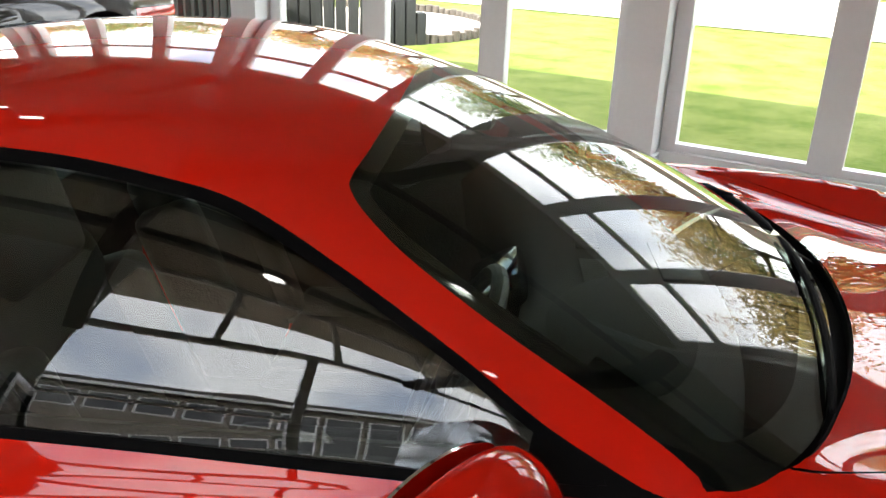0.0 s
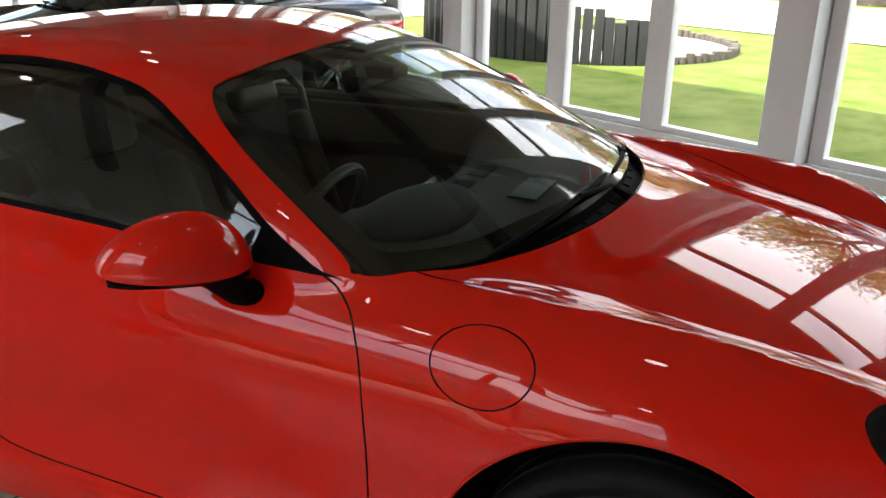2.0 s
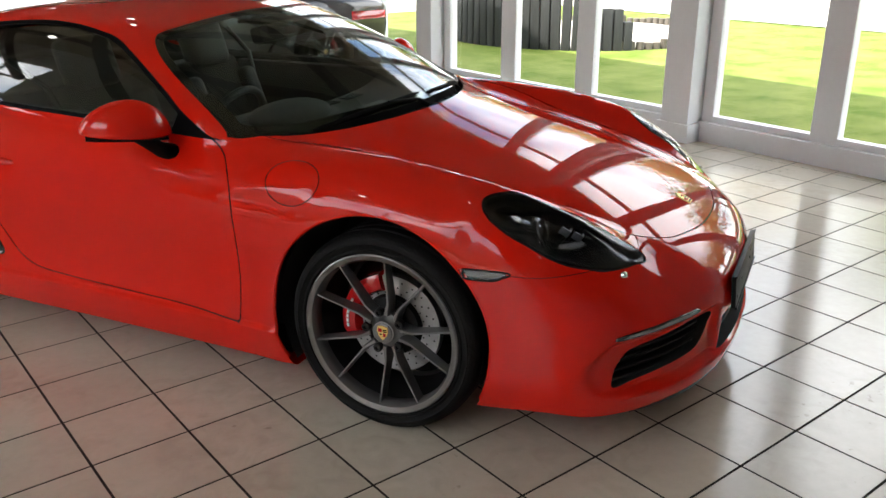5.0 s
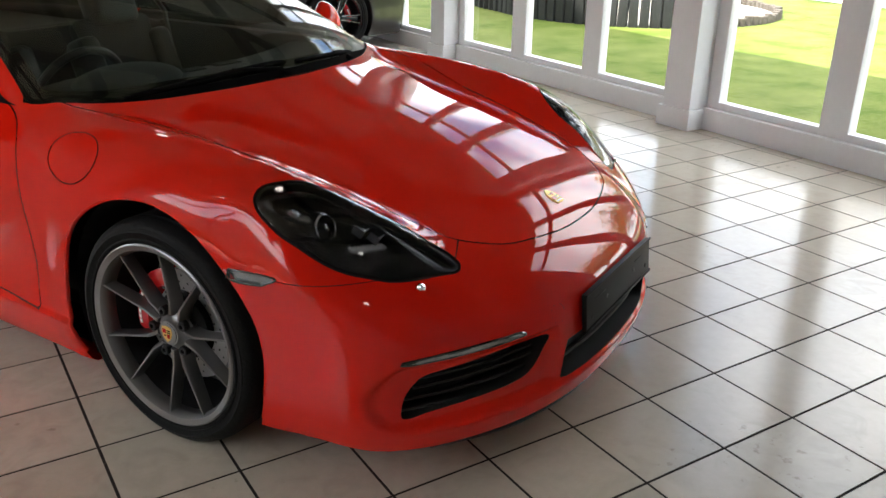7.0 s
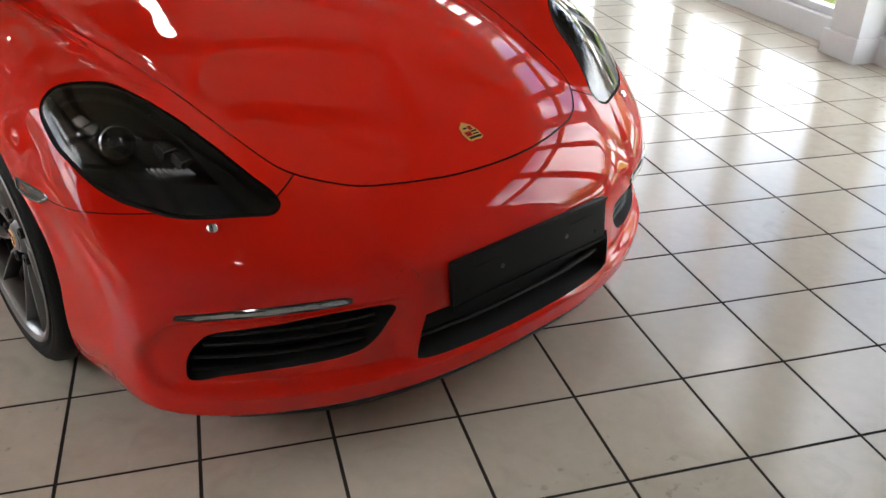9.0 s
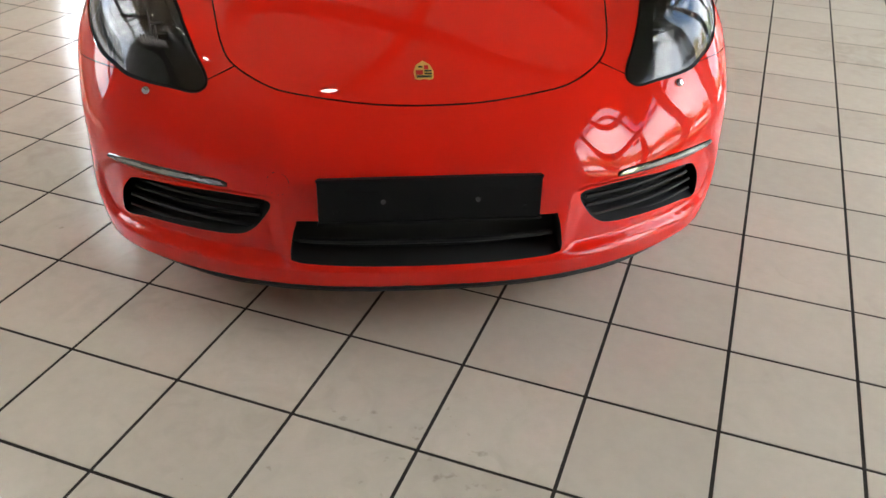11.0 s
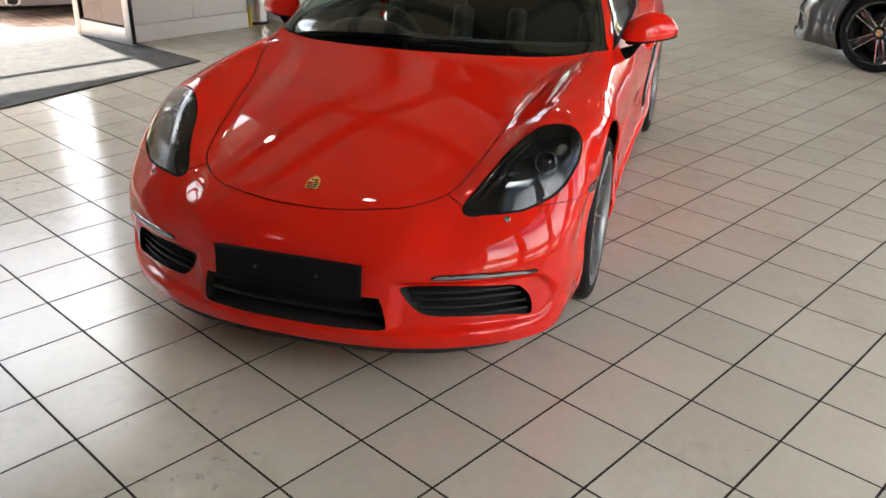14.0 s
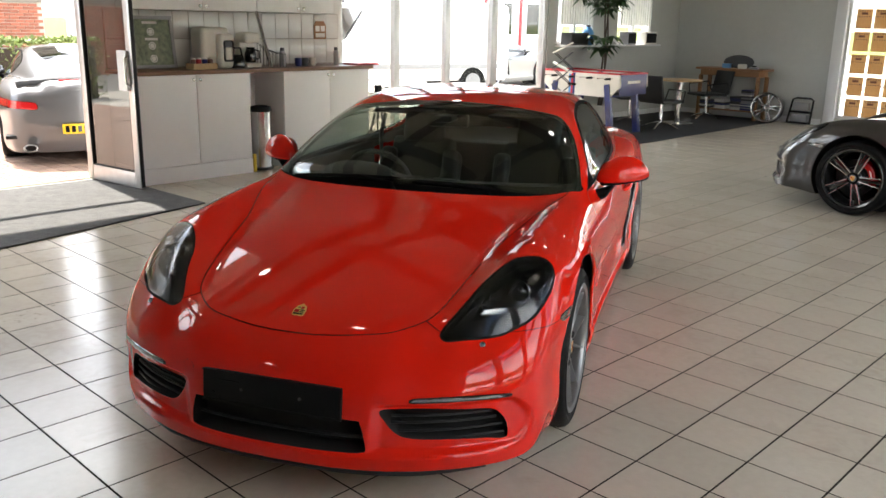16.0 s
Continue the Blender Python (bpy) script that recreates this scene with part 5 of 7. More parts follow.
def framed_bay(wall, at, a, b, z0, transom, z1, panes, rail=0.08, metal=white_paint, mull=0.1, out=1):
    """Mullions, rails and panes between two places along a wall; at turns (along, out, up) into the wall's axes."""
    def span(name, u0, u1, v0, v1, w0, w1, mat=None, bevel=0.006):
        lo, hi = at(u0, v0), at(u1, v1)
        return part(name, box((min(lo[0], hi[0]), min(lo[1], hi[1]), w0), (max(lo[0], hi[0]), max(lo[1], hi[1]), w1), bevel), mat or metal, wall, smooth=mat is None)
    span("bottom_rail", a, b, 0.02, 0.1, z0, z0 + 0.05)
    span("top_rail", a, b, 0.02, 0.1, z1 - rail, z1)
    if transom:
        span("transom", a, b, 0.02, 0.1, transom - 0.035, transom + 0.035)
    wide = (b - a) / panes
    for k in range(panes + 1):
        y = a + k * wide
        span("mullion", y - mull * (k > 0), y + mull * (k < panes), 0.018, 0.102, z0, z1, bevel=0.008)
    for k in range(panes):
        for w0, w1 in ((z0 + 0.05, transom - 0.035), (transom + 0.035, z1 - rail)) if transom else ((z0 + 0.05, z1 - rail),):
            u0, u1 = a + k * wide + mull, a + (k + 1) * wide - mull
            p, q = at(u0, 0.058), at(u1, 0.058)
            ob = arrays("pane", [(*p, w0), (*q, w0), (*q, w1), (*p, w1)], [(0, 1, 2, 3)], window_glass, wall, smooth=False)
            ob.visible_shadow = False


# east wall: a low kerb, columns, and framed panes in two tiers
SILL, TRANSOM, HEAD = 0.15, 2.95, 3.5
COLS = [-3.9, -0.7, 2.52, 5.72, 8.9, 12.1]
east = thing("wall_east", pose(EAST, 0, 0), "tall white framed window wall on a low kerb", "window wall", kind="structure")
part("kerb", box((-0.02, SOUTH, -0.14), (0.2, NORTH, SILL), 0.004), white_paint, east)
part("lintel", box((0, SOUTH, HEAD), (0.2, NORTH, CEIL + 0.2)), ceiling_white, east)
for y in COLS:
    part("column", box((-0.15, y - 0.125, 0.0), (0.2, y + 0.125, CEIL), 0.004), white_paint, east)
    part("plinth", box((-0.175, y - 0.15, 0.0), (-0.021, y + 0.15, 0.14), 0.006), white_paint, east)
for y0, y1 in zip(COLS[1:], COLS[2:]):
    framed_bay(east, lambda u, v: (v, u), y0 + 0.13, y1 - 0.13, SILL, TRANSOM, HEAD, 3)
part("end_panel", box((0, COLS[-1] + 0.12, SILL), (0.2, NORTH, HEAD)), white_paint, east, smooth=False)
part("end_panel", box((0, SOUTH, SILL), (0.2, COLS[1] - 0.12, HEAD)), wall_white, east, smooth=False)

# north wall: solid to the west, a wide low-silled window to the east
north = thing("wall_north", pose(0, NORTH, 0), "white wall with a wide white framed window", "wall", kind="structure")
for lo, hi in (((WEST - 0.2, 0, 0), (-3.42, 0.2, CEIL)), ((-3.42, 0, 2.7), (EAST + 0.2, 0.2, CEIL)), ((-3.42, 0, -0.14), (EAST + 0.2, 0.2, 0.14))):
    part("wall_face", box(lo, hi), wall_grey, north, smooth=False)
for x in (-3.36, -0.55, 2.3):
    part("post", box((x - 0.09, -0.06, 0), (x + 0.09, 0.2, 2.7), 0.006), white_paint, north)
for a, b, n in ((-3.27, -0.64, 2), (-0.46, 2.21, 3)):
    framed_bay(north, lambda u, v: (u, v), a, b, 0.14, 0, 2.7, n, mull=0.05)

# west wall: tall glazing with the open entrance, the kitchen wall, more glazing, then a wall with two windows
west = thing("wall_west", pose(WEST, 0, 0), "white wall with glazed entrance and side windows", "wall", kind="structure")
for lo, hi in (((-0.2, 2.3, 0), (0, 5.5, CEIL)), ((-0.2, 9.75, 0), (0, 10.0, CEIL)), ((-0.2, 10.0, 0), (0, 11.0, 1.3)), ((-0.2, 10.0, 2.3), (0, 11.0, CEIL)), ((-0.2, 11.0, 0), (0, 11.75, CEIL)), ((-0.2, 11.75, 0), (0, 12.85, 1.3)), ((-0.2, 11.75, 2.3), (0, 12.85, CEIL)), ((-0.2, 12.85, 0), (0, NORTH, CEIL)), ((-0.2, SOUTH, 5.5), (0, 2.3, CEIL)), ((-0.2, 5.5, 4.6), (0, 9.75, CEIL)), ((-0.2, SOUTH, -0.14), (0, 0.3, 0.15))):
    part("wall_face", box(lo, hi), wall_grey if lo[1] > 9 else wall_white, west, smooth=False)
framed_bay(west, lambda u, v: (-v, u), -2.2, 0.3, 0.15, 0, 3.86, 1, mull=0.05)
framed_bay(west, lambda u, v: (-v, u), -2.2, 2.3, 3.86, 0, 5.5, 4, mull=0.035)
part("wall_face", box((-0.2, SOUTH, 0.15), (0, -2.2, 5.5)), wall_white, west, smooth=False)
framed_bay(west, lambda u, v: (-v, u), 0.3, 2.3, 2.35, 0, 3.86, 1, mull=0.04)
part("soffit", box((-1.35, SOUTH - 0.4, 5.52), (-0.2, NORTH + 0.4, 5.86)), ceiling_white, west, "pale boarded soffit of the eaves", smooth=False)
part("door_jamb", box((-0.12, 0.3, 0), (-0.01, 0.36, 2.35), 0.005), aluminium, west)
part("door_jamb", box((-0.12, 2.24, 0), (-0.01, 2.3, 2.35), 0.005), aluminium, west)
framed_bay(west, lambda u, v: (-v, u), 5.5, 8.45, 0.0, 0, 2.9, 3, metal=aluminium, mull=0.05)
framed_bay(west, lambda u, v: (-v, u), 8.45, 9.75, 0.0, 0, 2.9, 1, metal=aluminium, mull=0.09)
framed_bay(west, lambda u, v: (-v, u), 5.5, 9.75, 2.9, 3.75, 4.6, 4, metal=aluminium, mull=0.05)
for y0, y1 in ((10.0, 11.0), (11.75, 12.85)):
    framed_bay(west, lambda u, v: (-v, u), y0, y1, 1.3, 0, 2.3, 2, metal=white_paint, mull=0.03)
    part("window_sill", box((-0.02, y0 - 0.05, 1.27), (0.22, y1 + 0.05, 1.3), 0.004), white_paint, west)
    for k in range(13):
        y = y0 + 0.06 + k * (y1 - y0 - 0.1) / 13
        part("blind_slat", box((0.015, y, 1.62), (0.03, y + 0.045, 2.3)), paper, west, smooth=False)
baseboard = tagged(part("baseboard", boxes(((WEST, 9.8, 0), (WEST + 0.02, NORTH, 0.1)), ((WEST, NORTH - 0.02, 0), (-3.5, NORTH, 0.1)), ((WEST, SOUTH, 0), (EAST, SOUTH + 0.02, 0.1))), white_paint, None), "white skirting board", "skirting", kind="structure")

# entrance door leaf, open into the room
leaf = thing("door_1", Matrix.Translation((WEST - 0.02, 2.23, 0)) @ pose(0, 0, 0, 0, 0, 7), "glazed aluminium door leaf standing open", "door", kind="structure")
for nm, lo, hi in (("stile", (0, -0.025, 0.02), (0.07, 0.025, 2.3)), ("stile", (0.8, -0.025, 0.02), (0.89, 0.025, 2.3)), ("rail", (0.07, -0.024, 0.02), (0.8, 0.024, 0.17)), ("rail", (0.07, -0.024, 2.2), (0.8, 0.024, 2.3))):
    part(nm, box(lo, hi, 0.006), aluminium, leaf)
ob = arrays("pane", [(0.07, 0, 0.17), (0.8, 0, 0.17), (0.8, 0, 2.2), (0.07, 0, 2.2)], [(0, 1, 2, 3)], leaf_glass, leaf, smooth=False)
ob.visible_shadow = False
for lo, hi in (((0.07, -0.02, 0.17), (0.08, 0.02, 2.2)), ((0.79, -0.02, 0.17), (0.8, 0.02, 2.2)), ((0.08, -0.02, 0.17), (0.79, 0.02, 0.18))):
    part("gasket", box(lo, hi, 0.002), black_plastic, leaf)
part("edge_seal", box((0.8905, -0.018, 0.03), (0.897, 0.018, 2.29), 0.002), black_plastic, leaf)
part("push_plate", box((0.7, -0.06, 0.95), (0.84, -0.027, 1.32), 0.004), unit_white, leaf)
part("pull_bar", sweep([(0.84, -0.03, 1.0), (0.84, -0.07, 1.02), (0.84, -0.07, 1.25), (0.84, -0.03, 1.27)], 0.01, 8), steel, leaf)
part("lock", box((0.885, -0.012, 1.0), (0.893, 0.012, 1.16), 0.002), steel, leaf)

# ceiling spots
spot = thing("ceiling_spot", pose(-1.1, 0.65, TIE), "small round lit spotlight under a ceiling beam", "spotlight", "ceiling spotlights")
part("rim", lathe([(0.08, 0), (0.1, 0), (0.1, -0.012), (0.085, -0.02), (0.08, -0.012)], 32, closed=True), white_paint, spot)
part("lit_glass", lathe([(0.001, -0.004), (0.08, -0.004), (0.075, -0.011), (0.001, -0.013)], 24), spot_glow, spot)
for x, y in ((-0.95, -3.1), (-1.18, 3.95), (-0.82, 4.6), (-3.75, 1.3), (-3.7, -0.5), (-3.75, 4.6), (-1.05, 7.9), (-3.75, 8.0), (-1.05, 11.4), (-3.75, 11.4)):
    copy_thing(spot, pose(x, y, TIE))
# ---- coffee corner ----
def knob(parent, x, y, z):
    part("knob", lathe([(0.006, 0), (0.006, 0.012), (0.016, 0.016), (0.017, 0.024), (0.012, 0.029), (0.001, 0.03)], 16, Matrix.Translation((x, y, z)) @ pose(0, 0, 0, 0, 90, 0)), steel, parent)


def cabinet(name, y0, y1, x0, x1, z0, z1, label, kick, knob_z, group, split=0.5):
    c = thing(name, pose(x0, y0, 0), label, "cabinet", group)
    w, d = y1 - y0, x1 - x0
    part("body", box((0, 0, z0 + kick), (d - 0.021, w, z1), 0.002), unit_white, c)
    if kick:
        part("plinth", box((0, 0.0, 0), (d + 0.01, w, kick - 0.004), 0.002), unit_white, c)
    m = w * split
    for a, b, s in ((0.002, m - 0.002, 1), (m + 0.002, w - 0.002, -1)):
        door = part("door", box((d - 0.02, a, z0 + kick + 0.003), (d, b, z1 - 0.003), 0.003), unit_white, c)
        knob(door, d, b - 0.035 if s > 0 else a + 0.035, knob_z)
    return c


cabinet("base_cabinet", 2.46, 3.72, -6.39, -5.75, 0.0, 1.07, "white two-door base cabinet with steel knobs", 0.16, 1.02, "base cabinets")
cabinet("base_cabinet", 4.16, 5.4, -6.39, -5.75, 0.0, 1.07, "white two-door base cabinet beside the bin niche", 0.16, 1.02, "base cabinets", 0.52)
cabinet("wall_cabinet", 2.6, 4.045, -6.39, -6.05, 1.7, 2.45, "white two-door wall cabinet over the worktop", 0, 1.745, "wall cabinets", 0.54)
cabinet("wall_cabinet", 4.05, 5.12, -6.39, -6.05, 1.7, 2.45, "white two-door wall cabinet over the worktop", 0, 1.745, "wall cabinets", 0.54)
tagged(part("niche_panel", box((-6.39, 3.73, 0), (-6.3, 4.15, 1.065), 0.003), unit_white, None), "white back panel of the bin niche", "panel")
worktop = part("worktop", box((-6.39, 2.44, 1.072), (-5.72, 5.45, 1.11), 0.004), worktop_wood, None)
tagged(worktop, "brown wood-effect worktop across the base cabinets", "worktop")
splash = tagged(part("splashback", box((-6.398, 2.46, 1.112), (-6.392, 5.45, 1.698)), mortar, None, smooth=False), "white glazed tile splashback", "tiled splashback", kind="structure")
tm = None
for i in range(16):
    for j in range(2):
        if tm is None:
            bm = box((0, 0.003, 0.003), (0.008, 0.183, 0.288), 0.003)
            first = part("tile", bm, glaze_white, splash)
            tm = first.data
        else:
            first = new("tile", tm)
            first.parent = splash
        first.location = (-6.393, 2.47 + i * 0.186, 1.114 + j * 0.291)

bin_ = thing("pedal_bin", pose(-5.88, 3.93, 0), "tall polished steel bin with a black lid", "bin")
part("drum", lathe([(0.001, 0), (0.112, 0), (0.115, 0.02), (0.115, 0.64), (0.001, 0.64)], 40), steel, bin_)
part("lid", lathe([(0.118, 0.64), (0.12, 0.66), (0.11, 0.69), (0.06, 0.705), (0.001, 0.708)], 40), black_plastic, bin_)
part("base_ring", lathe([(0.117, 0.0), (0.119, 0.02), (0.117, 0.03), (0.113, 0.03), (0.113, 0.0)], 40, closed=True), black_plastic, bin_)
tagged(part("wet_floor_sign", box((-5.76, 3.73, 0.001), (-5.74, 3.765, 0.2), 0.004), yellow_plastic, None), "yellow folded plastic sign beside the bin", "sign")

pic = thing("framed_print", Matrix.Translation((-6.2, 2.64, 1.112)) @ pose(0, 0, 0, 0, -9, 0), "grey framed green print with pale dials leaning on tiles", "picture")
part("print", box((-0.005, 0.03, 0.03), (0.0, 0.47, 0.5)), poster_green, pic, smooth=False)
for lo, hi in (((-0.012, 0, 0), (0.012, 0.5, 0.035)), ((-0.012, 0, 0.495), (0.012, 0.5, 0.53)), ((-0.0115, 0, 0.035), (0.0115, 0.035, 0.495)), ((-0.0115, 0.465, 0.035), (0.0115, 0.5, 0.495))):
    part("frame", box(lo, hi, 0.004), mid_grey, pic)
for z in (0.1, 0.23, 0.37):
    part("dial", lathe([(0.03, 0), (0.04, 0), (0.04, 0.002), (0.03, 0.002)], 24, Matrix.Translation((0.001, 0.25, z)) @ pose(0, 0, 0, 0, 90, 0), closed=True), paper, pic)
    part("dial_centre", lathe([(0.001, 0), (0.024, 0), (0.024, 0.002), (0.001, 0.002)], 20, Matrix.Translation((0.001, 0.25, z)) @ pose(0, 0, 0, 0, 90, 0)), paper, pic)
part("title_bar", box((0.0, 0.17, 0.45), (0.002, 0.33, 0.475)), paper, pic, smooth=False)
part("title_bar", box((0.0, 0.18, 0.285), (0.002, 0.32, 0.31)), paper, pic, smooth=False)

tray = thing("drinks_tray", pose(-5.95, 3.28, 1.11), "small wooden tray holding jars", "tray")
part("tray_box", boxes(((-0.08, -0.14, 0), (0.08, 0.14, 0.012)), ((0.07, -0.14, 0.012), (0.08, 0.14, 0.06)), ((-0.08, -0.14, 0.012), (-0.07, 0.14, 0.06)), ((-0.07, -0.14, 0.012), (0.07, -0.13, 0.06)), ((-0.07, 0.13, 0.012), (0.07, 0.14, 0.06)), bevel=0.002), pale_wood, tray)
for y, mat in ((-0.1, cup_brown), (-0.035, sign_red), (0.035, blue_paint), (0.1, cup_brown)):
    jar = part("jar", lathe([(0.001, 0.012), (0.027, 0.012), (0.029, 0.03), (0.029, 0.09), (0.022, 0.1), (0.001, 0.1)], 20, Matrix.Translation((0, y, 0))), mat, tray)
    part("lid", lathe([(0.001, 0.1), (0.025, 0.1), (0.025, 0.115), (0.001, 0.117)], 20, Matrix.Translation((0, y, 0))), paper, jar)
maker = thing("water_dispenser", pose(-6.12, 3.56, 1.11), "white rounded water dispenser on the worktop", "dispenser")
part("body", box((-0.16, -0.22, 0), (0.1, 0.12, 0.42), 0.06, None, 5), cream, maker)
part("front_pod", box((0.06, -0.06, 0.0), (0.19, 0.12, 0.36), 0.055, None, 5), cream, maker)
part("alcove", box((0.185, -0.025, 0.07), (0.196, 0.085, 0.29), 0.03, None, 4), dark_grey, maker)
part("alcove_back", box((0.194, -0.01, 0.09), (0.2, 0.07, 0.22), 0.02), paper, maker)
cof = thing("coffee_machine", pose(-6.05, 3.9, 1.11), "cream filter coffee machine with a glass jug", "coffee machine")
part("base", box((-0.1, -0.09, 0), (0.13, 0.1, 0.05), 0.015, None, 3), cream, cof)
part("tower", box((-0.1, -0.09, 0.05), (0.0, 0.1, 0.28), 0.02, None, 3), cream, cof)
part("brew_head", box((-0.1, -0.1, 0.26), (0.13, 0.1, 0.37), 0.045, None, 4), cream, cof)
part("jug", lathe([(0.001, 0.055), (0.055, 0.055), (0.065, 0.1), (0.06, 0.16), (0.045, 0.2), (0.05, 0.215), (0.001, 0.215)], 28, Matrix.Translation((0.065, 0, 0))), black_gloss, cof)
part("jug_handle", sweep([(0.12, 0.02, 0.19), (0.17, 0.04, 0.18), (0.17, 0.04, 0.1), (0.12, 0.02, 0.09)], 0.008, 8), black_plastic, cof)
tagged(part("support_pole", tube((-5.82, 4.05, 1.111), (-6.07, 4.05, 1.699), 0.02), steel, None), "slim steel pole up to the cabinets", "pole")
kettle = thing("kettle", pose(-5.98, 3.72, 1.11), "black kettle on the worktop", "kettle")
part("body", lathe([(0.001, 0), (0.085, 0), (0.09, 0.03), (0.075, 0.11), (0.05, 0.14), (0.001, 0.145)], 28), black_gloss, kettle)
part("handle", sweep([(0, -0.05, 0.13), (0, -0.03, 0.21), (0, 0.05, 0.21), (0, 0.07, 0.12)], 0.011, 8), black_plastic, kettle)
rack = thing("dish_rack", pose(-6.02, 4.2, 1.11), "dark wire rack with dishes", "rack")
for k in range(7):
    part("wire", sweep([(-0.1, -0.12 + k * 0.04, 0), (-0.1, -0.12 + k * 0.04, 0.26 - 0.02 * k), (0.1, -0.12 + k * 0.04, 0.14), (0.1, -0.12 + k * 0.04, 0.0)], 0.004, 6), dark_grey, rack)


def flask(x, y, mat, h=0.2, r=0.035):
    b = thing("flask", pose(x, y, 1.11), "slim grey metal flask on the worktop", "flask", "flasks")
    part("body", lathe([(0.001, 0), (r, 0), (r * 1.02, 0.02), (r, h * 0.78), (r * 0.7, h * 0.86), (0.001, h * 0.86)], 24), mat, b)
    part("cap", lathe([(r * 0.72, h * 0.86), (r * 0.72, h), (r * 0.6, h * 1.03), (0.001, h * 1.04)], 20), dark_grey, b)


flask(-6.0, 4.33, mid_grey)
flask(-6.0, 5.1, mid_grey, 0.2, 0.03)
for y, mat, lab in ((4.55, blue_paint, "blue mug on the worktop"), (4.64, dark_grey, "dark mug on the worktop"), (4.75, cream, "cream bowl on the worktop")):
    mug = thing("mug", pose(-6.0, y, 1.11), lab, "mug")
    part("cup", lathe([(0.001, 0), (0.035, 0), (0.042, 0.03), (0.043, 0.09), (0.038, 0.09), (0.036, 0.012), (0.001, 0.01)], 24), mat, mug)
    part("handle", sweep([(0, 0.04, 0.075), (0, 0.065, 0.065), (0, 0.065, 0.03), (0, 0.04, 0.02)], 0.005, 6), mat, mug)
board = thing("wall_calendar", pose(-6.384, 5.16, 1.4), "brown wooden wall calendar with white cards", "calendar")
part("back", plate([(-0.09, 0), (0.09, 0), (0.09, 0.16), (0.06, 0.21), (-0.06, 0.21), (-0.09, 0.16)], 0, 0.012, Matrix(((0, 0, 1, 0), (1, 0, 0, 0), (0, 1, 0, 0), (0, 0, 0, 1)))), desk_wood, board, smooth=False)
for y, z in ((-0.04, 0.12), (0.04, 0.12)):
    part("card", box((0.012, y - 0.03, z - 0.03), (0.015, y + 0.03, z + 0.035)), paper, board, smooth=False)
part("card", box((0.012, -0.07, 0.02), (0.015, 0.07, 0.07)), paper, board, smooth=False)
folder = thing("red_folder", pose(-5.9, 5.35, 1.112), "red folder lying over the worktop end", "folder")
part("cover", box((-0.12, -0.13, 0), (0.16, 0.22, 0.012), 0.005), sign_red, folder)
part("pages", box((-0.11, -0.12, 0.012), (0.15, 0.2, 0.022), 0.003), sign_red, folder)
tri = thing("tripod", pose(-4.85, 4.75, 0), "small black camera tripod standing on the floor", "tripod")
for k in range(3):
    a = 2 * math.pi * k / 3 + 0.4
    part("leg", sweep([(0.02 * math.cos(a), 0.02 * math.sin(a), 0.72), (0.24 * math.cos(a), 0.24 * math.sin(a), 0.005)], [0.011, 0.007], 8), black_plastic, tri)
part("centre_post", tube((0, 0, 0.6), (0, 0, 0.9), 0.012), black_plastic, tri)
part("head", box((-0.03, -0.035, 0.88), (0.03, 0.035, 0.96), 0.012), black_plastic, tri)
part("pan_handle", sweep([(0, 0.02, 0.92), (0.02, 0.14, 0.93)], 0.008, 8), black_plastic, tri)
# ---- far end of the room ----
carpet = tagged(part("carpet", box((WEST + 0.01, 8.7, 0.001), (-4.22, NORTH - 0.02, 0.012), 0.003), carpet_grey, None), "charcoal carpet along the west wall", "carpet", kind="structure")
mat_bm = plate([(-6.38, 0.2), (-6.38, 2.42), (-5.55, 2.43), (-4.64, 2.47), (-4.2, 0.56), (-4.12, 0.2)], 0.001, 0.012)
tagged(part("door_mat", mat_bm, mat_grey, None, smooth=False), "large grey entrance mat by the open door", "mat")


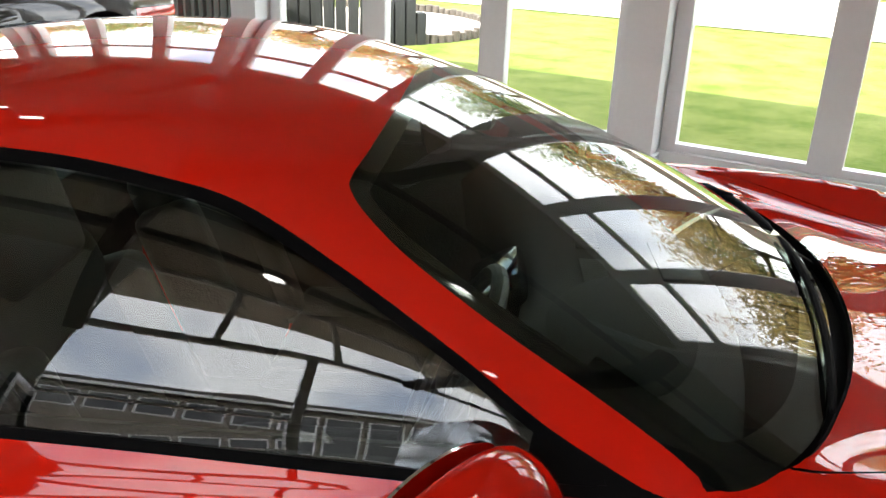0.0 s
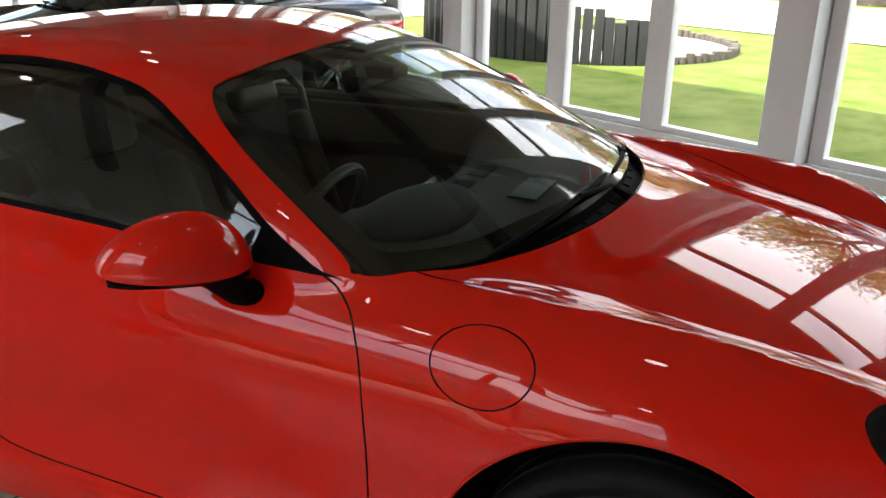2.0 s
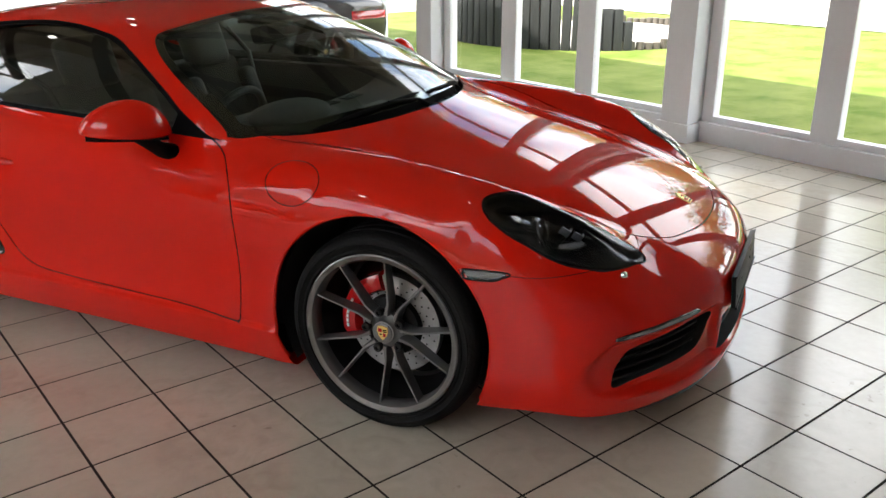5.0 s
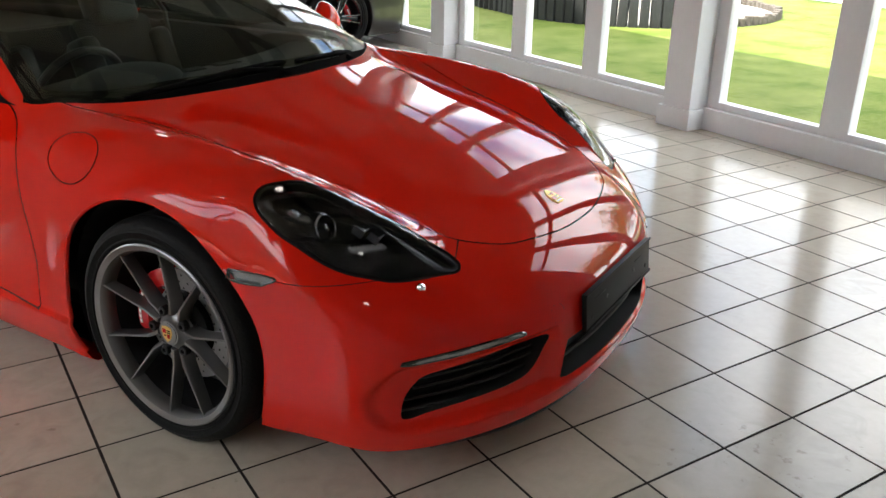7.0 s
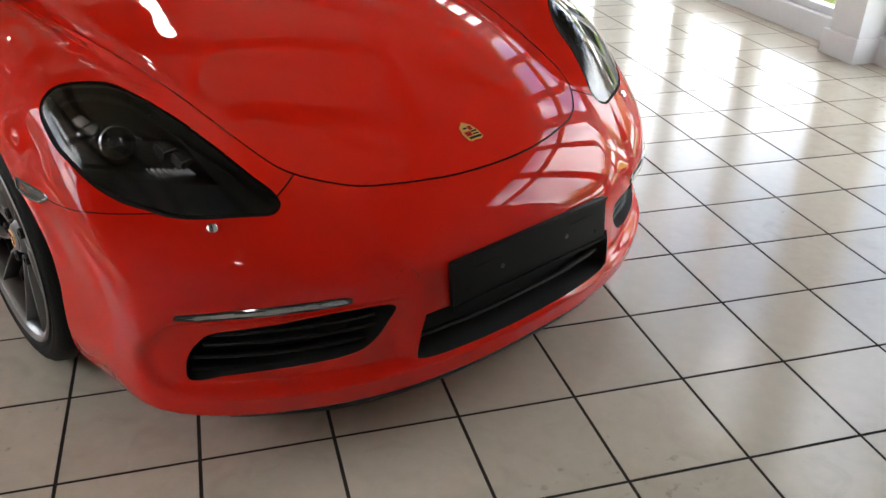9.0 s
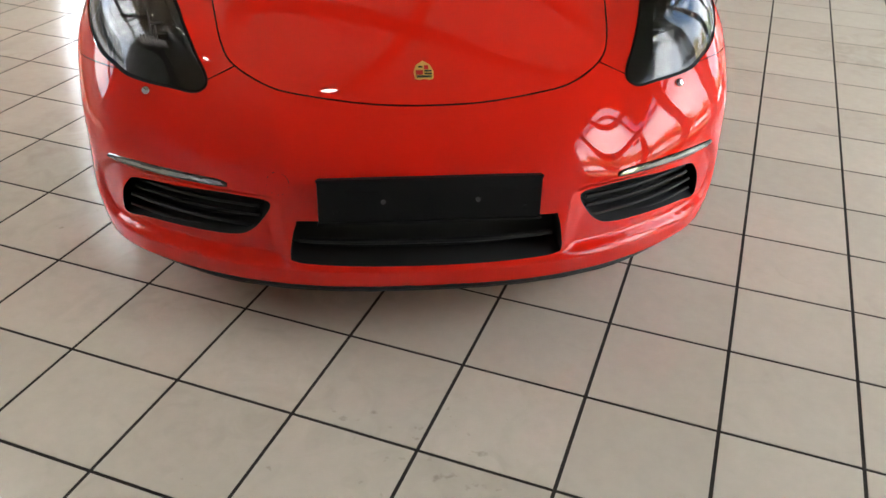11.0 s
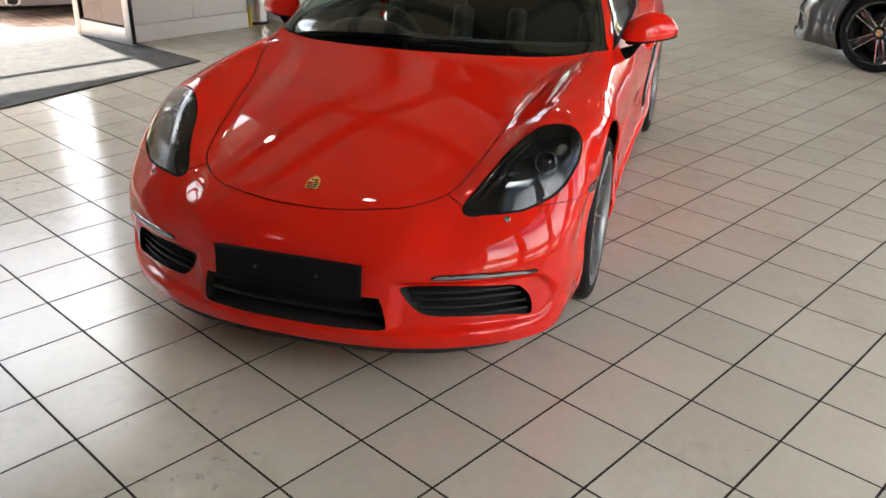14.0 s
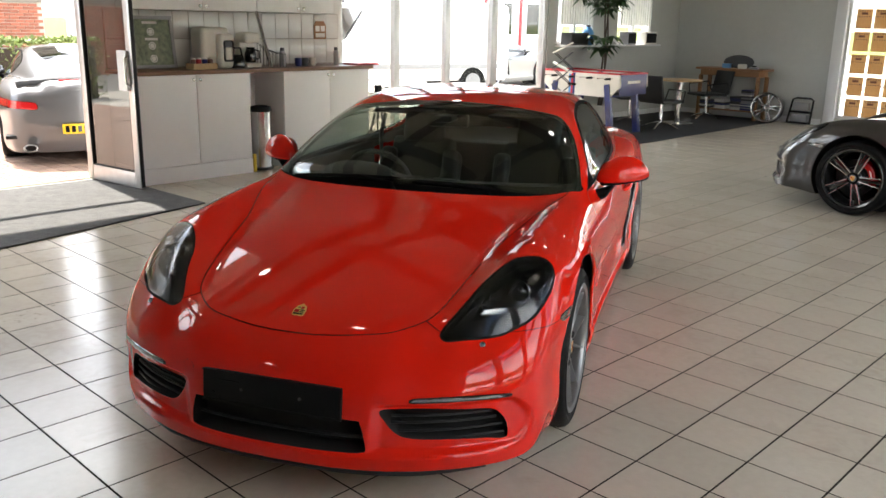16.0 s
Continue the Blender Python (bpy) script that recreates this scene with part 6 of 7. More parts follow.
def football_table():
    t = thing("football_table", Matrix.Translation((-5.58, 9.95, 0.012)) @ pose(0, 0, 0, 0, 0, -93), "cream and blue football table with red trim", "game table")
    side = [(-0.72, 0.9), (0.72, 0.9), (0.74, 0.72), (0.55, 0.56), (-0.55, 0.56), (-0.74, 0.72)]
    to_side = Matrix(((0, 0, 1, 0), (1, 0, 0, 0), (0, 1, 0, 0), (0, 0, 0, 1)))
    for x in (-0.36, 0.335):
        panel = part("side_panel", plate(side, x, x + 0.025, to_side), cream, t, smooth=False)
        for y, m in ((-0.21, sky_blue), (-0.17, sign_red), (-0.13, blue_paint)):
            part("stripe", box((x - 0.003, y - 0.02, 0.57), (x + 0.028, y + 0.02, 0.895)), m, panel, smooth=False)
        part("trade_mark", box((x - 0.005, -0.25, 0.7), (x + 0.03, -0.09, 0.74)), black_gloss, panel, smooth=False)
        part("top_trim", box((x - 0.008, -0.73, 0.9), (x + 0.033, 0.73, 0.925), 0.006), sign_red, panel)
    for y in (-0.73, 0.705):
        end = part("end_panel", box((-0.335, y, 0.6), (0.335, y + 0.025, 0.9), 0.004), blue_paint, t)
        part("end_mark", boxes(((-0.16, y + 0.012 - 0.016, 0.77), (0.16, y + 0.012 + 0.016, 0.81))), paper, end, smooth=False)
        part("end_trim", box((-0.345, y - 0.006, 0.9), (0.345, y + 0.03, 0.926), 0.006), sign_red, end)
    part("pitch", box((-0.335, -0.7, 0.72), (0.335, 0.7, 0.74)), leaf_green_plain, t, smooth=False)
    part("underside", box((-0.335, -0.56, 0.56), (0.335, 0.56, 0.585)), blue_paint, t, smooth=False)
    for y in (-0.5, 0.5):
        for x in (-0.31, 0.31):
            leg = part("leg", box((-0.035, -0.05, 0), (0.035, 0.05, 0.76), 0.012, Matrix.Translation((x * 1.1, y + 0.1 * (1 if y > 0 else -1), 0)) @ pose(0, 0, 0, 8 if y > 0 else -8, 0, 0)), blue_paint, t)
    for k in range(8):
        y = -0.6 + k * 0.17
        rod = part("rod", tube((-0.5, y, 0.84), (0.5, y, 0.84), 0.008, None, 8), steel, t)
        part("grip", tube((0.42 if k % 2 else -0.42, y, 0.84), (0.54 if k % 2 else -0.54, y, 0.84), 0.017, None, 10), black_plastic, rod)
        for x in (-0.15, 0.0, 0.15):
            part("player_block", box((x - 0.012, y - 0.01, 0.76), (x + 0.012, y + 0.01, 0.87), 0.004), sign_red if k % 2 else blue_paint, rod)


leaf_green_plain = paint("pitch_green", (0.03, 0.12, 0.03), 0.6)
football_table()

rack2 = thing("folding_stand", Matrix.Translation((-5.6, 9.1, 0.012)) @ pose(0, 0, 0, 0, 0, 30), "folding zigzag leaflet stand in white and black", "stand")
part("foot", box((-0.14, -0.1, 0), (0.14, 0.1, 0.02), 0.006), mid_grey, rack2)
for k in range(5):
    z0, z1 = 0.02 + k * 0.24, 0.02 + (k + 1) * 0.24
    for s in (-1, 1):
        a, b = ((-0.14, z0), (0.14, z1)) if k % 2 == 0 else ((0.14, z0), (-0.14, z1))
        for f in (1, -1):
            part("strut", sweep([(a[0] * f, s * 0.1, a[1]), (b[0] * f, s * 0.1, b[1])], 0.008, 6), dark_grey, rack2)
part("leaflet_tray", box((-0.16, -0.11, 0), (0.16, 0.11, 0.02), 0.004, Matrix.Translation((0, 0, 1.27)) @ pose(0, 0, 0, 0, -28, 0)), paper, rack2)
part("leaflet_tray", box((-0.16, -0.11, 0), (0.16, 0.11, 0.02), 0.004, Matrix.Translation((0, 0, 0.98)) @ pose(0, 0, 0, 0, 28, 0)), paper, rack2)


def leaf_spray(bm, at, way, length, width):
    """One long pointed leaf, bent downwards."""
    way = Vector(way).normalized()
    side = way.cross(Vector((0, 0, 1)))
    side = side.normalized() if side.length > 1e-3 else Vector((1, 0, 0))
    last = None
    for k in range(5):
        t = k / 4
        p = Vector(at) + way * length * t + Vector((0, 0, -length * 0.55 * t * t))
        w = width * math.sin(math.pi * (0.12 + 0.86 * t)) + 0.0005
        pair = (bm.verts.new(p + side * w), bm.verts.new(p - side * w))
        if last:
            bm.faces.new((last[0], pair[0], pair[1], last[1]))
        last = pair


plant = thing("house_plant", pose(-6.0, 10.75, 0), "tall green house plant with plaited stems", "plant")
part("pot", lathe([(0.001, 0), (0.14, 0), (0.17, 0.3), (0.185, 0.32), (0.165, 0.33), (0.155, 0.29), (0.001, 0.28)], 32), cream, plant)
for k in range(3):
    bm = bmesh.new()
    add_sweep(bm, [(0.03 * math.cos(2.1 * k + 5 * t), 0.03 * math.sin(2.1 * k + 5 * t) + 0.06 * math.sin(3 * t), 0.28 + 2.0 * t) for t in np.linspace(0, 1, 20)], [0.018 - 0.008 * t for t in np.linspace(0, 1, 20)], 8)
    part("stem", bm, bark, plant)
bm = bmesh.new()
for cz, cr, n in ((2.3, 0.42, 110), (1.98, 0.45, 100), (1.35, 0.3, 60)):
    for _ in range(n // 5):
        a, e = random.uniform(0, 6.28), random.uniform(-0.2, 0.6)
        hub = Vector((cr * random.uniform(0.2, 0.9) * math.cos(a), cr * random.uniform(0.2, 0.9) * math.sin(a), cz + random.uniform(-0.12, 0.12)))
        for j in range(7):
            b = a + 2 * math.pi * j / 7
            leaf_spray(bm, hub, (math.cos(b), math.sin(b), e), random.uniform(0.17, 0.27), random.uniform(0.028, 0.042))
part("foliage", bm, leaf_dark, plant)

table = thing("round_table", pose(-5.2, 11.95, 0.012), "round light wood table on a steel pedestal", "table")
part("tabletop", lathe([(0.001, 0.715), (0.36, 0.715), (0.375, 0.722), (0.375, 0.738), (0.37, 0.742), (0.001, 0.742)], 48), pale_wood, table)
part("pedestal", tube((0, 0, 0.02), (0, 0, 0.715), 0.05), steel, table)
part("foot", lathe([(0.001, 0), (0.28, 0), (0.28, 0.008), (0.06, 0.025), (0.001, 0.025)], 40), steel, table)


def office_chair(m, first=None):
    if first:
        return copy_thing(first, m)
    c = thing("office_chair", m, "low black leather office chair on a steel star base", "chair", "office chairs")
    part("seat", box((-0.25, -0.26, 0.42), (0.25, 0.26, 0.47), 0.02, None, 3), leather, c)
    part("backrest", box((-0.03, -0.26, 0.0), (0.01, 0.26, 0.42), 0.015, Matrix.Translation((-0.25, 0, 0.45)) @ pose(0, 0, 0, 0, -12, 0), 3), leather, c)
    for s in (-1, 1):
        part("armrest", sweep([(0.18, s * 0.28, 0.43), (0.2, s * 0.29, 0.62), (-0.2, s * 0.29, 0.66), (-0.26, s * 0.28, 0.5)], 0.013, 8), black_plastic, c)
    part("column", tube((0, 0, 0.08), (0, 0, 0.42), 0.025), chrome, c)
    for k in range(4):
        a = math.pi / 2 * k + 0.4
        part("foot", sweep([(0, 0, 0.11), (0.15 * math.cos(a), 0.15 * math.sin(a), 0.08), (0.3 * math.cos(a), 0.3 * math.sin(a), 0.02)], [0.02, 0.016, 0.012], 8), chrome, c)
    return c


ch = office_chair(pose(-5.22, 13.0, 0.012, 0, 0, -120))
office_chair(pose(-4.95, 10.95, 0.012, 0, 0, 80), ch)
office_chair(pose(-5.7, 11.2, 0.012, 0, 0, 50), ch)

desk = thing("console_table", pose(-5.04, 13.6, 0.012), "wooden console table with a low shelf of books", "table")
part("top", box((-0.64, -0.24, 0.86), (0.64, 0.24, 0.9), 0.006), desk_wood, desk)
part("apron", box((-0.56, -0.19, 0.76), (0.56, 0.19, 0.859), 0.004), desk_wood, desk)
part("shelf", box((-0.56, -0.2, 0.14), (0.56, 0.2, 0.17), 0.004), desk_wood, desk)
for x in (-0.55, 0.55):
    for y in (-0.18, 0.18):
        part("leg", box((x - 0.03, y - 0.03, 0), (x + 0.03, y + 0.03, 0.76), 0.004), desk_wood, desk)
random.seed(5)
for x0, n in ((-0.42, 5), (-0.12, 6), (0.18, 9), (0.38, 14)):
    z = 0.182
    for k in range(n):
        h = random.uniform(0.018, 0.035)
        bk = thing("book", pose(-5.04 + x0, 13.52, z, 0, 0, random.uniform(-6, 6)), "thin magazine in a stack on the shelf", "magazine", "magazines")
        mt = random.choice((dark_grey, paper, mid_grey, blue_paint))
        part("cover", box((-0.1, -0.13, 0), (0.1, 0.13, h - 0.001), 0.003), mt, bk)
        z += h
oval = thing("steering_cushion", pose(-5.02, 13.62, 0.912), "dark oval cushion on the console table", "cushion")
part("pad", lathe([(0.001, -0.05), (0.2, -0.05), (0.28, -0.02), (0.29, 0.01), (0.2, 0.05), (0.001, 0.06)], 36, Matrix.Translation((0, 0.1, 0.1)) @ pose(0, 0, 0, 75, 0, 0) @ Matrix.Diagonal((1.0, 0.45, 1, 1))), dark_grey, oval)
for x, m, l in ((-0.2, sky_blue, "small blue card box"), (0.1, cream, "small cream card box"), (0.32, mid_grey, "small model car")):
    b = thing("card_box" if m is not mid_grey else "model_car", pose(-5.04 + x + 0.12, 13.45, 0.912), l + " on the console table", "box" if m is not mid_grey else "model")
    part("body", box((-0.07, -0.04, 0), (0.07, 0.04, 0.08 if m is not mid_grey else 0.04), 0.006), m, b)
    if m is mid_grey:
        part("cabin", box((-0.04, -0.03, 0.038), (0.035, 0.03, 0.065), 0.012), black_gloss, b)
rimshow = thing("alloy_rim", Matrix.Translation((-4.27, 13.42, 0.262)) @ pose(0, 0, 0, 80, 0, 8), "bare silver alloy rim leaning by the table", "wheel rim")
part("outer_lip", lathe([(0.232, 0.085), (0.24, 0.1), (0.256, 0.108), (0.262, 0.104), (0.258, 0.09), (0.24, 0.075)], 64, closed=True), wheel_silver, rimshow)
part("barrel", lathe([(0.236, 0.09), (0.228, 0.06), (0.224, -0.08), (0.25, -0.11), (0.26, -0.112), (0.258, -0.1), (0.236, -0.075), (0.24, 0.075)], 64, closed=True), dark_grey, rimshow)
part("hub", lathe([(0.03, 0.03), (0.07, 0.03), (0.066, 0.06), (0.04, 0.07), (0.03, 0.068)], 32, closed=True), mid_grey, rimshow)
for k in range(5):
    for d in (-11, 11):
        a = 72 * k + d
        part("spoke", box((0.055, -0.011, 0.05), (0.238, 0.011, 0.085), 0.006, pose(0, 0, 0, 0, 0, a) @ pose(0, 0, 0, 0, -5, 0)), wheel_silver, rimshow)
caddy = thing("folding_trolley", pose(-3.78, 13.7, 0), "small black folding trolley with clear box", "trolley")
part("frame", sweep([(-0.2, -0.08, 0.02), (-0.18, 0.05, 0.42), (-0.12, 0.08, 0.45), (0.12, 0.08, 0.45), (0.18, 0.05, 0.42), (0.2, -0.08, 0.02)], 0.018, 8), black_plastic, caddy)
part("shelf", box((-0.17, -0.12, 0.02), (0.17, 0.06, 0.05), 0.008), black_plastic, caddy)
part("clear_tub", box((-0.14, -0.09, 0.05), (0.14, 0.05, 0.18), 0.02), mid_grey, caddy)
part("clear_tub", box((-0.14, -0.04, 0.24), (0.14, 0.06, 0.38), 0.02), mid_grey, caddy)
part("bar", box((-0.17, -0.05, 0.2), (0.17, 0.06, 0.23), 0.006), black_plastic, caddy)

# cards hung behind the north window
group = "framed cards in the window"
cardm = None
for i in range(6):
    for j in range(5):
        x, z = -3.02 + i * 0.29, 0.32 + j * 0.37
        if cardm is None:
            cardm = thing("wooden_card", pose(x, NORTH + 0.04, z), "pale wooden panel with a small car picture", "panel", group)
            part("panel", box((-0.124, -0.004, -0.15), (0.124, 0.004, 0.165), 0.0015), card_wood, cardm)
            part("emblem", box((-0.05, -0.008, 0.075), (0.05, -0.0042, 0.11), 0.001), cup_brown, cardm)
            part("caption_bar", boxes(*[((-0.09 + 0.04 * q, -0.008, 0.035), (-0.07 + 0.04 * q, -0.0042, 0.047)) for q in range(5)], *[((-0.09 + 0.04 * q, -0.008, 0.125), (-0.07 + 0.04 * q, -0.0042, 0.137)) for q in range(5)]), dark_grey, cardm, smooth=False)
        else:
            copy_thing(cardm, pose(x, NORTH + 0.04, z))
radio = [("sound_system", (-6.3, 10.35, 1.3), (0.2, 0.5, 0.2), dark_grey, "black hi-fi box on the window sill"), ("blue_bottle", (-6.3, 10.72, 1.3), None, sky_blue, "blue water bottle on the window sill"), ("desk_speaker", (-6.3, 11.95, 1.3), (0.18, 0.28, 0.22), mid_grey, "grey loudspeaker on the window sill"), ("desk_speaker", (-6.3, 12.6, 1.3), (0.18, 0.4, 0.22), cream, "pale grey box on the window sill")]
for nm, p, size, m, lab in radio:
    o = thing(nm, pose(*p), lab, nm.split("_")[-1])
    if size:
        part("case", box((-size[0] / 2, -size[1] / 2, 0), (size[0] / 2, size[1] / 2, size[2]), 0.01), m, o)
        part("front", box((size[0] / 2, -size[1] * 0.42, size[2] * 0.12), (size[0] / 2 + 0.006, size[1] * 0.42, size[2] * 0.88), 0.002), black_plastic, o)
    else:
        part("bottle", lathe([(0.001, 0), (0.09, 0), (0.1, 0.05), (0.1, 0.2), (0.06, 0.26), (0.03, 0.3), (0.001, 0.3)], 24), m, o)
        part("cap", lathe([(0.034, 0.28), (0.034, 0.32), (0.001, 0.325)], 16), dark_grey, o)

# the cars further off take a coarser skin
halves = {side: build_car_body(side, False) for side in (True, False)}
grey_car = build_car(pose(-0.43, 7.42, 0, 0, 0, 178), paint_grey, "dark grey coupe with black and silver wheels on the tiles", wheel_black, wheel_silver, double=False)
# ---- outside ----
ground = arrays("ground", [(-500, -500, -0.12), (500, -500, -0.12), (500, 500, -0.12), (-500, 500, -0.12)], [(0, 1, 2, 3)], grass_green, None, smooth=False)
tagged(ground, "mown green lawn round the building", "lawn", kind="structure")
tagged(arrays("road", [(12.6, -60, -0.1), (21, -60, -0.1), (21, 80, -0.1), (12.6, 80, -0.1)], [(0, 1, 2, 3)], gravel_pale, None, smooth=False), "pale gravel drive beyond the lawn", "drive", kind="structure")
tagged(part("pavement", box((-30, -30, -0.11), (WEST - 0.2, 40, -0.03)), mortar, None, smooth=False), "brick paved forecourt", "forecourt", kind="structure")
pv, pf = [], []
for i in range(46):
    for j in range(60):
        x, y = -6.62 - (i + 1) * 0.21, -3 + j * 0.21
        w, h = (0.2, 0.1) if (i + j) % 2 else (0.1, 0.2)
        for k in range(2):
            a, b = (x, y + 0.105 * k) if (i + j) % 2 else (x + 0.105 * k, y)
            n = len(pv)
            pv += [(a, b, -0.028), (a + w, b, -0.028), (a + w, b + h, -0.028), (a, b + h, -0.028), (a + 0.005, b + 0.005, -0.02), (a + w - 0.005, b + 0.005, -0.02), (a + w - 0.005, b + h - 0.005, -0.02), (a + 0.005, b + h - 0.005, -0.02)]
            pf += [tuple(n + q for q in f) for f in ((4, 5, 6, 7), (0, 1, 5, 4), (1, 2, 6, 5), (2, 3, 7, 6), (3, 0, 4, 7))]
tagged(arrays("paving_bricks", pv, pf, paver, bpy.data.objects["pavement"], smooth=False), kind="stuff")

# timber palisade round a gravel circle
CX, CY, CR = 8.5, 8.9, 2.25
tagged(part("gravel_circle", lathe([(0.001, -0.115), (2.2, -0.115), (2.2, -0.1), (0.001, -0.095)], 64, Matrix.Translation((CX, CY, 0))), gravel_pale, None), "pale gravel circle in the lawn", "gravel", kind="structure")
fence = thing("timber_palisade", pose(CX, CY, -0.12), "black stained timber posts of stepped height", "palisade")
random.seed(11)
heights = [(0.42, 1), (0.6, 4), (0.77, 4), (1.2, 13), (0.95, 3), (0.76, 3), (0.5, 1)]
heights = [h for h, n in heights for _ in range(n)]
for k, h in enumerate(heights):
    a = radians(241.5 - k * 3.83)
    r = CR + 0.12 * step01(19, 28, k) * 3
    bm = bmesh.new()
    add_box(bm, (-0.075, -0.066, -0.1), (0.075, 0.066, h + random.uniform(-0.045, 0.035)), 0.012, Matrix.Translation((r * math.cos(a), r * math.sin(a), 0)) @ pose(0, 0, 0, random.uniform(-1.2, 1.2), random.uniform(-1.2, 1.2), math.degrees(a) + random.uniform(-4, 4)))
    part("post", bm, post_black, fence)
edge = thing("log_edging", pose(CX, CY, -0.12), "short log edging round the gravel circle", "edging")
for k in range(62):
    a = radians(240 + k * 3.6)
    h = 0.12 + random.uniform(-0.02, 0.03)
    part("log", lathe([(0.001, -0.05), (0.062, -0.05), (0.062, h - 0.01), (0.052, h), (0.001, h)], 12, Matrix.Translation((CR * math.cos(a), CR * math.sin(a), 0))), log_brown, edge)


def tree(x, y, height, spread, leaves, seed, count=7000, bare=0.35):
    random.seed(seed)
    t = thing("tree", pose(x, y, -0.12), "broad tree in golden and green leaf" if leaves is leaf_gold else "broad tree in green leaf", "tree", "trees beyond the lawn")
    bm = bmesh.new()
    trunk = [(0.1 * math.sin(k), 0.1 * math.cos(1.7 * k), height * 0.55 * k / 5) for k in range(6)]
    add_sweep(bm, trunk, [0.3 - 0.035 * k for k in range(6)], 10)
    tips = []
    for k in range(11):
        a, z = 2 * math.pi * k / 11 + random.uniform(-0.3, 0.3), height * random.uniform(0.22, 0.52)
        mid = Vector((spread * 0.45 * math.cos(a), spread * 0.45 * math.sin(a), z + height * 0.15))
        end = Vector((spread * random.uniform(0.7, 1) * math.cos(a), spread * random.uniform(0.7, 1) * math.sin(a), z + height * random.uniform(0.2, 0.42)))
        add_sweep(bm, [(0, 0, z), mid, end], [0.12, 0.07, 0.02], 6)
        tips += [mid, end, (mid + end) / 2]
        for _ in range(3):
            tw = end + Vector((random.uniform(-1, 1), random.uniform(-1, 1), random.uniform(-0.2, 1))) * spread * 0.35
            add_sweep(bm, [mid, (mid + tw) / 2 + Vector((0, 0, 0.3)), tw], [0.05, 0.03, 0.01], 5)
            tips += [tw, (mid + tw) / 2]
    tips.append(Vector((0, 0, height * 0.85)))
    part("trunk", bm, bark, t)
    v, f = [], []
    rng = np.random.default_rng(seed)
    for _ in range(count):
        c = np.array(tips[rng.integers(len(tips))]) + rng.normal(0, spread * 0.13, 3)
        q, r = rng.normal(0, 1, 3), rng.normal(0, 1, 3)
        q /= np.linalg.norm(q)
        r = np.cross(q, r)
        r /= np.linalg.norm(r)
        s = rng.uniform(0.1, 0.2)
        n = len(v)
        v += [tuple(c + s * q), tuple(c + s * 0.5 * r), tuple(c - s * q), tuple(c - s * 0.5 * r)]
        f.append((n, n + 1, n + 2, n + 3))
    arrays("crown", v, f, leaves, t, smooth=False)
    return t


for k, (x, y, h, s) in enumerate(((26, -14, 10, 4.2), (28, -6, 11, 4.8), (27, 2, 10, 4.4), (29, 9, 11, 4.8), (27, 17, 9.5, 4.2), (30, 25, 10, 4.5), (28, 34, 9, 4.0), (27, 44, 9, 4.2), (33, 14, 11, 4.6), (33, -2, 11, 4.6))):
    tree(x, y, h, s, leaf_gold if k % 3 else leaf_green, 20 + k)


def hedge(x0, x1, y0, y1, h, count, label, leaves, seed, yaw=0):
    t = thing("hedge", pose(0, 0, 0), label, "hedge")
    rng = np.random.default_rng(seed)
    part("stems", box((x0 + 0.12, y0 + 0.1, -0.12), (x1 - 0.12, y1 - 0.1, h - 0.12), 0.05), bark, t)
    c = np.stack([rng.uniform(x0, x1, count), rng.uniform(y0, y1, count), rng.uniform(-0.1, h, count)], -1)
    face = rng.integers(0, 4, count)
    c[face == 0, 0], c[face == 1, 0], c[face >= 2, 2] = x1, x0, h
    c += rng.normal(0, 0.03, c.shape)
    q = rng.normal(0, 1, (count, 3))
    q /= np.linalg.norm(q, axis=1, keepdims=True)
    r = np.cross(q, rng.normal(0, 1, (count, 3)))
    r /= np.linalg.norm(r, axis=1, keepdims=True)
    s = rng.uniform(0.03, 0.055, (count, 1))
    v = np.stack([c + s * q, c + 0.55 * s * r, c - s * q, c - 0.55 * s * r], 1).reshape(-1, 3)
    arrays("foliage", v, np.arange(count * 4).reshape(-1, 4), leaves, t, smooth=False)


tagged(arrays("yard", [(-30, 14.3, -0.105), (12.5, 14.3, -0.105), (12.5, 60, -0.105), (-30, 60, -0.105)], [(0, 1, 2, 3)], gravel_pale, None, smooth=False), "pale paved yard behind the showroom", "yard", kind="structure")
hedge(22.0, 23.2, -40, 60, 1.3, 9000, "clipped boundary hedge beyond the drive", leaf_green, 3)
hedge(-14.9, -13.9, -4.0, 6.6, 1.15, 14000, "clipped green hedge along the forecourt", leaf_green, 4)

# buildings across the forecourt
house = thing("brick_building", pose(0, 0, 0), "tall building of red brick with brown boarded upper storey", "building")
part("wall", box((-20.2, -18, -0.12), (-20.0, 7.2, 1.9)), mortar, house, smooth=False)
bv, bf = [], []
for j in range(26):
    for i in range(114):
        y, z = -18 + i * 0.225 + (0.11 if j % 2 else 0), -0.1 + j * 0.076
        if y > 7:
            continue
        n = len(bv)
        bv += [(-20.0, y, z), (-20.0, y + 0.214, z), (-20.0, y + 0.214, z + 0.065), (-20.0, y, z + 0.065), (-19.985, y + 0.003, z + 0.003), (-19.985, y + 0.211, z + 0.003), (-19.985, y + 0.211, z + 0.062), (-19.985, y + 0.003, z + 0.062)]
        bf += [tuple(n + q for q in f) for f in ((4, 5, 6, 7), (0, 1, 5, 4), (1, 2, 6, 5), (2, 3, 7, 6), (3, 0, 4, 7))]
tagged(arrays("brickwork", bv, bf, brick_red, house, smooth=False), kind="stuff")
for k in range(27):
    part("board", box((-20.2, -18, 1.9 + k * 0.2), (-19.95, 7.2, 2.1 + k * 0.2 - 0.012), 0.006), cladding, house)
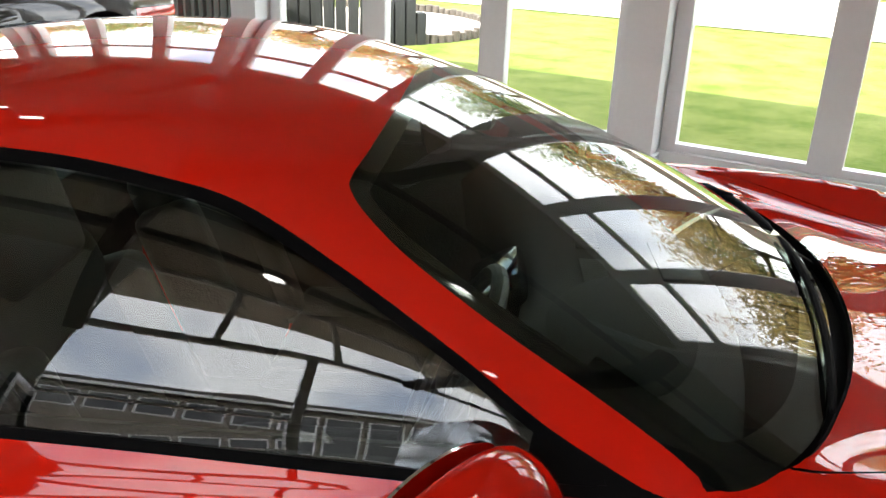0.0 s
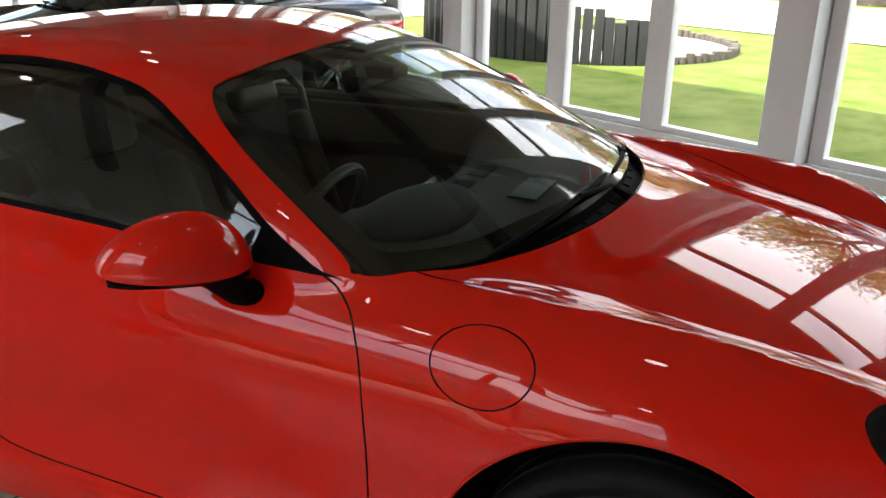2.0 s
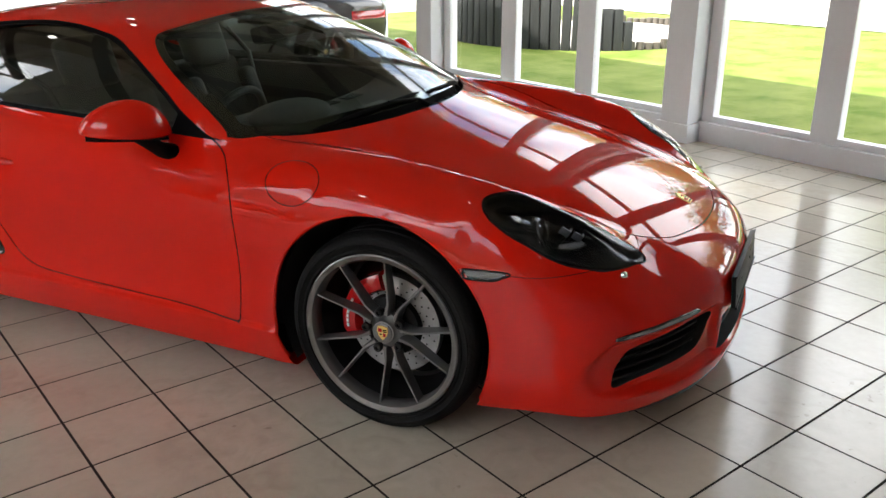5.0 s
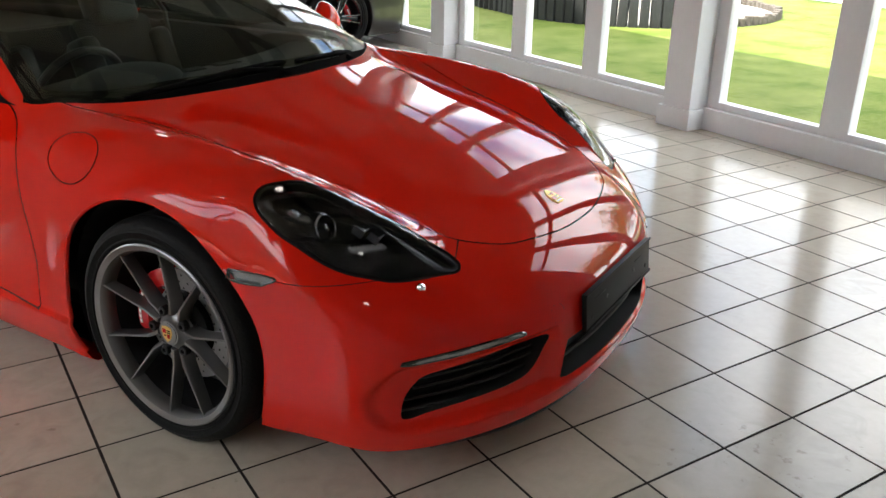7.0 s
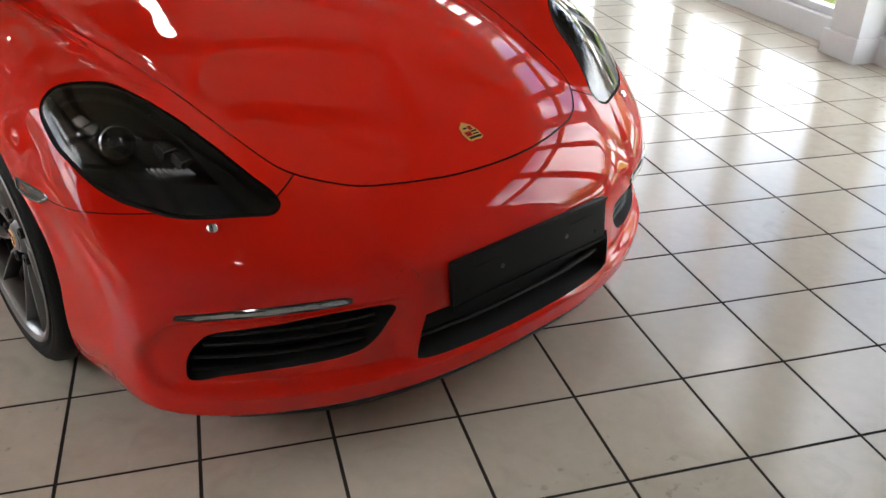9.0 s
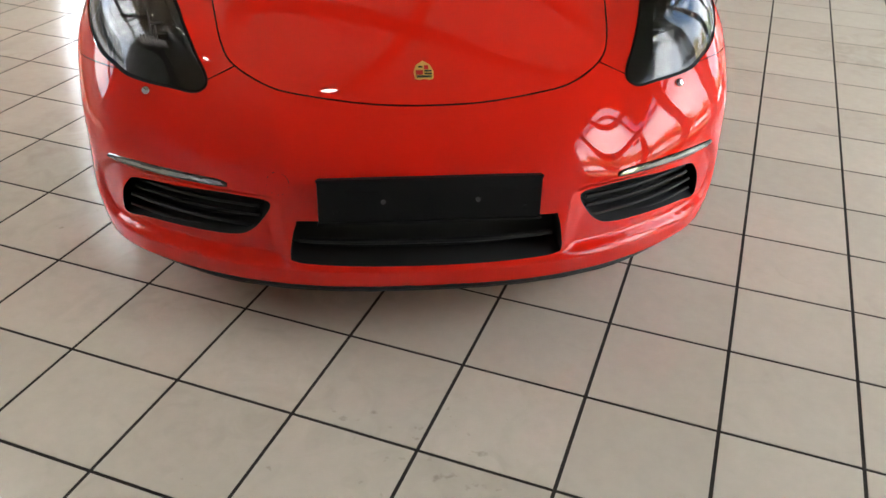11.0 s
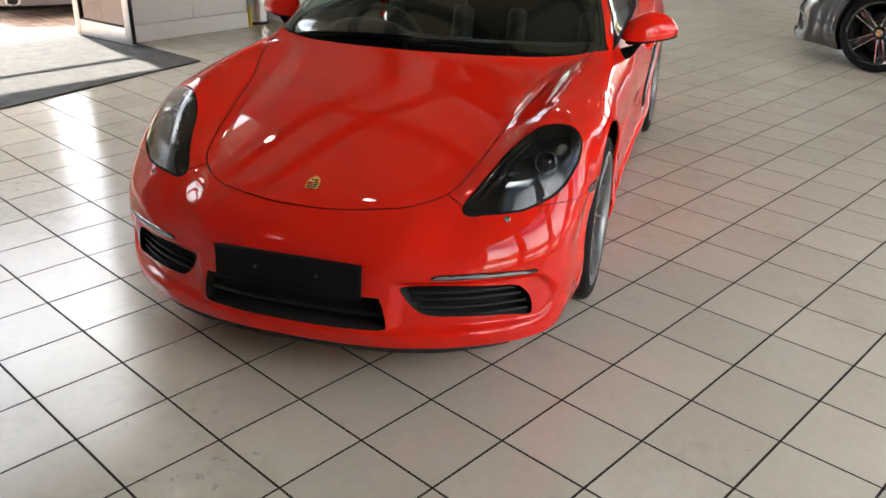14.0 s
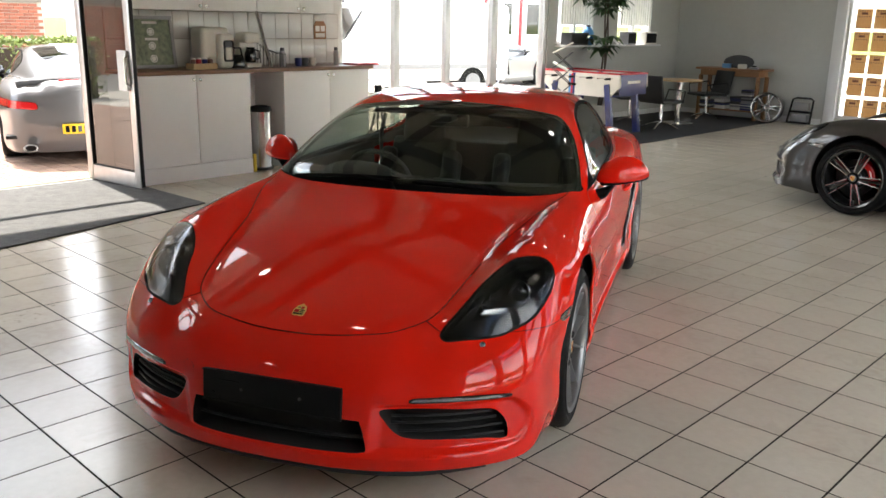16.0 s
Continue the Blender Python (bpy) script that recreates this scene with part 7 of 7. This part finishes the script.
facing = Matrix(((0, 0, 1, 0), (1, 0, 0, 0), (0, 1, 0, 0), (0, 0, 0, 1)))
part("gable", plate([(-6.6, 7.3), (2.2, 7.3), (-2.0, 8.1)], -20.2, -19.97, facing), cladding, house, smooth=False)
part("roof", plate([(-18.5, 7.3), (7.6, 7.3), (6.5, 7.75), (-17.4, 7.75)], -27, -19.6, facing), beam_brown, house, smooth=False)
part("fascia", box((-19.6, -18.5, 7.28), (-19.55, 7.6, 7.5), 0.01), white_paint, house)
for k in range(18):
    y = -16.5 + k * 1.25
    w = part("window", box((-19.96, y, 5.7), (-19.9, y + 1.08, 6.9), 0.01), white_paint, house)
    part("window_pane", box((-19.9, y + 0.07, 5.78), (-19.89, y + 1.01, 6.82)), black_gloss, w, smooth=False)
shop = thing("workshop_building", pose(0, 0, 0), "long low workshop with red and white doors", "building")
part("wall", box((-24.2, 9.5, -0.12), (-24.0, 34, 5.2)), wall_white, shop, smooth=False)
for k in range(9):
    w = part("window", box((-24.0, 11 + k * 2.5, 1.0), (-23.95, 12.6 + k * 2.5, 2.6), 0.01), white_paint, shop)
    part("window_pane", box((-23.95, 11.1 + k * 2.5, 1.1), (-23.94, 12.5 + k * 2.5, 2.5)), black_gloss, w, smooth=False)
    part("red_post", box((-24.0, 10.6 + k * 2.5, 0), (-23.92, 10.75 + k * 2.5, 4.6), 0.01), sign_red, shop)
part("roof", box((-28, 9.2, 5.2), (-23.4, 34.4, 5.5)), cladding, shop, smooth=False)


def build_van(m):
    van = thing("white_van", m, "plain white panel van parked outside", "van")
    to_side = Matrix(((1, 0, 0, 0), (0, 0, 1, 0), (0, 1, 0, 0), (0, 0, 0, 1)))
    side = [(2.35, 0.35), (2.4, 0.75), (2.25, 1.05), (1.55, 1.2), (1.0, 1.95), (0.7, 2.05), (-2.35, 2.08), (-2.45, 1.9), (-2.45, 0.35)]
    bm = plate(side, -0.95, 0.95, to_side)
    bmesh.ops.bevel(bm, geom=[e for e in bm.edges], offset=0.06, segments=3, affect="EDGES")
    part("body", bm, paint_white, van)
    for s in (-1, 1):
        part("side_moulding", box((-2.2, s * 0.95 - 0.01, 0.62), (2.0, s * 0.95 + 0.015, 0.72), 0.006), mid_grey, van)
        for x in (1.5, -1.5):
            w = part("wheel", lathe([(0.001, -0.1), (0.2, -0.1), (0.31, -0.1), (0.33, -0.06), (0.33, 0.06), (0.31, 0.1), (0.2, 0.09), (0.001, 0.08)], 32, Matrix.Translation((x, s * 0.88, 0.33)) @ pose(0, 0, 0, 90, 0, 0 if s < 0 else 180)), rubber, van)
            part("hub_cap", lathe([(0.001, 0.1), (0.19, 0.095), (0.19, 0.085), (0.001, 0.085)], 24, Matrix.Translation((x, s * 0.88, 0.33)) @ pose(0, 0, 0, 90, 0, 0 if s < 0 else 180)), mid_grey, w)
    part("windscreen", plate([(-0.8, 0), (0.8, 0), (0.7, 0.85), (-0.7, 0.85)], 0, 0.01, Matrix.Translation((1.57, 0, 1.22)) @ Matrix(((0, -0.58, 0.81, 0), (1, 0, 0, 0), (0, 0.81, 0.58, 0), (0, 0, 0, 1)))), black_gloss, van, smooth=False)
    return van


build_van(pose(-12.6, 12.2, -0.02, 0, 0, 250))

silver = build_car(pose(-10.67, 3.84, -0.02, 0, 0, 160), paint_silver, "silver coupe with a rear wing parked on the forecourt", wheel_silver)
part("rear_wing", sweep([(-3.1 - 0.12 * math.cos(1.45 * y), y, 0.9 + 0.04 * (1 - (y / 0.7) ** 2)) for y in np.linspace(-0.68, 0.68, 25)], 0.045, 10), paint_silver, silver, "raised tail wing")
part("brake_strip", box((-3.3, -0.25, 0.925), (-3.25, 0.25, 0.95), 0.005), tail_red, silver)
rear = part("number_plate", box((-3.462, -0.26, 0.36), (-3.45, 0.26, 0.47), 0.003), plate_yellow, silver, "yellow rear number plate")
part("plate_bar", boxes(*[((-3.466, -0.2 + 0.065 * k, 0.38), (-3.461, -0.16 + 0.065 * k, 0.45)) for k in range(7)]), black_gloss, rear, smooth=False)
for s in (-1, 1):
    part("exhaust", lathe([(0.04, 0), (0.055, 0), (0.055, 0.14), (0.04, 0.14)], 24, Matrix.Translation((-3.36, s * 0.6, 0.22)) @ pose(0, 0, 0, 0, -90, 0) @ Matrix.Diagonal((0.8, 1.4, 1, 1)), closed=True), chrome, silver)
    part("exhaust_bore", lathe([(0.001, 0.1), (0.038, 0.1), (0.038, 0.105), (0.001, 0.105)], 20, Matrix.Translation((-3.36, s * 0.6, 0.22)) @ pose(0, 0, 0, 0, -90, 0) @ Matrix.Diagonal((0.8, 1.4, 1, 1))), gap_black, silver)
    part("bumper_slot", box((-3.3, s * 0.78 - 0.1, 0.3), (-3.12, s * 0.78 + 0.06, 0.34), 0.01), black_plastic, silver)
build_car(pose(-9.3, 6.4, -0.02, 0, 0, 20), paint_black, "black coupe parked outside the entrance", wheel_grey, cabin_in=False)
build_car(pose(-13.5, 17.5, -0.02, 0, 0, 100), paint_silver, "silver coupe parked by the workshop", wheel_silver, cabin_in=False)
build_car(pose(6.8, 24.0, -0.1, 0, 0, 80), paint_silver, "silver coupe parked on the lawn edge", wheel_silver, cabin_in=False)
# ---- floor ----
base = tagged(part("floor", box((WEST, SOUTH, -0.15), (EAST, NORTH, -0.0013)), grout, None, smooth=False), "beige square ceramic floor tiles with dark joints", "floor", kind="structure")
TJ, TB = 0.0035, 0.001
TILE_FACES = [(4, 5, 6, 7), (0, 1, 5, 4), (1, 2, 6, 5), (2, 3, 7, 6), (3, 0, 4, 7)]


def tile_points(x, y, x1=None, y1=None):
    a, b, c, d = x + TJ, y + TJ, (x1 or x + S) - TJ, (y1 or y + S) - TJ
    e = TB
    return [(a, b, -0.004), (c, b, -0.004), (c, d, -0.004), (a, d, -0.004), (a + e, b + e, 0), (c - e, b + e, 0), (c - e, d - e, 0), (a + e, d - e, 0)]


tile_mesh = bpy.data.meshes.new("tile")
tile_mesh.from_pydata(tile_points(0, 0), [], TILE_FACES)
tile_mesh.materials.append(tile_beige)
far_v, far_f = [], []
for i in range(math.floor(WEST / S), math.ceil(EAST / S)):
    for j in range(math.floor(SOUTH / S), math.ceil(NORTH / S)):
        x0, y0, x1, y1 = max(i * S, WEST), max(j * S, SOUTH), min((i + 1) * S, EAST), min((j + 1) * S, NORTH)
        if -6 <= i <= 5 and -8 <= j <= 13:
            ob = new("tile", tile_mesh)
            ob.parent, ob.location = base, (i * S, j * S, 0)
        elif x1 - x0 > 0.02 and y1 - y0 > 0.02:
            far_f += [tuple(len(far_v) + k for k in f) for f in TILE_FACES]
            far_v += tile_points(x0, y0, x1 if x1 else 1e-9, y1 if y1 else 1e-9)
tagged(arrays("floor_tiles", far_v, far_f, tile_far, base, smooth=False), kind="stuff")
